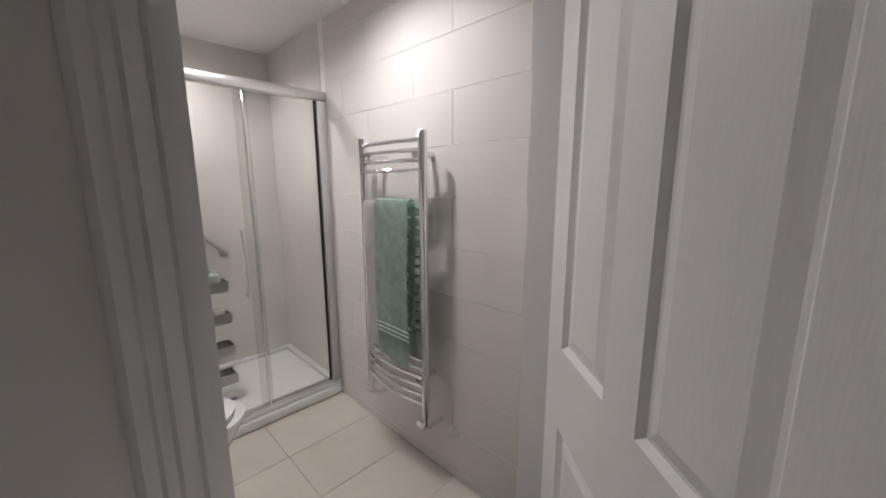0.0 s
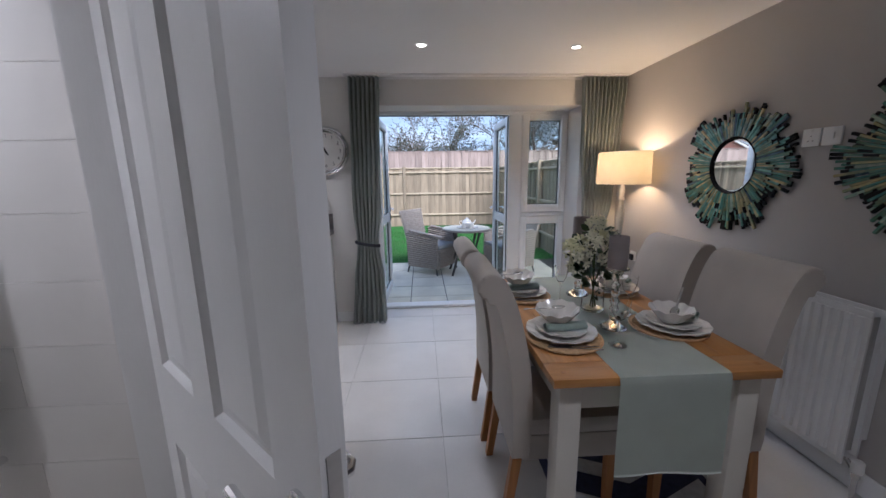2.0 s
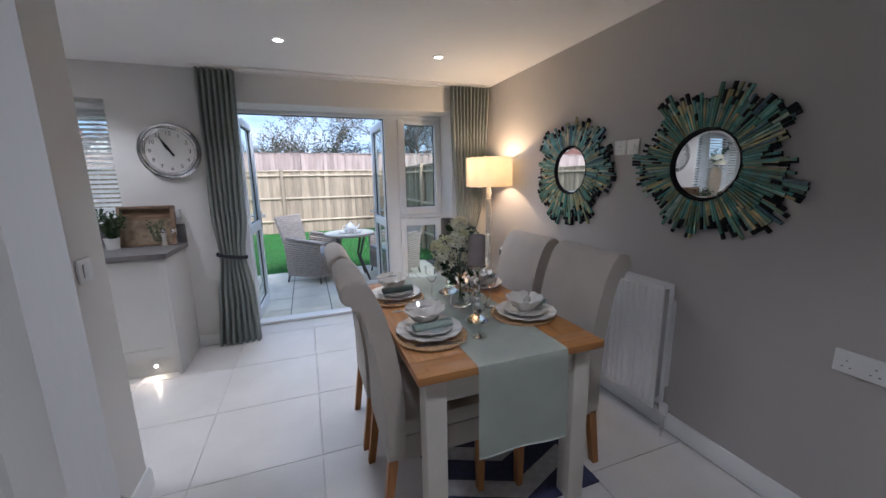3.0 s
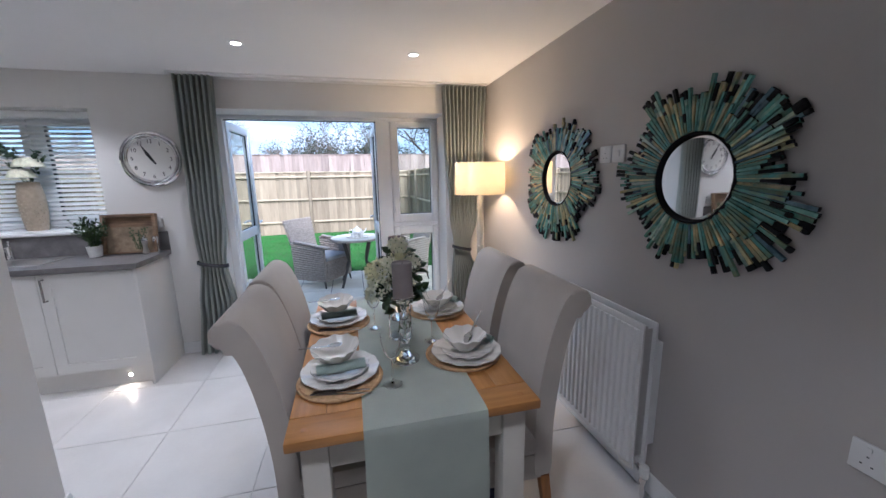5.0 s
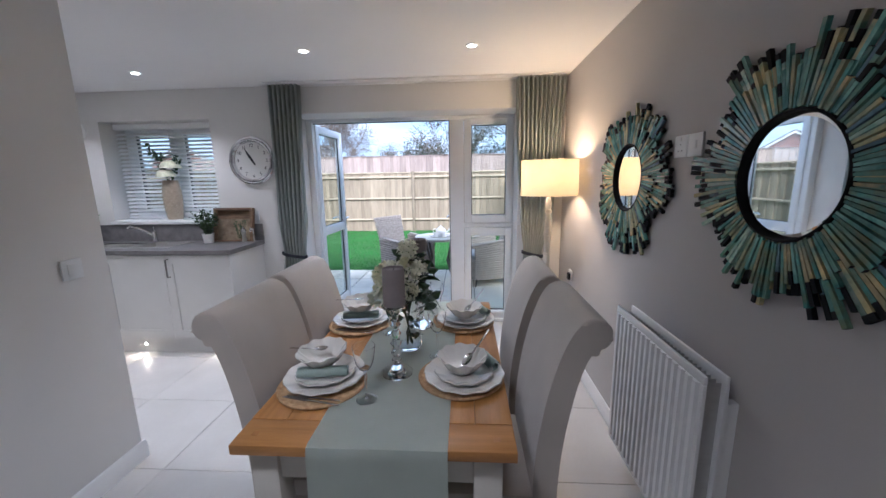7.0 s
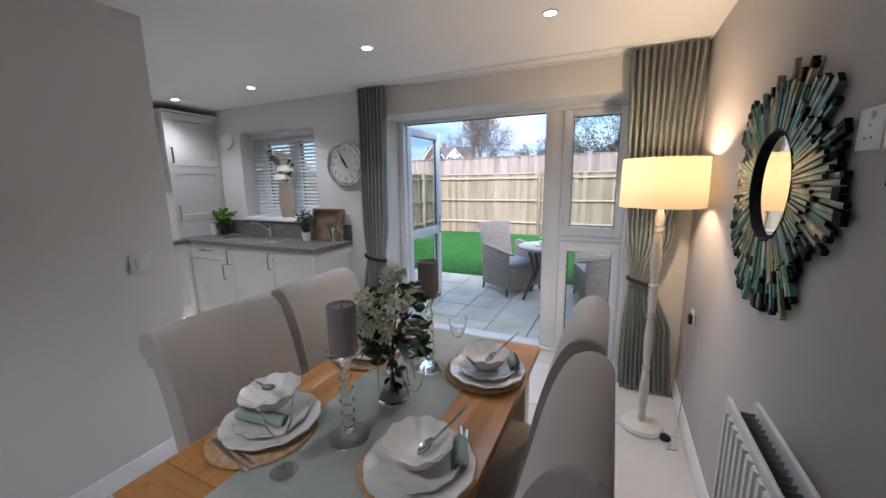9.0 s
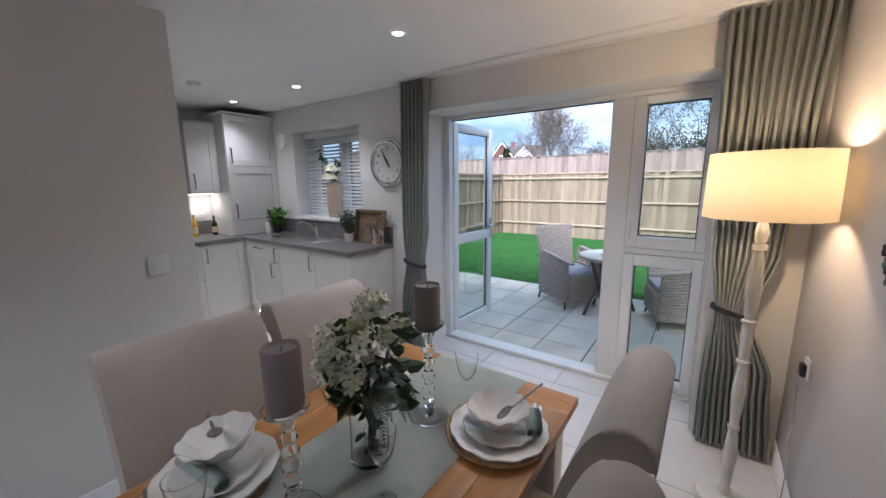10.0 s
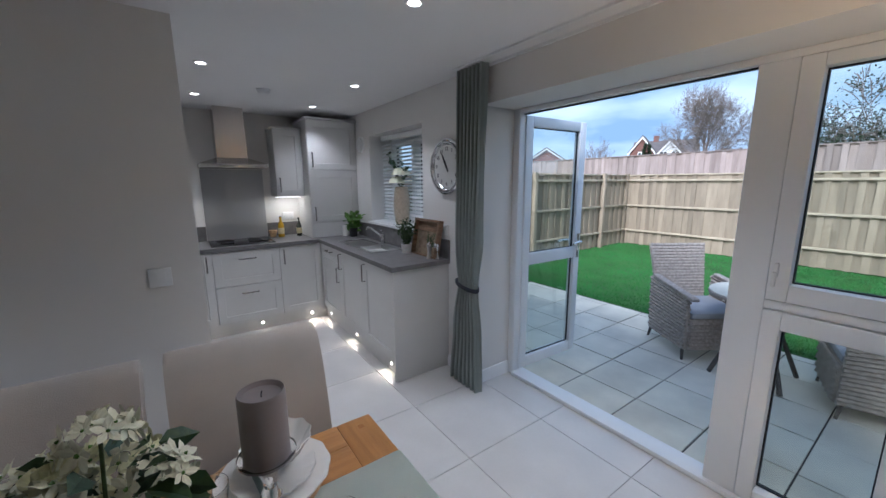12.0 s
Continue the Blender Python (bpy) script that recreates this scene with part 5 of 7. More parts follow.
for h in range(1, 13):
    a = radians(90 - 30 * h)
    me = text_mesh(str(h), 0.042)
    me.materials.append(M_BLACK)
    o = new("numeral", me)
    o.parent = ck
    o.matrix_basis = Matrix.Translation((0.135 * math.cos(a), -0.018, 0.135 * math.sin(a))) @ pose(0, 0, 0, 90, 0, 0)
for nm, turn, ln, w, z in (("minute_hand", 330, 0.130, 0.0085, 0.0215), ("hour_hand", 327.5, 0.090, 0.0125, 0.019)):
    bm = bmesh.new()
    prism(bm, [(-w * 0.5, -0.045), (w * 0.5, -0.045), (w, ln * 0.55), (0.001, ln), (-0.001, ln), (-w, ln * 0.55)], z, z + 0.0012, "z")
    bm.transform(pose(0, 0, 0, 0, 0, -turn))
    part(nm, on_wall(bm), M_BLACK, ck, "black hand", smooth=False)
part("hub", on_wall(lathe(bmesh.new(), [(0.009, 0.016), (0.009, 0.024), (0.002, 0.025)], (0, 0, 0), 20)), M_BLACK, ck)

# ---- kitchen ----
def shaker(parent, way, u0, u1, z0, z1, face, handle, name="door"):
    """A framed door front; way 'n' faces south at y = face, 'w' faces east at x = face. handle: (u, z, 'v' or 'h')."""
    g = 0.0015
    u0, u1, z0, z1 = u0 + g, u1 - g, z0 + g, z1 - g
    f = 0.070 if z1 - z0 > 0.26 else 0.045
    bm = bmesh.new()
    rings = [[bm.verts.new(p) for p in ((u0 + k, d_, z0 + k), (u1 - k, d_, z0 + k), (u1 - k, d_, z1 - k), (u0 + k, d_, z1 - k))] for k, d_ in ((0, 0), (0, 0.0188), (0.0012, 0.020), (f, 0.020), (f + 0.002, 0.0095))]
    for a, q in zip(rings, rings[1:]):
        for i in range(4):
            bm.faces.new((a[i], a[(i + 1) % 4], q[(i + 1) % 4], q[i]))
    bm.faces.new(rings[0][::-1]), bm.faces.new(rings[-1])
    m = Matrix(((1, 0, 0, 0), (0, -1, 0, face), (0, 0, 1, 0), (0, 0, 0, 1))) if way == "n" else Matrix(((0, 1, 0, face), (1, 0, 0, 0), (0, 0, 1, 0), (0, 0, 0, 1)))
    bm.transform(m)
    d = part(name, bm, M_CAB, parent, smooth=False)
    if handle:
        hu, hz, turn = handle
        a = 0.075
        ends = ((hu, hz - a), (hu, hz + a)) if turn == "v" else ((hu - a, hz), (hu + a, hz))
        bm = bmesh.new()
        tube(bm, [(ends[0][0], 0.019, ends[0][1]), (ends[0][0], 0.048, ends[0][1]), (ends[1][0], 0.048, ends[1][1]), (ends[1][0], 0.019, ends[1][1])], 0.0065, 8)
        bm.transform(m)
        part("handle", bm, M_HANDLE, d, "steel bar handle")
    return d


NF, WF, CT = 3.11, -2.19, 0.893     # carcass fronts of the two runs, carcass top
for k, (x0, x1, fronts) in enumerate(((-1.03, -0.467, "door"), (-1.60, -1.03, "door"), (-2.17, -1.60, "drawer"))):
    c = thing("base_cabinet", ((x0 + x1) / 2, 3.35, 0.15), "light grey shaker base cabinet under the worktop", "cabinet", "kitchen base cabinets")
    part("body", boxes((x0 + 0.001, x1 - 0.001, NF, BACK - 0.001, 0.15, CT - 0.0005)), M_CAB, c, smooth=False)
    if fronts == "drawer":
        shaker(c, "n", x0, x1, 0.735, 0.885, NF, ((x0 + x1) / 2, 0.83, "h"), "drawer")
        shaker(c, "n", x0, x1, 0.152, 0.730, NF, (x1 - 0.04, 0.62, "v"))
    else:
        shaker(c, "n", x0, x1, 0.152, 0.885, NF, (x0 + 0.04, 0.775, "v"))
for y0, y1, fronts in ((2.65, 3.085, "door"), (2.045, 2.65, "drawers"), (1.44, 2.045, "left")):
    c = thing("base_cabinet", (-2.48, (y0 + y1) / 2, 0.15), "light grey shaker base cabinet under the worktop", "cabinet", "kitchen base cabinets")
    part("body", boxes((WEST + 0.001, WF, y0 + 0.001, y1 - 0.001, 0.15, CT - 0.0005)), M_CAB, c, smooth=False)
    if fronts == "drawers":
        shaker(c, "w", y0, y1, 0.535, 0.885, WF, ((y0 + y1) / 2, 0.80, "h"), "drawer")
        shaker(c, "w", y0, y1, 0.152, 0.530, WF, ((y0 + y1) / 2, 0.45, "h"), "drawer")
    else:
        shaker(c, "w", y0, y1, 0.152, 0.885, WF, ((y0 + 0.04) if fronts == "door" else y1 - 0.05, 0.775, "v"))
c = thing("corner_post", (-2.18, 3.1, 0.15), "light grey cabinet corner post", "cabinet")
part("post", boxes((WF, -2.171, 3.086, NF + 0.02, 0.15, CT - 0.0005)), M_CAB, c)
single("end_panel", boxes((-0.4655, -0.4455, 3.082, BACK - 0.001, 0.0005, CT - 0.0005), bev=0.0015), M_CAB, "light grey end panel of the cabinet run", "panel")
pl = thing("plinth", (-1.4, 3.2, 0), "light grey cabinet plinth with small lights", "plinth")
part("board", boxes((-2.25, -0.467, 3.14, 3.155, 0.0005, 0.149)), M_CAB, pl)
part("board", boxes((-2.265, -2.25, 1.33, 3.155, 0.0005, 0.149)), M_CAB, pl)
for px, py in PLINTH_N + PLINTH_W:
    l = thing("plinth_light", (px, py, 0.06), "tiny round lit plinth light", "plinth light", "plinth lights")
    n_ = (px, py) in PLINTH_N
    for nm, prof, mt in (("bezel", [(0.016, -0.002), (0.016, 0.006), (0.011, 0.007), (0.011, -0.001)], M_CHROME), ("lens", [(0.0108, 0.0), (0.0108, 0.0055), (0.001, 0.006)], G_PLINTH)):
        bm = lathe(bmesh.new(), prof, (0, 0, 0), 20)
        bm.transform(pose(px, py + 0.0045, 0.075, 90, 0, 0) if n_ else pose(px - 0.0145, py, 0.075, 0, 90, 0))
        part(nm, bm, mt, l)
wt = thing("worktop", (-1.6, 3.3, CT), "slate grey laminate worktop round the corner", "worktop")
part("slab", boxes((-2.145, -0.425, 3.06, 3.20, CT, 0.930), (-2.145, -1.86, 3.20, 3.50, CT, 0.930), (-1.07, -0.425, 3.20, 3.50, CT, 0.930), (-2.145, -0.425, 3.50, BACK - 0.001, CT, 0.930), (WEST + 0.001, -2.145, 1.311, BACK - 0.001, CT, 0.930)), M_WORKTOP, wt, smooth=False)
for us in ((-2.25, -0.425, 3.576, BACK - 0.0005, 0.9302, 1.085), (WEST + 0.0005, WEST + 0.016, 2.66, 3.03, 0.9302, 1.085), (WEST + 0.0005, WEST + 0.016, 1.311, 2.05, 0.9302, 1.085)):
    part("upstand", boxes(us), M_WORKTOP, wt, "slate grey upstand", smooth=False)
tu = thing("tall_wall_cabinet", (-2.5, 3.3, 0.931), "tall light grey shaker cabinet standing on the worktop corner", "cabinet")
TF = -2.272
part("body", boxes((WEST + 0.002, TF, 3.032, BACK - 0.002, 0.9312, 2.215)), M_CAB, tu, smooth=False)
part("cornice", boxes((WEST + 0.002, TF + 0.045, 3.012, BACK - 0.002, 2.2155, 2.238), bev=0.004), M_CAB, tu)
shaker(tu, "w", 3.034, BACK - 0.004, 1.682, 2.212, TF, (3.075, 1.79, "v"))
shaker(tu, "w", 3.034, BACK - 0.004, 1.105, 1.676, TF, (3.075, 1.20, "v"))
part("filler", boxes((TF, TF + 0.018, 3.036, BACK - 0.006, 0.936, 1.100)), M_CAB, tu)
for y0, y1, hy in ((2.735, 3.030, 2.775), (1.36, 1.955, 1.905)):
    wu = thing("wall_cabinet", (-2.62, (y0 + y1) / 2, 1.39), "light grey shaker wall cabinet with light beneath", "cabinet", "wall cabinets")
    part("body", boxes((WEST + 0.002, -2.475, y0, y1, 1.392, 2.12)), M_CAB, wu, smooth=False)
    part("cornice", boxes((WEST + 0.002, -2.44, y0 - 0.012, y1 + (0.0 if y1 > 3 else 0.012), 2.1205, 2.14), bev=0.003), M_CAB, wu)
    shaker(wu, "w", y0, y1, 1.395, 2.118, -2.475, (hy, 1.52, "v"))
    part("light_strip", boxes((-2.66, -2.60, y0 + 0.02, y1 - 0.02, 1.381, 1.3915)), G_STRIP, wu, "lit under-cabinet strip")
plate_box("counter_socket", "x", WEST, 1, 2.83, 2.965, 1.115, 1.20, "white plastic double socket over the worktop", "socket", holes=2)

hd = thing("cooker_hood", (-2.55, 2.345, 1.69), "brushed steel chimney cooker hood", "cooker hood")
bm = bmesh.new()
y0, y1, xa, xf = 2.04, 2.645, WEST + 0.002, -2.31
lo = [bm.verts.new(p) for p in ((xa, y0, 1.735), (xf, y0, 1.735), (xf, y1, 1.735), (xa, y1, 1.735))]
hi = [bm.verts.new(p) for p in ((xa, 2.205, 1.80), (-2.49, 2.205, 1.80), (-2.49, 2.485, 1.80), (xa, 2.485, 1.80))]
for i in range(4):
    bm.faces.new((lo[i], lo[(i + 1) % 4], hi[(i + 1) % 4], hi[i]))
bm.faces.new(lo[::-1]), bm.faces.new(hi)
part("canopy", bm, M_HOOD, hd, smooth=False)
part("canopy_edge", boxes((xa, xf, y0, y1, 1.695, 1.7345), bev=0.002), M_HOOD, hd)
part("chimney", boxes((xa, -2.492, 2.207, 2.483, 1.801, 2.05), (xa, -2.496, 2.211, 2.479, 2.05, TOP - 0.001)), M_HOOD, hd, smooth=False)
single("splashback", boxes((WEST + 0.0008, WEST + 0.008, 2.055, 2.655, 0.9305, 1.69), bev=0.001), M_GREYGLASS, "grey glass splashback behind the hob", "splashback")
hb = thing("hob", (-2.45, 2.345, 0.93), "black ceramic hob set in the worktop", "hob")
part("glass", boxes((-2.69, -2.23, 2.055, 2.635, 0.9303, 0.9365), bev=0.0015), M_BLACKGLASS, hb)
for hx, hy, r in ((-2.57, 2.20, 0.09), (-2.57, 2.49, 0.075), (-2.36, 2.20, 0.075), (-2.36, 2.49, 0.10)):
    part("cooking_zone", lathe(bmesh.new(), [(r, 0.9366), (r, 0.937), (r - 0.003, 0.937), (r - 0.003, 0.9366)], (hx, hy, 0), 36), M_STEEL, hb, "thin ring marking")

sk = thing("sink", (-1.46, 3.35, 0.93), "stainless steel inset sink with ribbed drainer", "sink")
SX0, SX1, SY0, SY1 = -1.875, -1.055, 3.185, 3.515
bm = boxes((SX0, SX1, SY0, SY0 + 0.03, 0.930, 0.9345), (SX0, SX1, SY1 - 0.06, SY1, 0.930, 0.9345), (SX0, SX0 + 0.03, SY0 + 0.03, SY1 - 0.06, 0.930, 0.9345), (SX1 - 0.03, SX1, SY0 + 0.03, SY1 - 0.06, 0.930, 0.9345), (-1.44, -1.40, SY0 + 0.03, SY1 - 0.06, 0.930, 0.9345))
part("rim", bm, M_STEEL, sk)
bx0, bx1, by0, by1 = -1.40, SX1 - 0.03, SY0 + 0.03, SY1 - 0.06
part("bowl", boxes((bx0, bx1, by0, by1, 0.765, 0.770), (bx0, bx0 + 0.004, by0, by1, 0.77, 0.9305), (bx1 - 0.004, bx1, by0, by1, 0.77, 0.9305), (bx0, bx1, by0, by0 + 0.004, 0.77, 0.9305), (bx0, bx1, by1 - 0.004, by1, 0.77, 0.9305)), M_STEEL, sk)
part("drainer", boxes((SX0 + 0.03, -1.44, SY0 + 0.03, SY1 - 0.06, 0.918, 0.925)), M_STEEL, sk)
for k in range(7):
    y = SY0 + 0.06 + k * 0.028
    part("rib", boxes((SX0 + 0.05, -1.46, y, y + 0.010, 0.925, 0.930), bev=0.0015), M_STEEL, sk)
tp = thing("mixer_tap", (-1.42, 3.485, 0.934), "chrome lever mixer tap behind the sink", "tap")
bm = lathe(bmesh.new(), [(0.026, 0), (0.026, 0.006), (0.020, 0.010), (0.020, 0.085), (0.017, 0.10)], (-1.42, 3.485, 0.9345), 24)
part("body", bm, M_CHROME, tp)
bm = bmesh.new()
tube(bm, [(-1.42, 3.485, 0.99), (-1.46, 3.46, 1.03), (-1.53, 3.41, 1.085), (-1.56, 3.388, 1.095), (-1.575, 3.378, 1.075)], 0.011, 10)
part("spout", bm, M_CHROME, tp)
bm = bmesh.new()
tube(bm, [(-1.42, 3.485, 1.03), (-1.415, 3.48, 1.055), (-1.39, 3.45, 1.075)], 0.010, 10, 0.007)
part("lever", bm, M_CHROME, tp)


def potted(name, x, y, z, r, h, mt, leafmat, n, spread, tall, size, seed, label, slim=0.5):
    t = thing(name, (x, y, z), label, "plant")
    part("pot", lathe(bmesh.new(), [(r * 0.78, 0), (r, h), (r * 0.93, h), (r * 0.9, h * 0.85), (0.002, h * 0.83)], (x, y, z + 0.0005), 24), mt, t)
    rng = random.Random(seed)
    spots = []
    bm = bmesh.new()
    for _ in range(n // 7):
        a, k = rng.uniform(0, 6.28), rng.uniform(0.2, 1.0)
        tip = Vector((x + spread * k * math.cos(a), y + spread * k * math.sin(a) * 0.8, z + h + tall * rng.uniform(0.45, 1.0)))
        root = Vector((x, y, z + h * 0.8))
        mid = root.lerp(tip, 0.5) + Vector((0, 0, 0.015))
        tube(bm, [root, mid, tip], 0.0012, 5)
        for j in range(7):
            p = root.lerp(mid, j / 4) if j < 4 else mid.lerp(tip, (j - 3) / 3)
            spots.append((p, (rng.uniform(-1, 1), rng.uniform(-1, 1), rng.uniform(-0.1, 1.0))))
    part("stem", bm, M_STEM, t, "thin green stems")
    vs, fs = leaves(rng, spots, size, 0.25, slim)
    leaf_part("foliage", vs, fs, leafmat, t, "green leaves")
    return t


potted("herb_pot", -0.865, 3.44, 0.930, 0.050, 0.085, M_TERRA, M_LEAF, 420, 0.13, 0.20, 0.034, 2, "bushy green herb in a white pot on the worktop")
potted("house_plant", -2.13, 3.46, 0.930, 0.052, 0.10, M_BLACK, M_LIME, 112, 0.12, 0.15, 0.085, 3, "bright green leafy plant in a black pot", 0.5)
cn = thing("canister", (-2.235, 3.44, 0.93), "white ceramic canister with lid on the worktop", "canister")
part("jar", lathe(bmesh.new(), [(0.034, 0), (0.036, 0.004), (0.036, 0.10), (0.033, 0.105)], (-2.22, 3.40, 0.9305), 28), M_CHINA, cn)
part("lid", lathe(bmesh.new(), [(0.035, 0.105), (0.035, 0.118), (0.026, 0.124), (0.003, 0.126)], (-2.22, 3.40, 0.9305), 28), M_CHINA, cn)
bt = thing("wooden_tray", (-0.68, 3.53, 0.93), "weathered wooden tray with a botanical print, propped on the wall", "tray")
lean = Matrix.Translation((-0.655, 3.50, 0.9315)) @ pose(0, 0, 0, -10, 0, 0)
for nm, sp, mt in (("panel", (-0.165, 0.165, 0.0, 0.008, 0.01, 0.29), M_PRINT), ("side", (-0.185, -0.165, -0.035, 0.010, 0, 0.31), M_TRAYWOOD), ("side", (0.165, 0.185, -0.035, 0.010, 0, 0.31), M_TRAYWOOD), ("side", (-0.165, 0.165, -0.035, 0.010, 0.29, 0.31), M_TRAYWOOD), ("side", (-0.165, 0.165, -0.035, 0.010, 0, 0.012), M_TRAYWOOD), ("band", (-0.16, 0.16, -0.004, -0.0005, 0.21, 0.285), M_TRAYWOOD)):
    bm = boxes(sp, bev=0.0015)
    bm.transform(lean)
    part(nm, bm, mt, bt)
bm = bmesh.new()
rng = random.Random(11)
for k in range(9):
    a = rng.uniform(-0.6, 0.6)
    x = 0.055 + rng.uniform(-0.03, 0.03)
    tube(bm, [(x, -0.0015, 0.03), (x + 0.04 * a, -0.0015, 0.09), (x + 0.09 * a, -0.0015, 0.14 + rng.uniform(0, 0.05))], 0.0022, 5)
    for j in range(5):
        px, pz = x + 0.09 * a + rng.uniform(-0.015, 0.015), 0.09 + rng.uniform(0, 0.11)
        box(bm, px - 0.006, px + 0.006, -0.0025, -0.0005, pz - 0.004, pz + 0.004)
bm.transform(lean)
part("plant_motif", bm, M_LEAF, bt, "dark printed plant motif")


def grinder(x, y, mt, label):
    t = thing("pepper_grinder", (x, y, 0.93), label, "grinder", "salt and pepper grinders")
    part("body", lathe(bmesh.new(), [(0.024, 0), (0.024, 0.012), (0.017, 0.03), (0.015, 0.065), (0.020, 0.09), (0.020, 0.10)], (x, y, 0.9305), 24), mt, t)
    part("cap", lathe(bmesh.new(), [(0.019, 0.10), (0.022, 0.108), (0.020, 0.125), (0.008, 0.134), (0.006, 0.140), (0.001, 0.142)], (x, y, 0.9305), 24), M_CHROME, t, "chrome cap")


grinder(-0.545, 3.47, M_STEEL, "chrome salt grinder on the worktop")
grinder(-0.485, 3.50, M_CHROME, "chrome pepper grinder on the worktop")


def bottle(x, y, h, r, mt, label):
    t = thing("oil_bottle", (x, y, 0.93), label, "bottle", "bottles by the hob")
    part("glass", lathe(bmesh.new(), [(r * 0.9, 0), (r, 0.006), (r, h * 0.55), (r * 0.8, h * 0.66), (r * 0.36, h * 0.76), (r * 0.36, h * 0.94), (r * 0.42, h * 0.945), (r * 0.42, h * 0.96)], (x, y, 0.9305), 24), mt, t)
    part("label", lathe(bmesh.new(), [(r + 0.0006, h * 0.15), (r + 0.0009, h * 0.16), (r + 0.0009, h * 0.44), (r + 0.0006, h * 0.45)], (x, y, 0.9305), 24), M_LABEL, t, "paper label")
    part("stopper", lathe(bmesh.new(), [(r * 0.3, h * 0.96), (r * 0.44, h * 0.965), (r * 0.4, h), (0.002, h)], (x, y, 0.9305), 16), M_BLACK, t)


bottle(-2.60, 2.775, 0.235, 0.033, M_OIL, "golden oil bottle with paper label")
bottle(-2.56, 2.965, 0.215, 0.029, M_DARKOIL, "dark green oil bottle with paper label")
single("spice_bowl", lathe(bmesh.new(), [(0.028, 0), (0.034, 0.03), (0.046, 0.075), (0.044, 0.077), (0.030, 0.03), (0.002, 0.02)], (-2.60, 2.685, 0.937), 24), M_RATTAN, "small brown bowl beside the hob", "bowl")

# vase on the sill
SVX, SVY = -1.335, 3.665
sv = thing("sill_vase", (SVX, SVY, 1.13), "tall champagne dimpled ceramic vase on the window sill", "vase")
part("body", lathe(bmesh.new(), [(0.060, 0), (0.064, 0.006), (0.074, 0.09), (0.080, 0.19), (0.078, 0.27), (0.068, 0.34), (0.062, 0.372), (0.058, 0.372), (0.062, 0.33), (0.002, 0.30)], (SVX, SVY, 1.1305), 36), M_VASE, sv)
dm = bmesh.new()
bmesh.ops.create_icosphere(dm, subdivisions=1, radius=0.0085)
dimple = finish("boss", dm, M_VASE)
for j in range(15):
    z = 0.02 + j * 0.023
    r = 0.062 + (0.080 - 0.062) * math.sin(min(1, z / 0.2) * 1.57) if z < 0.2 else 0.080 - 0.016 * ((z - 0.2) / 0.15) ** 1.5
    for i in range(14):
        a = 2 * math.pi * (i + 0.5 * (j % 2)) / 14
        if math.sin(a) < 0.35:
            o = new("boss", dimple)
            o.parent = sv
            o.location = ((r - 0.003) * math.cos(a), (r - 0.003) * math.sin(a), 0.0005 + z)
sb = thing("sill_flowers", (SVX, SVY, 1.45), "white roses and eucalyptus in the sill vase", "flowers")
rng = random.Random(21)
for c, r in (((SVX + 0.045, SVY - 0.03, 1.640), 0.098), ((SVX + 0.005, SVY - 0.050, 1.560), 0.090)):
    vs, fs = [], []
    for ring, n in ((0.25, 5), (0.5, 7), (0.78, 9), (1.0, 10)):
        for i in range(n):
            a = 2 * math.pi * i / n + ring * 3
            d = Vector((math.cos(a) * ring, math.sin(a) * ring - 0.25, 1.05 - ring)).normalized()
            s = d.cross(Vector((0, 0, 1))).normalized()
            u = d.cross(s)
            p = Vector(c) + d * r * ring * 0.55
            e = r * 0.62
            k = len(vs)
            vs += [p - s * e * 0.7 - u * e * 0.5, p + s * e * 0.7 - u * e * 0.5, p + s * e * 0.6 + u * e * 0.5 + d * e * 0.5, p - s * e * 0.6 + u * e * 0.5 + d * e * 0.5, p + d * e * 0.45]
            fs += [(k, k + 1, k + 4), (k + 1, k + 2, k + 4), (k + 2, k + 3, k + 4), (k + 3, k, k + 4)]
    leaf_part("rose", vs, fs, M_WPETAL, sb, "white rose head")
for k in range(8):
    a = -2.9 + k * 0.55
    bm = bmesh.new()
    tip = Vector((SVX + math.cos(a) * rng.uniform(0.08, 0.19) - 0.02, SVY + 0.06 * math.sin(a) - 0.02, 1.66 + rng.uniform(-0.05, 0.17)))
    root = Vector((SVX, SVY, 1.44))
    mid = root.lerp(tip, 0.5) + Vector((0, 0, 0.03))
    tube(bm, [root, mid, tip], 0.0018, 5)
    st = part("stem", bm, M_STEM, sb, "eucalyptus stem")
    spots = []
    for j in range(12):
        p = mid.lerp(tip, j / 11) if j > 3 else root.lerp(mid, 0.5 + j / 8)
        spots.append((p, (rng.uniform(-1, 1), rng.uniform(-0.8, 0.5), rng.uniform(-0.3, 0.8))))
    vs, fs = leaves(rng, spots, 0.042, 0.15, 0.75)
    leaf_part("foliage", vs, fs, M_LEAF if k % 2 else M_EUCA, sb, "dark green leaves")

# ---- bathroom ----
SCR = -1.955
BN = 1.2095     # tiled face
sh = thing("shower_enclosure", (SCR, 0.55, 0.0), "chrome framed sliding glass shower enclosure", "shower")
part("threshold", boxes((SCR - 0.03, SCR + 0.035, -0.198, BN - 0.001, 0.0, 0.055), (SCR - 0.025, SCR + 0.02, -0.198, BN - 0.001, 0.055, 0.085), bev=0.006), M_TRAY, sh, "white shower threshold")
part("bottom_rail", boxes((SCR - 0.025, SCR + 0.015, -0.19, BN - 0.06, 0.0855, 0.105), bev=0.003), M_CHROME, sh)
part("top_rail", boxes((SCR - 0.03, SCR + 0.03, -0.19, BN - 0.001, 1.855, 1.905), bev=0.006), M_ALU, sh)
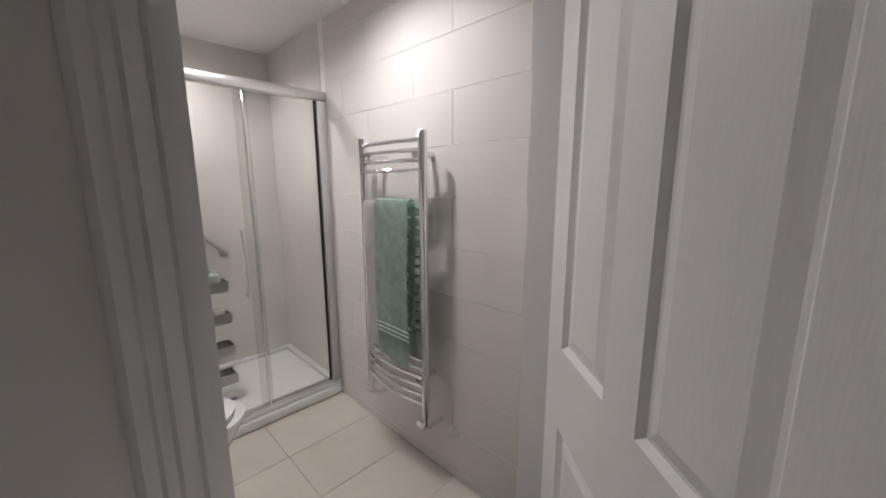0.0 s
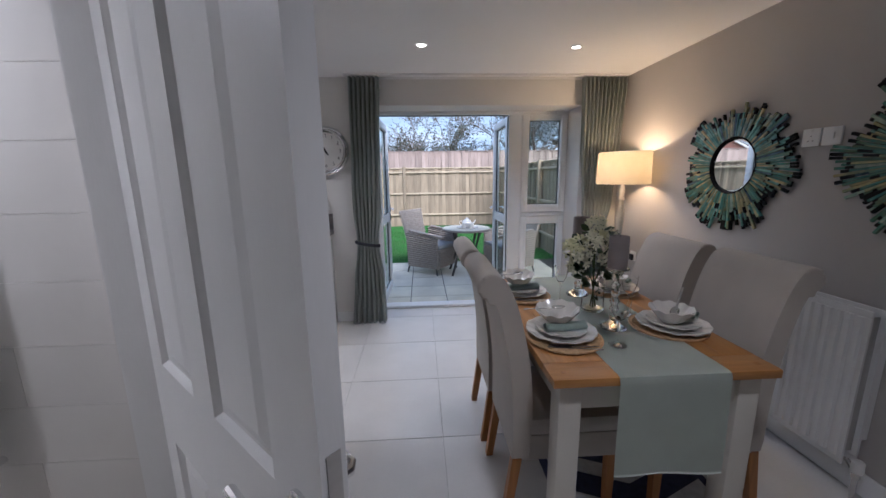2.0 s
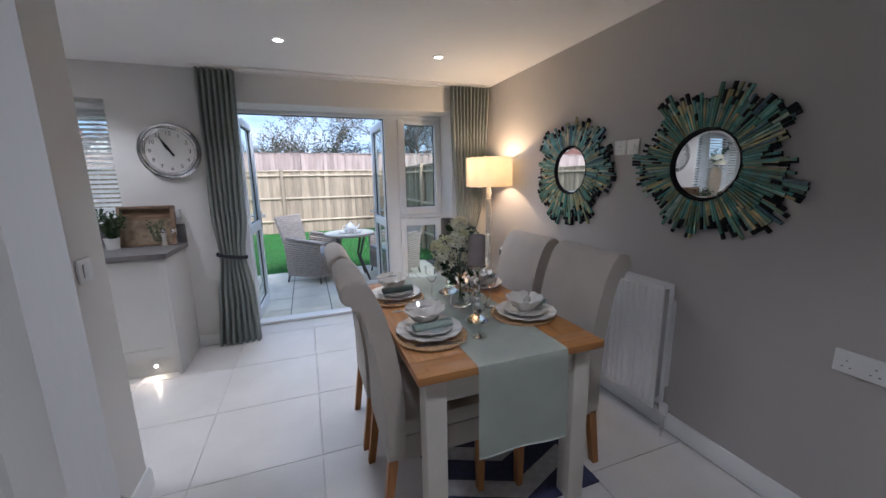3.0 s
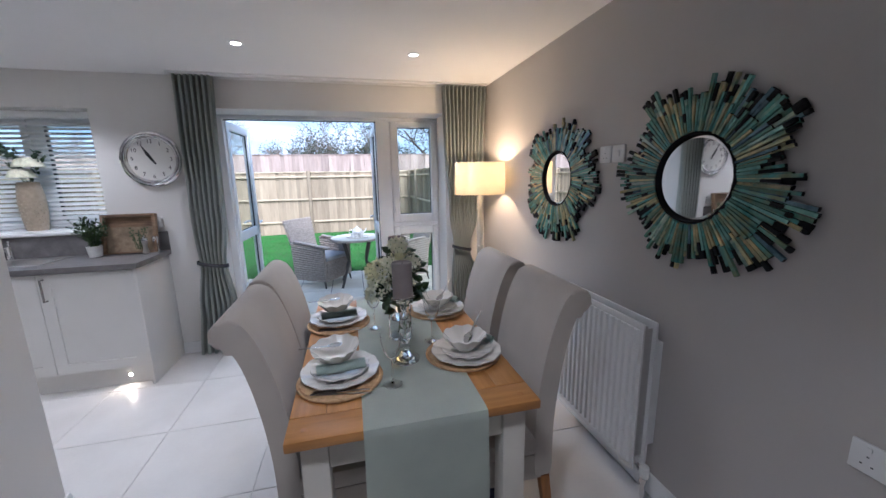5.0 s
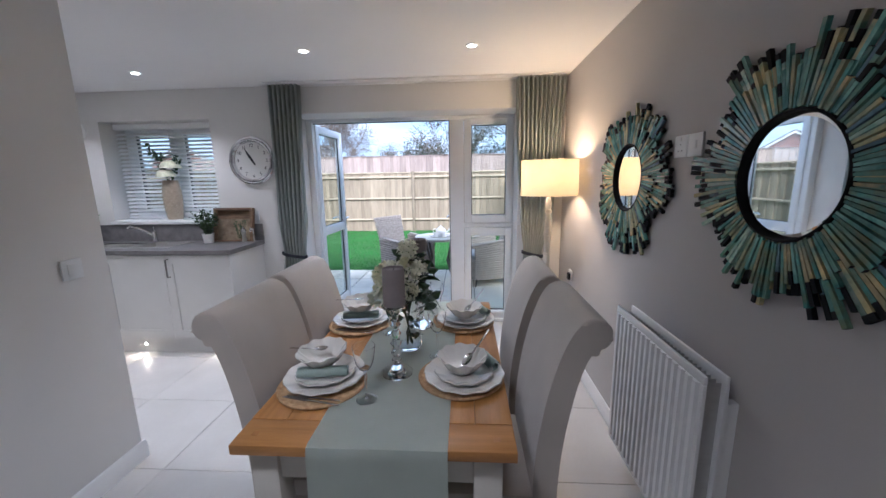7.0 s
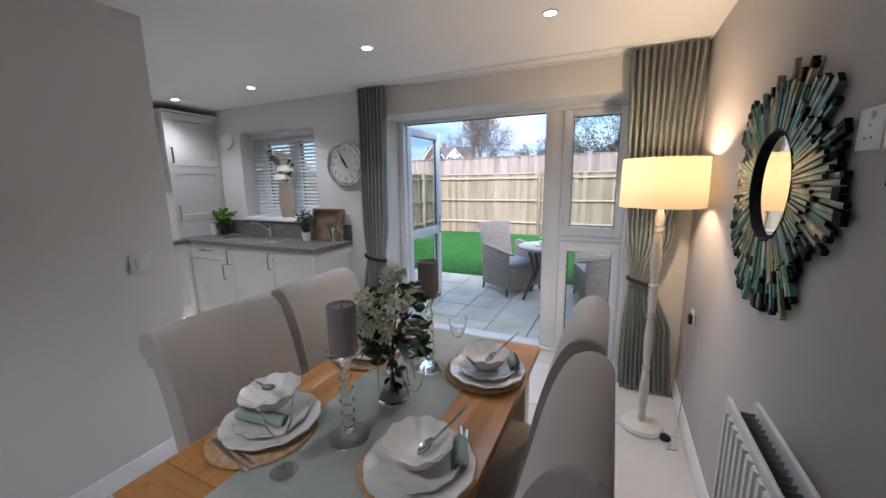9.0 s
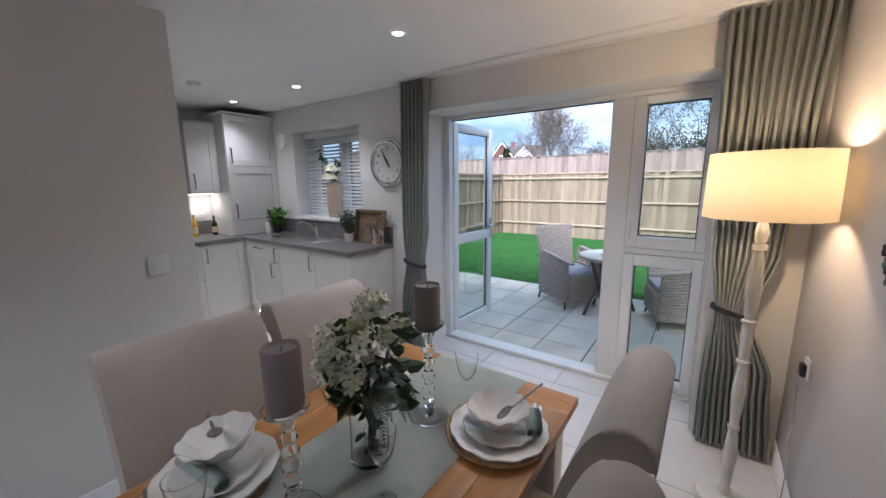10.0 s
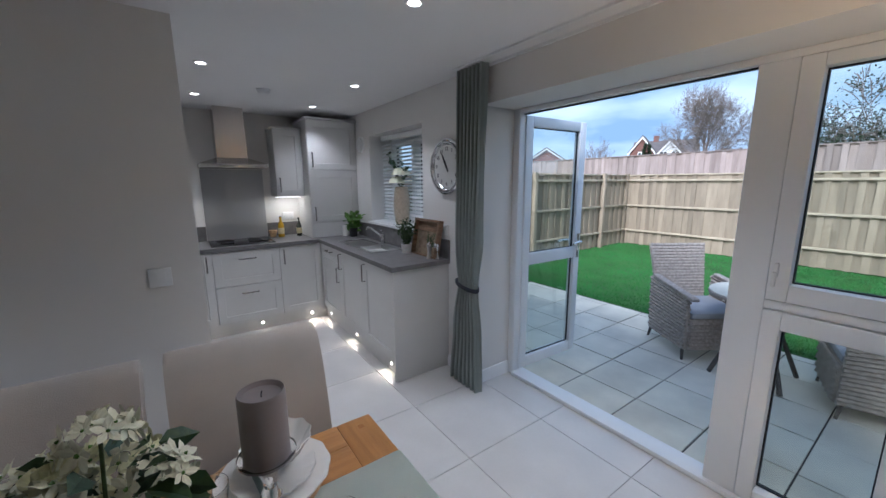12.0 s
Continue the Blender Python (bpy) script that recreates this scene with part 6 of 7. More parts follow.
part("wall_profile", boxes((SCR - 0.025, SCR + 0.025, BN - 0.058, BN - 0.001, 0.0855, 1.855), bev=0.005), M_ALU, sh)
part("seal", boxes((SCR - 0.004, SCR + 0.006, BN - 0.072, BN - 0.0585, 0.106, 1.854)), M_GASKET, sh)
for y0, y1, x in ((0.715, BN - 0.072, SCR - 0.012), (-0.19, 0.775, SCR + 0.010)):
    g = part("glass_panel", boxes((x - 0.003, x + 0.003, y0, y1, 0.107, 1.853)), M_SGLASS, sh, "clear safety glass", smooth=False)
    g.visible_shadow = False
part("door_stile", boxes((SCR + 0.004, SCR + 0.017, 0.747, 0.761, 0.106, 1.854), bev=0.003), M_CHROME, sh)
bm = bmesh.new()
tube(bm, [(SCR + 0.012, 0.682, 1.14), (SCR + 0.045, 0.682, 1.14), (SCR + 0.055, 0.682, 1.12), (SCR + 0.055, 0.682, 0.81), (SCR + 0.045, 0.682, 0.79), (SCR + 0.012, 0.682, 0.79)], 0.008, 10)
part("handle", bm, M_CHROME, sh, "chrome pull handle")
tr = thing("shower_tray", (-2.36, 0.5, 0), "white low shower tray", "shower tray")
part("floor", boxes((WEST + 0.001, SCR - 0.031, -0.199, BN - 0.0005, 0.0, 0.045)), M_TRAY, tr)
part("upstand", boxes((WEST + 0.001, WEST + 0.04, -0.199, BN - 0.0005, 0.045, 0.075), (WEST + 0.04, SCR - 0.031, BN - 0.04, BN - 0.0005, 0.045, 0.075), bev=0.008), M_TRAY, tr)
part("drain", lathe(bmesh.new(), [(0.058, 0.0452), (0.058, 0.050), (0.045, 0.054), (0.003, 0.055)], (-2.30, 0.66, 0), 28), M_CHROME, tr, "round chrome drain cover")
structure("shower_wall_panel", boxes((WEST + 0.0005, SCR - 0.031, BN - 0.0002, BN + 0.0092, 0.075, TOP)), M_PANEL, "pale shower wall panel")
gr = thing("grab_rail", (WEST, 0.7, 0.95), "brushed steel grab rail on the shower wall", "grab rail")
bm = bmesh.new()
tube(bm, [(WEST + 0.002, 0.80, 0.90), (WEST + 0.05, 0.80, 0.90), (WEST + 0.06, 0.785, 0.915), (WEST + 0.06, 0.42, 1.28), (WEST + 0.05, 0.405, 1.295), (WEST + 0.002, 0.405, 1.295)], 0.016, 12)
part("rail", bm, M_STEEL, gr)
for y, z in ((0.80, 0.90), (0.405, 1.295)):
    bm = lathe(bmesh.new(), [(0.036, 0.0), (0.036, 0.008), (0.02, 0.012)], (0, 0, 0), 24)
    bm.transform(pose(WEST + 0.001, y, z, 0, 90, 0))
    part("flange", bm, M_STEEL, gr)
cd = thing("shower_caddy", (-2.33, 0.56, 0.045), "four tier grey steel shower caddy with bottles", "shower caddy")
part("pole", boxes((-2.36, -2.33, 0.555, 0.575, 0.0455, 0.94), bev=0.004), M_STEEL, cd)
for z in (0.15, 0.34, 0.545, 0.745):
    part("tier", boxes((-2.38, -2.26, 0.576, 0.680, z, z + 0.006), (-2.38, -2.26, 0.674, 0.680, z, z + 0.06), (-2.266, -2.26, 0.576, 0.674, z, z + 0.06), (-2.38, -2.374, 0.576, 0.674, z, z + 0.06)), M_STEEL, cd)
single("soap_bar", boxes((-2.35, -2.29, 0.60, 0.66, 0.5515, 0.625), bev=0.012), M_CHINA, "white soap in the shower caddy", "soap")
single("shampoo_bottle", lathe(bmesh.new(), [(0.024, 0), (0.026, 0.005), (0.026, 0.09), (0.012, 0.105), (0.012, 0.12)], (-2.32, 0.62, 0.7515), 20), M_TOWEL, "jade green bottle in the shower caddy", "bottle")

tw = thing("towel_radiator", (-1.2, 1.14, 0.3), "tall chrome ladder towel radiator on the tiled wall", "towel radiator")
PX0, PX1, PYY = -1.405, -0.972, 1.105
for x in (PX0, PX1):
    part("post", lathe(bmesh.new(), [(0.017, 0), (0.019, 0.002), (0.019, 1.262), (0.017, 1.265)], (x, PYY, 0.325), 20), M_CHROME, tw)
bars = [1.555, 1.515, 1.475, 1.435] + [1.28 - 0.042 * k for k in range(14)] + [0.60, 0.556, 0.512, 0.468, 0.424, 0.38]
for z in bars:
    bm = bmesh.new()
    tube(bm, [(PX0 + 0.012, PYY - 0.005, z), (PX0 + 0.12, PYY - 0.024, z), (-1.19, PYY - 0.030, z), (PX1 - 0.12, PYY - 0.024, z), (PX1 - 0.012, PYY - 0.005, z)], 0.0095, 10)
    part("bar", bm, M_CHROME, tw)
for x in (PX0 + 0.05, PX1 - 0.05):
    for z in (1.50, 0.49):
        bm = lathe(bmesh.new(), [(0.014, 0), (0.014, 0.085), (0.018, 0.09), (0.018, 0.105)], (0, 0, 0), 16)
        bm.transform(pose(x, BN - 0.001, z, 90, 0, 0))
        part("bracket", bm, M_CHROME, tw)
for x in (PX0, PX1):
    bm = bmesh.new()
    tube(bm, [(x, PYY, 0.327), (x, PYY, 0.275), (x + (0.03 if x < -1.2 else 0.0), PYY + 0.02, 0.262), (x + (0.04 if x < -1.2 else 0), BN, 0.262)], 0.011, 10)
    tube(bm, [(x - 0.05, PYY, 0.268), (x, PYY, 0.268)], 0.016, 14)
    part("valve", bm, M_CHROME, tw)
bm = lathe(bmesh.new(), [(0.026, 0.0), (0.026, 0.008), (0.018, 0.011)], (0, 0, 0), 24)
bm.transform(pose(PX1 + 0.085, BN, 0.235, 90, 0, 0))
single("pipe_cover", bm, M_PLASTIC, "round white pipe cover on the tiled wall", "pipe cover")


def towel(name, x0, x1, z_top, z_front, z_back, mt, label, y_bar, bands, seed):
    t = thing(name, ((x0 + x1) / 2, y_bar, z_front), label, "towel", "towels on the rail")
    prof = [(y_bar - 0.024, z) for z in [z_front + (z_top - z_front) * k / 16 for k in range(17)]] + [(y_bar - 0.018, z_top + 0.014), (y_bar, z_top + 0.020), (y_bar + 0.016, z_top + 0.012)] + [(y_bar + 0.020, z_top - (z_top - z_back) * k / 10) for k in range(11)]
    bm = bmesh.new()
    grid = []
    for y, z in prof:
        grid.append([bm.verts.new((x0 + (x1 - x0) * i / 14 + 0.010 * math.sin(z * 7 + seed) * (z_top - z), y - 0.008 * (0.5 + 0.5 * math.sin(i * 0.9 + z * 5 + seed)) * min(1, max(0, (z_top - z) * 3)), z - 0.012 * math.sin(i * 0.5 + seed) * (z <= z_front + 0.001))) for i in range(15)])
    for a, q in zip(grid, grid[1:]):
        for i in range(14):
            bm.faces.new((a[i], a[i + 1], q[i + 1], q[i]))
    bmesh.ops.solidify(bm, geom=bm.faces[:], thickness=0.007)
    part("cloth", bm, mt, t)
    for z in bands:
        part("woven_band", boxes((x0 + 0.012, x1 + 0.004, y_bar - 0.0385, y_bar - 0.0335, z, z + 0.006), bev=0.001), mt, t, "raised woven band")


towel("bath_towel", -1.325, -1.19, 1.285, 0.60, 0.70, M_WTOWEL, "white terry towel folded over the towel radiator", PYY - 0.037, (), 1)
towel("bath_towel", -1.232, -1.0, 1.296, 0.575, 0.62, M_TOWEL, "jade green terry towel folded over the towel radiator", PYY - 0.040, (0.70, 0.72, 0.74), 4)

wc = thing("toilet", (-1.63, 0.2, 0), "white ceramic toilet with closed lid", "toilet")
def oval(z, w, l, cy, n=36):
    return [(-1.535 + w * math.cos(2 * math.pi * i / n), cy + l * math.sin(2 * math.pi * i / n), z) for i in range(n)]
def stack(rings):
    bm = bmesh.new()
    rs = [[bm.verts.new(p) for p in r] for r in rings]
    for a, q in zip(rs, rs[1:]):
        for i in range(len(a)):
            bm.faces.new((a[i], a[(i + 1) % len(a)], q[(i + 1) % len(a)], q[i]))
    bm.faces.new(rs[0][::-1]), bm.faces.new(rs[-1])
    return bm
part("bowl", stack([oval(0.0, 0.11, 0.22, 0.15), oval(0.12, 0.10, 0.21, 0.16), oval(0.28, 0.14, 0.25, 0.20), oval(0.38, 0.178, 0.29, 0.22), oval(0.40, 0.18, 0.292, 0.22)]), M_CERAMIC, wc)
part("seat", stack([oval(0.4005, 0.176, 0.268, 0.20), oval(0.418, 0.18, 0.272, 0.20), oval(0.4185, 0.178, 0.27, 0.20)]), M_CERAMIC, wc)
part("lid", stack([oval(0.4195, 0.178, 0.272, 0.20), oval(0.432, 0.18, 0.274, 0.20), oval(0.438, 0.165, 0.26, 0.20)]), M_CERAMIC, wc)
part("cistern", boxes((-1.83, -1.45, -0.198, -0.06, 0.40, 0.78), bev=0.02), M_CERAMIC, wc)

# ---- garden ----
GZ = -0.06
structure("ground", boxes((-400, 400, OUT, 600, -0.6, -0.16)), M_FIELD, "rough grass reaching the horizon")
structure("patio_bed", boxes((-4.0, 3.4, OUT, 6.40, -0.16, GZ - 0.008)), M_JOINT, "dark bed of the patio slabs")
structure("lawn_soil", boxes((-4.0, 3.4, 6.40, 11.6, -0.16, GZ - 0.005)), M_TURF, "dense lawn soil and thatch")
rng = random.Random(9)
vs, fs = [], []
for _ in range(42000):
    t = rng.random() ** 1.5
    x, y = rng.uniform(-3.15, 2.85), 6.415 + (11.25 - 6.415) * t
    h, a, w = rng.uniform(0.016, 0.034), rng.uniform(0, 6.28), 0.004 + 0.004 * t
    lx, ly = rng.uniform(-0.02, 0.02), rng.uniform(-0.004, 0.02)
    k = len(vs)
    vs += [(x - w * math.cos(a), y - w * math.sin(a), GZ - 0.006), (x + w * math.cos(a), y + w * math.sin(a), GZ - 0.006), (x + lx, y + ly, GZ + h)]
    fs.append((k, k + 1, k + 2))
tagged(new("lawn_grass", from_lists("lawn_grass", vs, fs, M_BLADE)), "short bright green lawn grass", "grass", kind="stuff")

FX0, FX1, FY = -3.15, 2.85, 11.30


def fence_run(name, x0, y0, x1, y1, h, z0, mt, label, posts=(), inward=(0, -1)):
    t = thing(name, ((x0 + x1) / 2, (y0 + y1) / 2, z0), label, "fence")
    L = math.hypot(x1 - x0, y1 - y0)
    ux, uy = (x1 - x0) / L, (y1 - y0) / L
    ang = math.degrees(math.atan2(uy, ux))
    rng = random.Random(len(label) + int(L * 10))
    pitch = 0.105
    n = int(L / pitch)
    bm = boxes((-0.025, 0.130, -0.007, 0.005, 0, h), bev=0.0)
    for v in bm.verts:
        if v.co.x > 0.06:
            v.co.y += 0.006
    me = finish("board", bm, mt, smooth=False)
    fronts = [finish("board", boxes((0, w_, -0.012, 0.006, 0, h), bev=0.002), mt, smooth=False) for w_ in (0.094, 0.102)]
    nx, ny = -inward[0], -inward[1]
    c = Vector(t.location)
    for i in range(n):
        s = i * L / n
        back = i % 2
        o = new("board", me if back else rng.choice(fronts))
        o.parent = t
        o.matrix_basis = Matrix.Translation(Vector((x0 + ux * s + nx * 0.017 * back, y0 + uy * s + ny * 0.017 * back, z0 + rng.uniform(-0.008, 0.008))) - c) @ pose(0, 0, 0, rng.uniform(-0.4, 0.4), rng.uniform(-0.3, 0.3), ang)
    if posts:
        for z, e in ((0.33, 0.045), (0.96, 0.045), (1.585, 0.045)):
            bm = boxes((0, L, -0.02, 0.02, z0 + z, z0 + z + e), bev=0.004)
            bm.transform(Matrix.Translation((x0 + inward[0] * 0.03, y0 + inward[1] * 0.03, 0)) @ pose(0, 0, 0, 0, 0, ang))
            part("rail", bm, M_RAIL, t, "paler fence rail")
        bm = boxes((0, L, -0.03, 0.03, z0 + h, z0 + h + 0.03), bev=0.005)
        bm.transform(Matrix.Translation((x0, y0, 0)) @ pose(0, 0, 0, 0, 0, ang))
        part("capping", bm, M_RAIL, t, "paler fence capping")
        for s in posts:
            part("post", boxes((x0 + ux * s + inward[0] * 0.05 - 0.045, x0 + ux * s + inward[0] * 0.05 + 0.045, y0 + uy * s + inward[1] * 0.05 - 0.045, y0 + uy * s + inward[1] * 0.05 + 0.045, z0 - 0.1, z0 + h + 0.05), bev=0.006), M_FENCE, t)
    else:
        bm = boxes((0, L, -0.025, 0.04, z0 + h - 0.002, z0 + h + 0.022), bev=0.005)
        bm.transform(Matrix.Translation((x0, y0, 0)) @ pose(0, 0, 0, 0, 0, ang))
        part("capping", bm, M_OLDFENCE, t, "weathered fence capping")
    return t


fence_run("garden_fence", FX0, FY, FX1, FY, 1.72, GZ + 0.01, M_FENCE, "pale pine close board fence across the garden end", (0.0, 3.09, 5.95))
fence_run("garden_fence", FX0, 4.6, FX0, FY, 1.72, GZ + 0.01, M_FENCE, "pale pine close board fence on the far side of the lawn", (0.6, 3.1, 5.55), inward=(1, 0))
fence_run("garden_fence", FX1, 4.2, FX1, FY, 1.72, GZ + 0.01, M_FENCE, "pale pine close board fence beside the patio", (0.5, 3.2, 5.9), inward=(-1, 0))
fence_run("boundary_fence", -7.5, 12.0, 7.0, 12.0, 2.30, -0.1, M_OLDFENCE, "taller weathered pinkish brown fence behind the garden")


def wicker_chair():
    t = thing("garden_chair", (0, 0, 0), "grey brown wicker garden armchair with grey cushion", "garden chair", "wicker garden chairs")
    n = [0]

    def weave(a, b_, c_, d_, rows, name):
        """A woven panel between two rails a-b (bottom) and d-c (top): strands that bow in and out of uprights."""
        a, b_, c_, d_ = map(Vector, (a, b_, c_, d_))
        nrm = (b_ - a).cross(d_ - a).normalized()
        bm = bmesh.new()
        q = [bm.verts.new(p + nrm * k) for p in (a, b_, c_, d_) for k in (-0.012, 0.012)]
        for f in ((0, 2, 4, 6), (1, 3, 5, 7), (0, 1, 3, 2), (2, 3, 5, 4), (4, 5, 7, 6), (6, 7, 1, 0)):
            bm.faces.new([q[i] for i in f])
        core = part(name, bm, M_WICKER, t, smooth=False)
        bm = bmesh.new()
        cols = 12
        for j in range(rows):
            v = (j + 0.5) / rows
            l, r = a.lerp(d_, v), b_.lerp(c_, v)
            pts = [l.lerp(r, i / cols) + nrm * 0.006 * (1 if (i + j) % 2 else -1) for i in range(cols + 1)]
            for sgn in (1, -1):
                tube(bm, [p + nrm * 0.012 * sgn for p in pts], (d_ - a).length / rows * 0.42, 4)
        part("weave", bm, M_WICKER, core)

    weave((0.02, -0.30, 0.10), (0.56, -0.29, 0.10), (0.56, -0.30, 0.58), (0.0, -0.31, 0.65), 16, "side_panel")
    weave((0.02, 0.30, 0.10), (0.56, 0.29, 0.10), (0.56, 0.30, 0.58), (0.0, 0.31, 0.65), 16, "side_panel")
    weave((0.56, -0.27, 0.10), (0.56, 0.27, 0.10), (0.57, 0.27, 0.37), (0.57, -0.27, 0.37), 8, "front_panel")
    weave((0.02, -0.23, 0.30), (0.02, 0.23, 0.30), (-0.15, 0.285, 0.96), (-0.15, -0.285, 0.96), 22, "backrest")
    part("seat", boxes((0.0, 0.57, -0.28, 0.28, 0.34, 0.385), bev=0.01), M_WICKER, t)
    part("cushion", boxes((0.03, 0.57, -0.26, 0.26, 0.386, 0.445), bev=0.02), M_CUSHION, t, "grey seat cushion")
    for s in (-1, 1):
        bm = boxes((-0.03, 0.585, s * 0.305 - 0.034, s * 0.305 + 0.034, 0.628, 0.658), bev=0.012)
        bm.transform(Matrix.Translation((0, 0, 0.025)) @ pose(0, 0, 0, 0, 7, 0))
        part("armrest", bm, M_WICKER, t)
        for x in (0.03, 0.53):
            bm = bmesh.new()
            tube(bm, [(x, s * 0.29, 0.12), (x + (0.02 if x > 0.3 else -0.03), s * 0.30, 0.0)], 0.016, 8, 0.011)
            part("leg", bm, M_GMETAL, t, "dark metal leg")
    return t


wc_ = wicker_chair()
wc_.matrix_basis = pose(0.36, 5.99, GZ, 0, 0, -35)
copy_thing(wc_, pose(2.06, 5.80, GZ, 0, 0, 198))
gt = thing("garden_table", (1.10, 5.62, GZ), "round garden table with glass top and dark legs", "garden table")
part("rim", lathe(bmesh.new(), [(0.34, 0.665), (0.365, 0.668), (0.368, 0.69), (0.355, 0.70), (0.34, 0.698)], (1.10, 5.62, GZ), 44), M_WICKER, gt)
part("tabletop", lathe(bmesh.new(), [(0.36, 0.695), (0.362, 0.703), (0.002, 0.704)], (1.10, 5.62, GZ), 44), M_SLAB, gt, "pale tabletop")
for k in range(4):
    a = math.pi / 4 + k * math.pi / 2
    bm = bmesh.new()
    tube(bm, [(1.10 + 0.27 * math.cos(a), 5.62 + 0.27 * math.sin(a), GZ + 0.67), (1.10 + 0.17 * math.cos(a), 5.62 + 0.17 * math.sin(a), GZ + 0.36), (1.10 + 0.33 * math.cos(a), 5.62 + 0.33 * math.sin(a), GZ + 0.0)], 0.018, 8)
    part("leg", bm, M_GMETAL, gt)
TT = GZ + 0.7045
tray_ = single("tea_tray", lathe(bmesh.new(), [(0.15, 0), (0.165, 0.012), (0.162, 0.014), (0.148, 0.004), (0.002, 0.004)], (1.12, 5.60, TT), 32), M_CHINA, "white tray on the garden table", "tray")


def cup():
    t = thing("tea_cup", (0, 0, 0), "white tea cup on the garden table", "cup", "tea cups")
    part("cup", lathe(bmesh.new(), [(0.022, 0), (0.034, 0.02), (0.040, 0.06), (0.037, 0.06), (0.030, 0.02), (0.002, 0.008)], (0, 0, 0), 20), M_CHINA, t)
    bm = bmesh.new()
    tube(bm, [(0.036, 0, 0.05), (0.058, 0, 0.045), (0.056, 0, 0.02), (0.034, 0, 0.015)], 0.004, 6)
    part("handle", bm, M_CHINA, t)
    return t


cu = cup()
cu.matrix_basis = pose(1.06, 5.53, TT + 0.0045, 0, 0, 30)
copy_thing(cu, pose(1.17, 5.52, TT + 0.0045, 0, 0, 100))
tpot = thing("teapot", (1.12, 5.66, TT), "white teapot on the garden table", "teapot")
part("pot", lathe(bmesh.new(), [(0.045, 0), (0.072, 0.03), (0.078, 0.07), (0.060, 0.105), (0.035, 0.115)], (1.12, 5.66, TT + 0.0045), 28), M_CHINA, tpot)
part("lid", lathe(bmesh.new(), [(0.038, 0.115), (0.030, 0.128), (0.008, 0.135), (0.012, 0.148), (0.001, 0.152)], (1.12, 5.66, TT + 0.0045), 24), M_CHINA, tpot)
bm = bmesh.new()
tube(bm, [(1.19, 5.66, TT + 0.05), (1.235, 5.66, TT + 0.075), (1.255, 5.66, TT + 0.115)], 0.015, 10, 0.008)
part("spout", bm, M_CHINA, tpot)
bm = bmesh.new()
tube(bm, [(1.05, 5.66, TT + 0.10), (1.01, 5.66, TT + 0.095), (1.005, 5.66, TT + 0.055), (1.048, 5.66, TT + 0.035)], 0.006, 8)
part("handle", bm, M_CHINA, tpot)

# ---- distance ----
def branch(bm_v, bm_f, rng, p, d, length, r, depth, twigs, droop, least):
    """A tapered limb of three bends that splits on; fine ends go to the list of twigs."""
    n = 5 if depth > 2 else 3
    target = (bm_v, bm_f) if depth > 2 else twigs
    pts, rad = [p], [r]
    for i in range(3):
        d = (d + Vector((rng.gauss(0, 0.16), rng.gauss(0, 0.16), rng.gauss(0.03 - droop, 0.1)))).normalized()
        pts.append(pts[-1] + d * length / 3)
        rad.append(max(least, r * (1 - 0.17 * (i + 1))))
    vs, fs = target
    base = len(vs)
    for q, k in zip(pts, rad):
        s = d.cross(Vector((0.31, 0.2, 0.9))).normalized()
        u = s.cross(d)
        for j in range(n):
            a = 2 * math.pi * j / n
            vs.append(tuple(q + (s * math.cos(a) + u * math.sin(a)) * k))
    for i in range(3):
        for j in range(n):
            fs.append((base + i * n + j, base + i * n + (j + 1) % n, base + (i + 1) * n + (j + 1) % n, base + (i + 1) * n + j))
    if depth == 0:
        return
    for k in range(rng.choice((3, 3, 4)) if depth < 5 else 4):
        at = rng.choice((1, 2, 3, 3))
        side = Vector((rng.gauss(0, 1), rng.gauss(0, 1), rng.gauss(0.15, 0.6))).normalized()
        nd = (d * 0.75 + side * 0.72).normalized()
        branch(bm_v, bm_f, rng, pts[at], nd, length * rng.uniform(0.62, 0.82), rad[at] * 0.62, depth - 1, twigs, droop, least)


def bare_tree(name, x, y, height, seed, label, depth=5, least=0.012):
    t = thing(name, (x, y, -0.2), label, "tree")
    rng = random.Random(seed)
    wood, twigs = ([], []), ([], [])
    branch(wood[0], wood[1], rng, Vector((0, 0, 0)), Vector((0, 0, 1)), height * 0.30, height * 0.028, depth, twigs, 0.0, least)
    for nm, (vs, fs), mt in (("trunk", wood, M_BARK), ("crown", twigs, M_TWIG)):
        o = new(nm, from_lists(nm, vs, fs, mt))
        o.parent = t
    return t, twigs


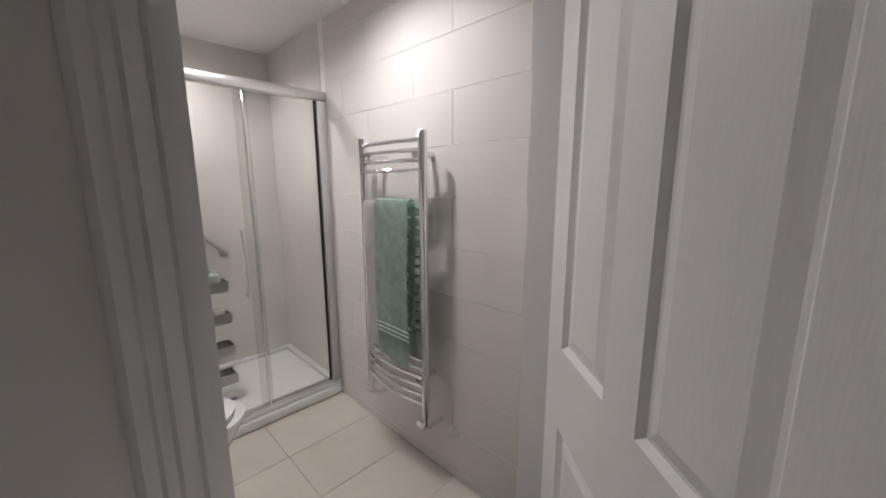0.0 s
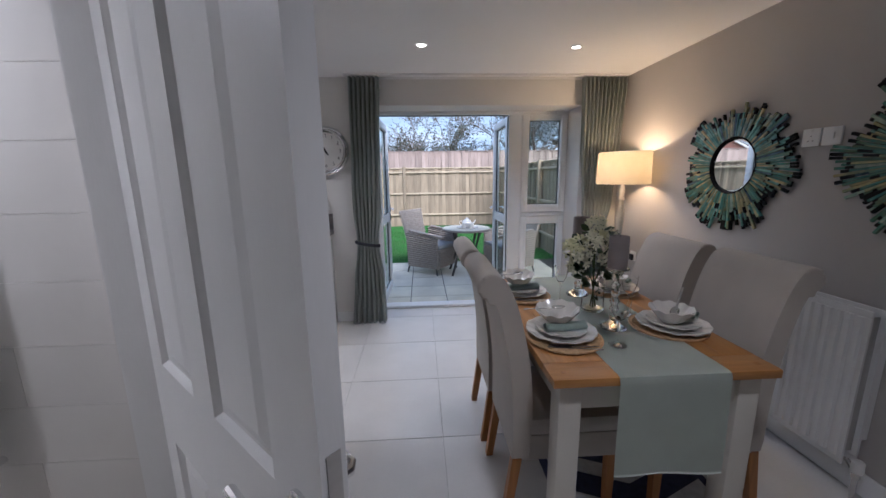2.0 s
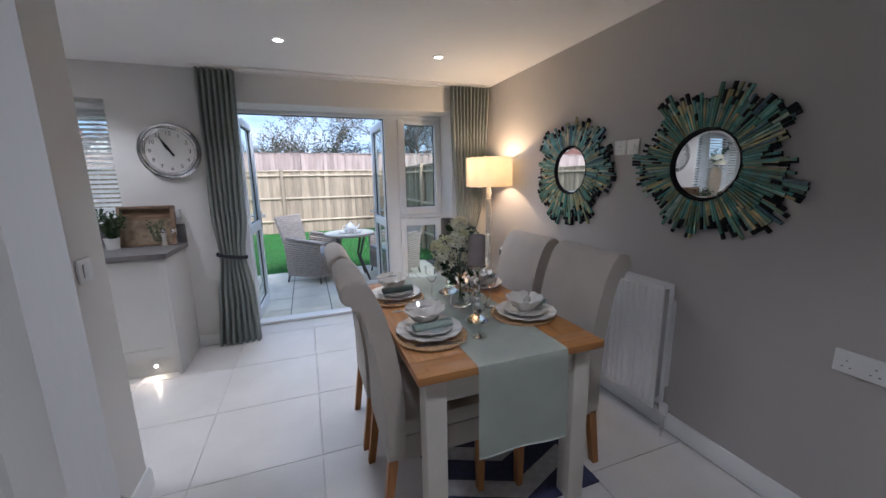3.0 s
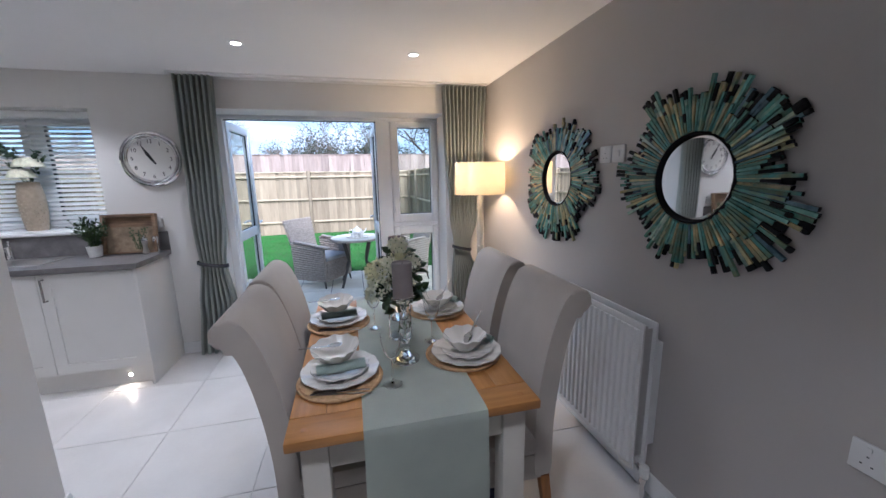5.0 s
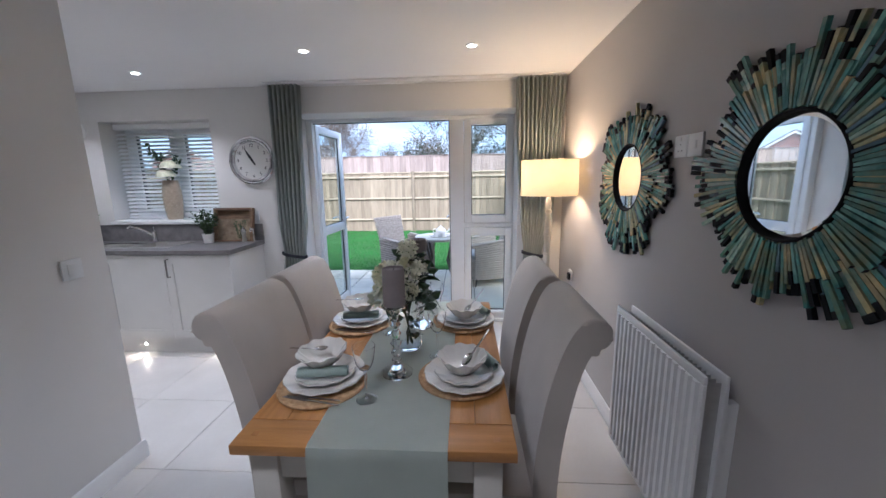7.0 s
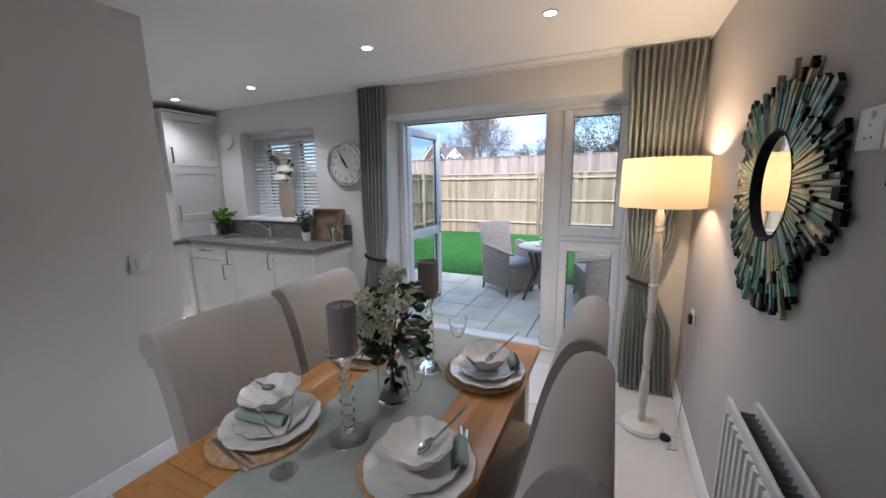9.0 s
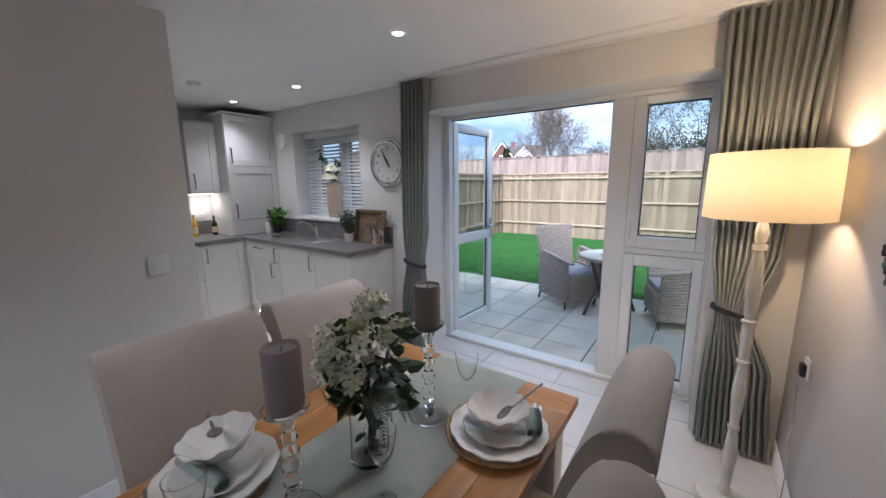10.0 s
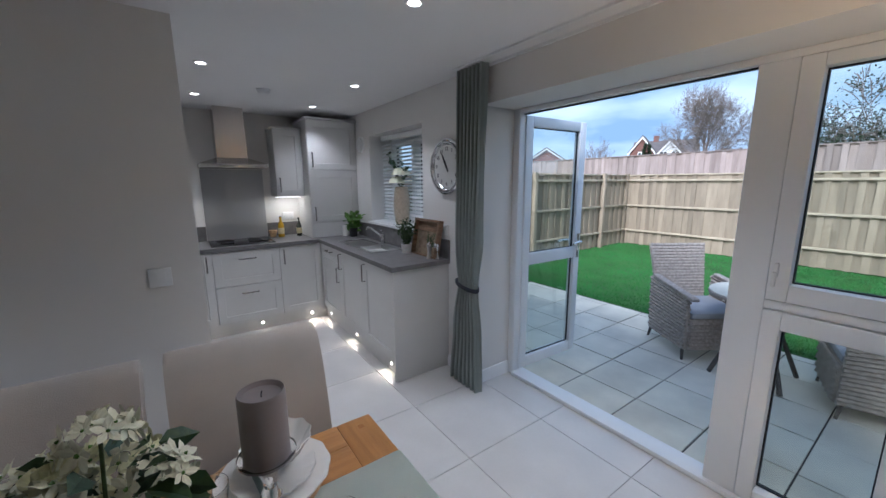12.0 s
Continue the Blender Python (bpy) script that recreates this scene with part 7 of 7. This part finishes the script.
def limb(vs, fs, rng, p, d, length, r, depth, least):
    """One limb of a spreading crown: three short pieces, bending up, that fork at their ends and sides."""
    pts, rad, n = [p], [r], 4 if depth > 3 else 3
    for i in range(3):
        d = (d + Vector((rng.gauss(0, 0.09), rng.gauss(0, 0.09), (0.05 if depth > 3 else 0.0) + rng.gauss(0, 0.09)))).normalized()
        pts.append(pts[-1] + d * length / 3)
        rad.append(max(least, r * (1 - 0.16 * (i + 1))))
    base = len(vs)
    s = d.cross(Vector((0.31, 0.2, 0.9))).normalized()
    u = s.cross(d)
    for q, k in zip(pts, rad):
        for j in range(n):
            a = 2 * math.pi * j / n
            vs.append(q + (s * math.cos(a) + u * math.sin(a)) * k)
    for i in range(3):
        for j in range(n):
            fs.append((base + i * n + j, base + i * n + (j + 1) % n, base + (i + 1) * n + (j + 1) % n, base + (i + 1) * n + j))
    if depth:
        for at, w in ((3, 0.5), (3, 0.7), (2, 1.0), (1, 1.1)):
            side = Vector((rng.gauss(0, 1), rng.gauss(0, 1), rng.gauss(0.1, 0.7))).normalized()
            limb(vs, fs, rng, pts[at], (d + side * w).normalized(), length * rng.uniform(0.62, 0.80), rad[at] * 0.66, depth - 1, least)


def spreading_tree(x, y, top, wide, trunk_top, seed, label, depth=4, least=0.011):
    t = thing("bare_tree", (x, y, -0.2), label, "tree")
    rng = random.Random(seed)
    vs, fs = [], []
    for k in range(9):
        a, lean = k * 2.4 + rng.uniform(-0.3, 0.3), 0.1 + 1.5 * (k % 5) / 4
        limb(vs, fs, rng, Vector((0, 0, 0)), Vector((math.cos(a) * lean, math.sin(a) * lean, 1)).normalized(), 2.4, 0.13, depth, least)
    hi = max(v.z for v in vs)
    half = sorted(math.hypot(v.x, v.y) for v in vs)[int(len(vs) * 0.985)]
    up, out = (top - trunk_top) / hi, wide / 2 / half
    vs = [(v.x * out, v.y * out, v.z * up + trunk_top + 0.2) for v in vs]
    o = new("crown", from_lists("crown", vs, fs, M_TWIG))
    o.parent = t
    bm = bmesh.new()
    tube(bm, [(x, y, -0.2), (x + 0.05, y, trunk_top * 0.6), (x, y, trunk_top + 0.15)], 0.30, 10, 0.20)
    part("trunk", bm, M_BARK, t)


spreading_tree(-11.9, 40.0, 10.2, 7.0, 2.9, 4, "broad bare winter tree beyond the fence", 5, 0.009)
spreading_tree(-27.5, 48.0, 7.6, 5.0, 2.5, 17, "bare winter tree beside the far houses", 3, 0.016)
for k, (x, y, h) in enumerate(((0.3, 17.0, 5.4), (1.9, 16.0, 6.9), (3.6, 15.5, 7.6), (5.6, 15.0, 7.4), (8.2, 16.0, 7.6), (-1.0, 19.0, 4.9))):
    t, twigs = bare_tree("hedge_tree", x, y, h, 30 + k, "ivy grown bare tree behind the garden fence", 5, 0.008)
    rng = random.Random(60 + k)
    spots = []
    for _ in range(15000 if 0 < k < 5 else 7000):
        q = Vector(rng.choice(twigs[0]))
        if q.z < h * 0.86 and rng.random() < (1.05 - q.z / h):
            spots.append((q + Vector((rng.gauss(0, 0.10), rng.gauss(0, 0.10), rng.gauss(0, 0.10))) + t.location, (rng.uniform(-1, 1), rng.uniform(-1, 1), rng.uniform(-0.5, 0.6))))
    vs, fs = leaves(rng, spots, 0.06, 0.2, 0.7)
    leaf_part("ivy", vs, fs, M_IVY, t, "dark evergreen ivy leaves")


def house(x, y, w, d, eave, ridge, turn, label, seed):
    h = thing("house", (0, 0, 0), label, "house", "houses beyond the fence")
    bm = bmesh.new()
    prism(bm, [(-w / 2, 0), (w / 2, 0), (w / 2, eave), (0, ridge), (-w / 2, eave)], 0, d, "y")
    part("wall", bm, M_BRICK, h, "red brick walls", smooth=False)
    bm = bmesh.new()
    for s in (-1, 1):
        prism(bm, [(s * (w / 2 + 0.35), eave - 0.28), (0, ridge + 0.02), (0, ridge + 0.2), (s * (w / 2 + 0.35), eave - 0.08)], -0.3, d + 0.3, "y")
    r = part("roof", bm, M_ROOF, h, "grey brown tiled roof", smooth=False)
    part("chimney", boxes((-0.45, 0.45, d * 0.55, d * 0.55 + 0.8, ridge - 0.6, ridge + 0.45)), M_BRICK, r, "brick chimney", smooth=False)
    bm = bmesh.new()
    for s in (-1, 1):
        prism(bm, [(s * (w / 2 + 0.36), eave - 0.30), (0, ridge + 0.0), (0, ridge - 0.22), (s * (w / 2 + 0.36), eave - 0.50)], -0.36, -0.30, "y")
    part("bargeboard", bm, M_RENDER, h, "white bargeboard", smooth=False)
    for wx in (-w * 0.22, w * 0.22):
        for z in (0.9, 3.3):
            win = part("window", boxes((wx - 0.75, wx + 0.75, -0.06, 0.02, z, z + 1.25)), M_RENDER, h, "white framed window", smooth=False)
            for q in (-0.35, 0.35):
                part("pane", boxes((wx + q - 0.29, wx + q + 0.29, -0.075, -0.055, z + 0.1, z + 1.15)), M_HWIN, win, smooth=False)
    h.matrix_basis = pose(x, y, -0.2, 0, 0, turn)


def gabled_house(x, y, turn, label):
    """A long roof across, with a brick wing and a white clad wing whose gables face the garden."""
    h = thing("house", (0, 0, 0), label, "house", "houses beyond the fence")
    part("wall", boxes((-4.1, 4.1, 0.5, 7.5, 0, 4.9)), M_BRICK, h, "red brick walls", smooth=False)
    bm = bmesh.new()
    prism(bm, [(0.1, 4.75), (4.0, 6.5), (7.9, 4.75), (7.9, 4.9), (4.0, 6.68), (0.1, 4.9)], -4.3, 4.3, "x")
    roof = part("roof", bm, M_ROOF, h, "grey brown tiled roof", smooth=False)
    part("chimney", boxes((-1.6, -0.9, 3.7, 4.4, 6.3, 7.25)), M_BRICK, roof, "brick chimney", smooth=False)
    for x0, x1, eave, apex, mt, nm in ((-4.2, -1.0, 5.15, 6.95, M_BRICK, "brick_wing"), (-0.5, 2.5, 4.85, 6.35, M_RENDER, "clad_wing")):
        c, out = (x0 + x1) / 2, -0.6
        bm = bmesh.new()
        prism(bm, [(x0, 0), (x1, 0), (x1, eave), (c, apex), (x0, eave)], out, 3.9, "y")
        wing = part(nm, bm, mt, h, smooth=False)
        bm = bmesh.new()
        for s, e in ((-1, x0), (1, x1)):
            prism(bm, [(e + s * 0.25, eave - 0.16), (c, apex + 0.02), (c, apex + 0.16), (e + s * 0.25, eave - 0.02)], out - 0.25, 3.95, "y")
        part("wing_roof", bm, M_ROOF, wing, "grey brown tiled roof", smooth=False)
        bm = bmesh.new()
        for s, e in ((-1, x0), (1, x1)):
            prism(bm, [(e + s * 0.26, eave - 0.18), (c, apex + 0.0), (c, apex - 0.24), (e + s * 0.26, eave - 0.42)], out - 0.31, out - 0.25, "y")
        part("bargeboard", bm, M_TRIM, wing, "white bargeboard", smooth=False)
        for wx in ((c - 0.75, c + 0.75) if mt is M_RENDER else (c,)):
            win = part("window", boxes((wx - 0.5, wx + 0.5, out - 0.06, out + 0.02, 4.0, 5.15)), M_TRIM, h, "white framed window", smooth=False)
            for q in (-0.24, 0.24):
                part("pane", boxes((wx + q - 0.19, wx + q + 0.19, out - 0.075, out - 0.055, 4.1, 5.05)), M_HWIN, win, smooth=False)
    h.matrix_basis = pose(x, y, -0.2, 0, 0, turn) @ Matrix.Diagonal((0.8, 0.8, 1, 1))


gabled_house(-19.6, 49.0, 20, "red brick house with white clad gable behind the fence")
house(-35.0, 47.0, 6.5, 9.0, 4.4, 6.5, 40, "red brick house with grey roof beyond the fence", 3)
house(-42.0, 40.0, 7.5, 9.0, 4.4, 6.6, 50, "red brick house at the end of the row", 4)
sh_ = thing("conifer", (-18.9, 44.0, -0.2), "dark green conifer beside the brick house", "tree")
rng = random.Random(77)
bm = bmesh.new()
tube(bm, [(-18.9, 44, -0.2), (-18.9, 44, 4.6)], 0.12, 6, 0.03)
part("trunk", bm, M_BARK, sh_)
spots = []
for _ in range(900):
    z = rng.uniform(0.2, 5.6)
    r = 0.95 * (1 - z / 6.2) * rng.uniform(0.5, 1.0)
    a = rng.uniform(0, 6.28)
    spots.append(((-18.9 + r * math.cos(a), 44 + r * math.sin(a), -0.2 + z), (math.cos(a), math.sin(a), 0.5)))
vs, fs = leaves(rng, spots, 0.35, 0.2, 0.5)
leaf_part("crown", vs, fs, M_IVY, sh_)

# overcast sky beyond everything: a bowed sheet of soft cloud
cloud = bpy.data.materials.new("overcast cloud")
cloud.use_nodes = True
cn_, cl_ = cloud.node_tree.nodes, cloud.node_tree.links
cn_.remove(cn_["Principled BSDF"])
em, geo, nz, rp, mp = cn_.new("ShaderNodeEmission"), cn_.new("ShaderNodeNewGeometry"), cn_.new("ShaderNodeTexNoise"), cn_.new("ShaderNodeValToRGB"), cn_.new("ShaderNodeMapping")
mp.inputs["Scale"].default_value = (0.006, 0.006, 0.022)
nz.inputs["Scale"].default_value, nz.inputs["Detail"].default_value = 1.6, 7
rp.color_ramp.elements[0].position, rp.color_ramp.elements[0].color = 0.34, (0.27, 0.40, 0.56, 1)
rp.color_ramp.elements[1].position, rp.color_ramp.elements[1].color = 0.64, (0.60, 0.71, 0.82, 1)
cl_.new(geo.outputs["Position"], mp.inputs[0]), cl_.new(mp.outputs[0], nz.inputs["Vector"]), cl_.new(nz.outputs[0], rp.inputs[0]), cl_.new(rp.outputs[0], em.inputs[0]), cl_.new(em.outputs[0], cn_["Material Output"].inputs[0])
em.inputs[1].default_value = 1.0
vs, fs = [], []
for i in range(33):
    a = radians(-80 + 160 * i / 32)
    for j in range(13):
        e = radians(-2 + 62 * j / 12)
        vs.append((380 * math.sin(a) * math.cos(e), 380 * math.cos(a) * math.cos(e), 380 * math.sin(e)))
for i in range(32):
    for j in range(12):
        k = i * 13 + j
        fs.append((k, k + 1, k + 14, k + 13))
bd_ = new("backdrop", from_lists("backdrop", vs, fs, cloud))
tagged(bd_, "soft overcast evening sky", kind="structure")

# ---- pieces of floors and walls ----
def piece(name, mesh, parent, loc):
    o = new(name, mesh)
    o.parent = parent
    o.location = loc
    return o


def tile_mesh(w, d, h, mt, bev=0.0015):
    return finish("tile", boxes((0, w, 0, d, -h, 0), bev=bev), mt, smooth=False)


floor = bpy.data.objects["floor"]
P, gap = 0.606, 0.004
full = tile_mesh(P - gap, P - gap, 0.009, M_TILE)
cut = {}
for i in range(-6, 5):
    for j in range(-7, 6):
        x0, y0 = 0.51 + i * P, 1.828 + j * P
        xa, xb, ya, yb = max(x0, WEST), min(x0 + P - gap, EAST), max(y0, SOUTH), min(y0 + P - gap, 3.912)
        if xb - xa < 0.02 or yb - ya < 0.02 or (xb <= SW and yb <= 1.31) or (xb < SW and ya < 1.1):
            continue
        key = (round(xb - xa, 3), round(yb - ya, 3))
        if key not in cut:
            cut[key] = full if key == (round(P - gap, 3),) * 2 else tile_mesh(*key, 0.009, M_TILE)
        piece("tile", cut[key], floor, (xa, ya, 0.0))
bfloor = bpy.data.objects["bathroom_floor"]
bt_full = {}
for i in range(8):
    for j in range(4):
        x0, y0 = SCR + 0.038 + i * 0.345, -0.295 + j * 0.5 - 0.005
        xa, xb, ya, yb = x0, min(x0 + 0.342, SW - 0.126), max(y0, -0.199), min(y0 + 0.497, BN - 0.001)
        if xb - xa < 0.02 or yb - ya < 0.02:
            continue
        key = (round(xb - xa, 3), round(yb - ya, 3))
        if key not in bt_full:
            bt_full[key] = tile_mesh(*key, 0.0085, M_BTILE)
        piece("tile", bt_full[key], bfloor, (xa, ya, 0.0))
nwall = bpy.data.objects["wall_bathroom_north"]
wt_ = {}
TWD, THT = 0.60, 0.2135
for j in range(12):
    z0 = 0.680 - 4 * THT + j * THT
    za, zb = max(z0 + 0.001, 0.002), min(z0 + THT - 0.0015, TOP - 0.001)
    if zb - za < 0.01:
        continue
    x = -0.545 if j % 2 else -0.905
    x += 0.60
    while x > SCR + 0.04:
        xa, xb = max(x - TWD + 0.0015, SCR + 0.026), min(x, SW - 0.127)
        if xb - xa > 0.01:
            key = (round(xb - xa, 3), round(zb - za, 3))
            if key not in wt_:
                wt_[key] = finish("tile", boxes((0, key[0], 0, 0.009, 0, key[1]), bev=0.0006), M_WTILE, smooth=False)
            piece("tile", wt_[key], nwall, (xa, BN, za))
        x -= TWD
patio = bpy.data.objects["patio_bed"]
S = 0.447
slabs = [finish("slab", boxes((0, S - 0.009, 0, d, -0.035, 0), bev=0.004), M_SLAB, smooth=False) for d in (S - 0.009, 0.105)]
rng = random.Random(14)
for i in range(-7, 4):
    for j in range(-1, 5):
        x0, y0 = 1.16 + i * S, 4.485 + j * S
        if x0 < FX0 + 0.02 or x0 + S > FX1:
            continue
        o = piece("slab", slabs[j == 4], patio, (x0 + 0.004, y0, GZ + rng.uniform(-0.0025, 0.0015)))
        o.rotation_euler = (radians(rng.uniform(-0.25, 0.25)), radians(rng.uniform(-0.25, 0.25)), 0)
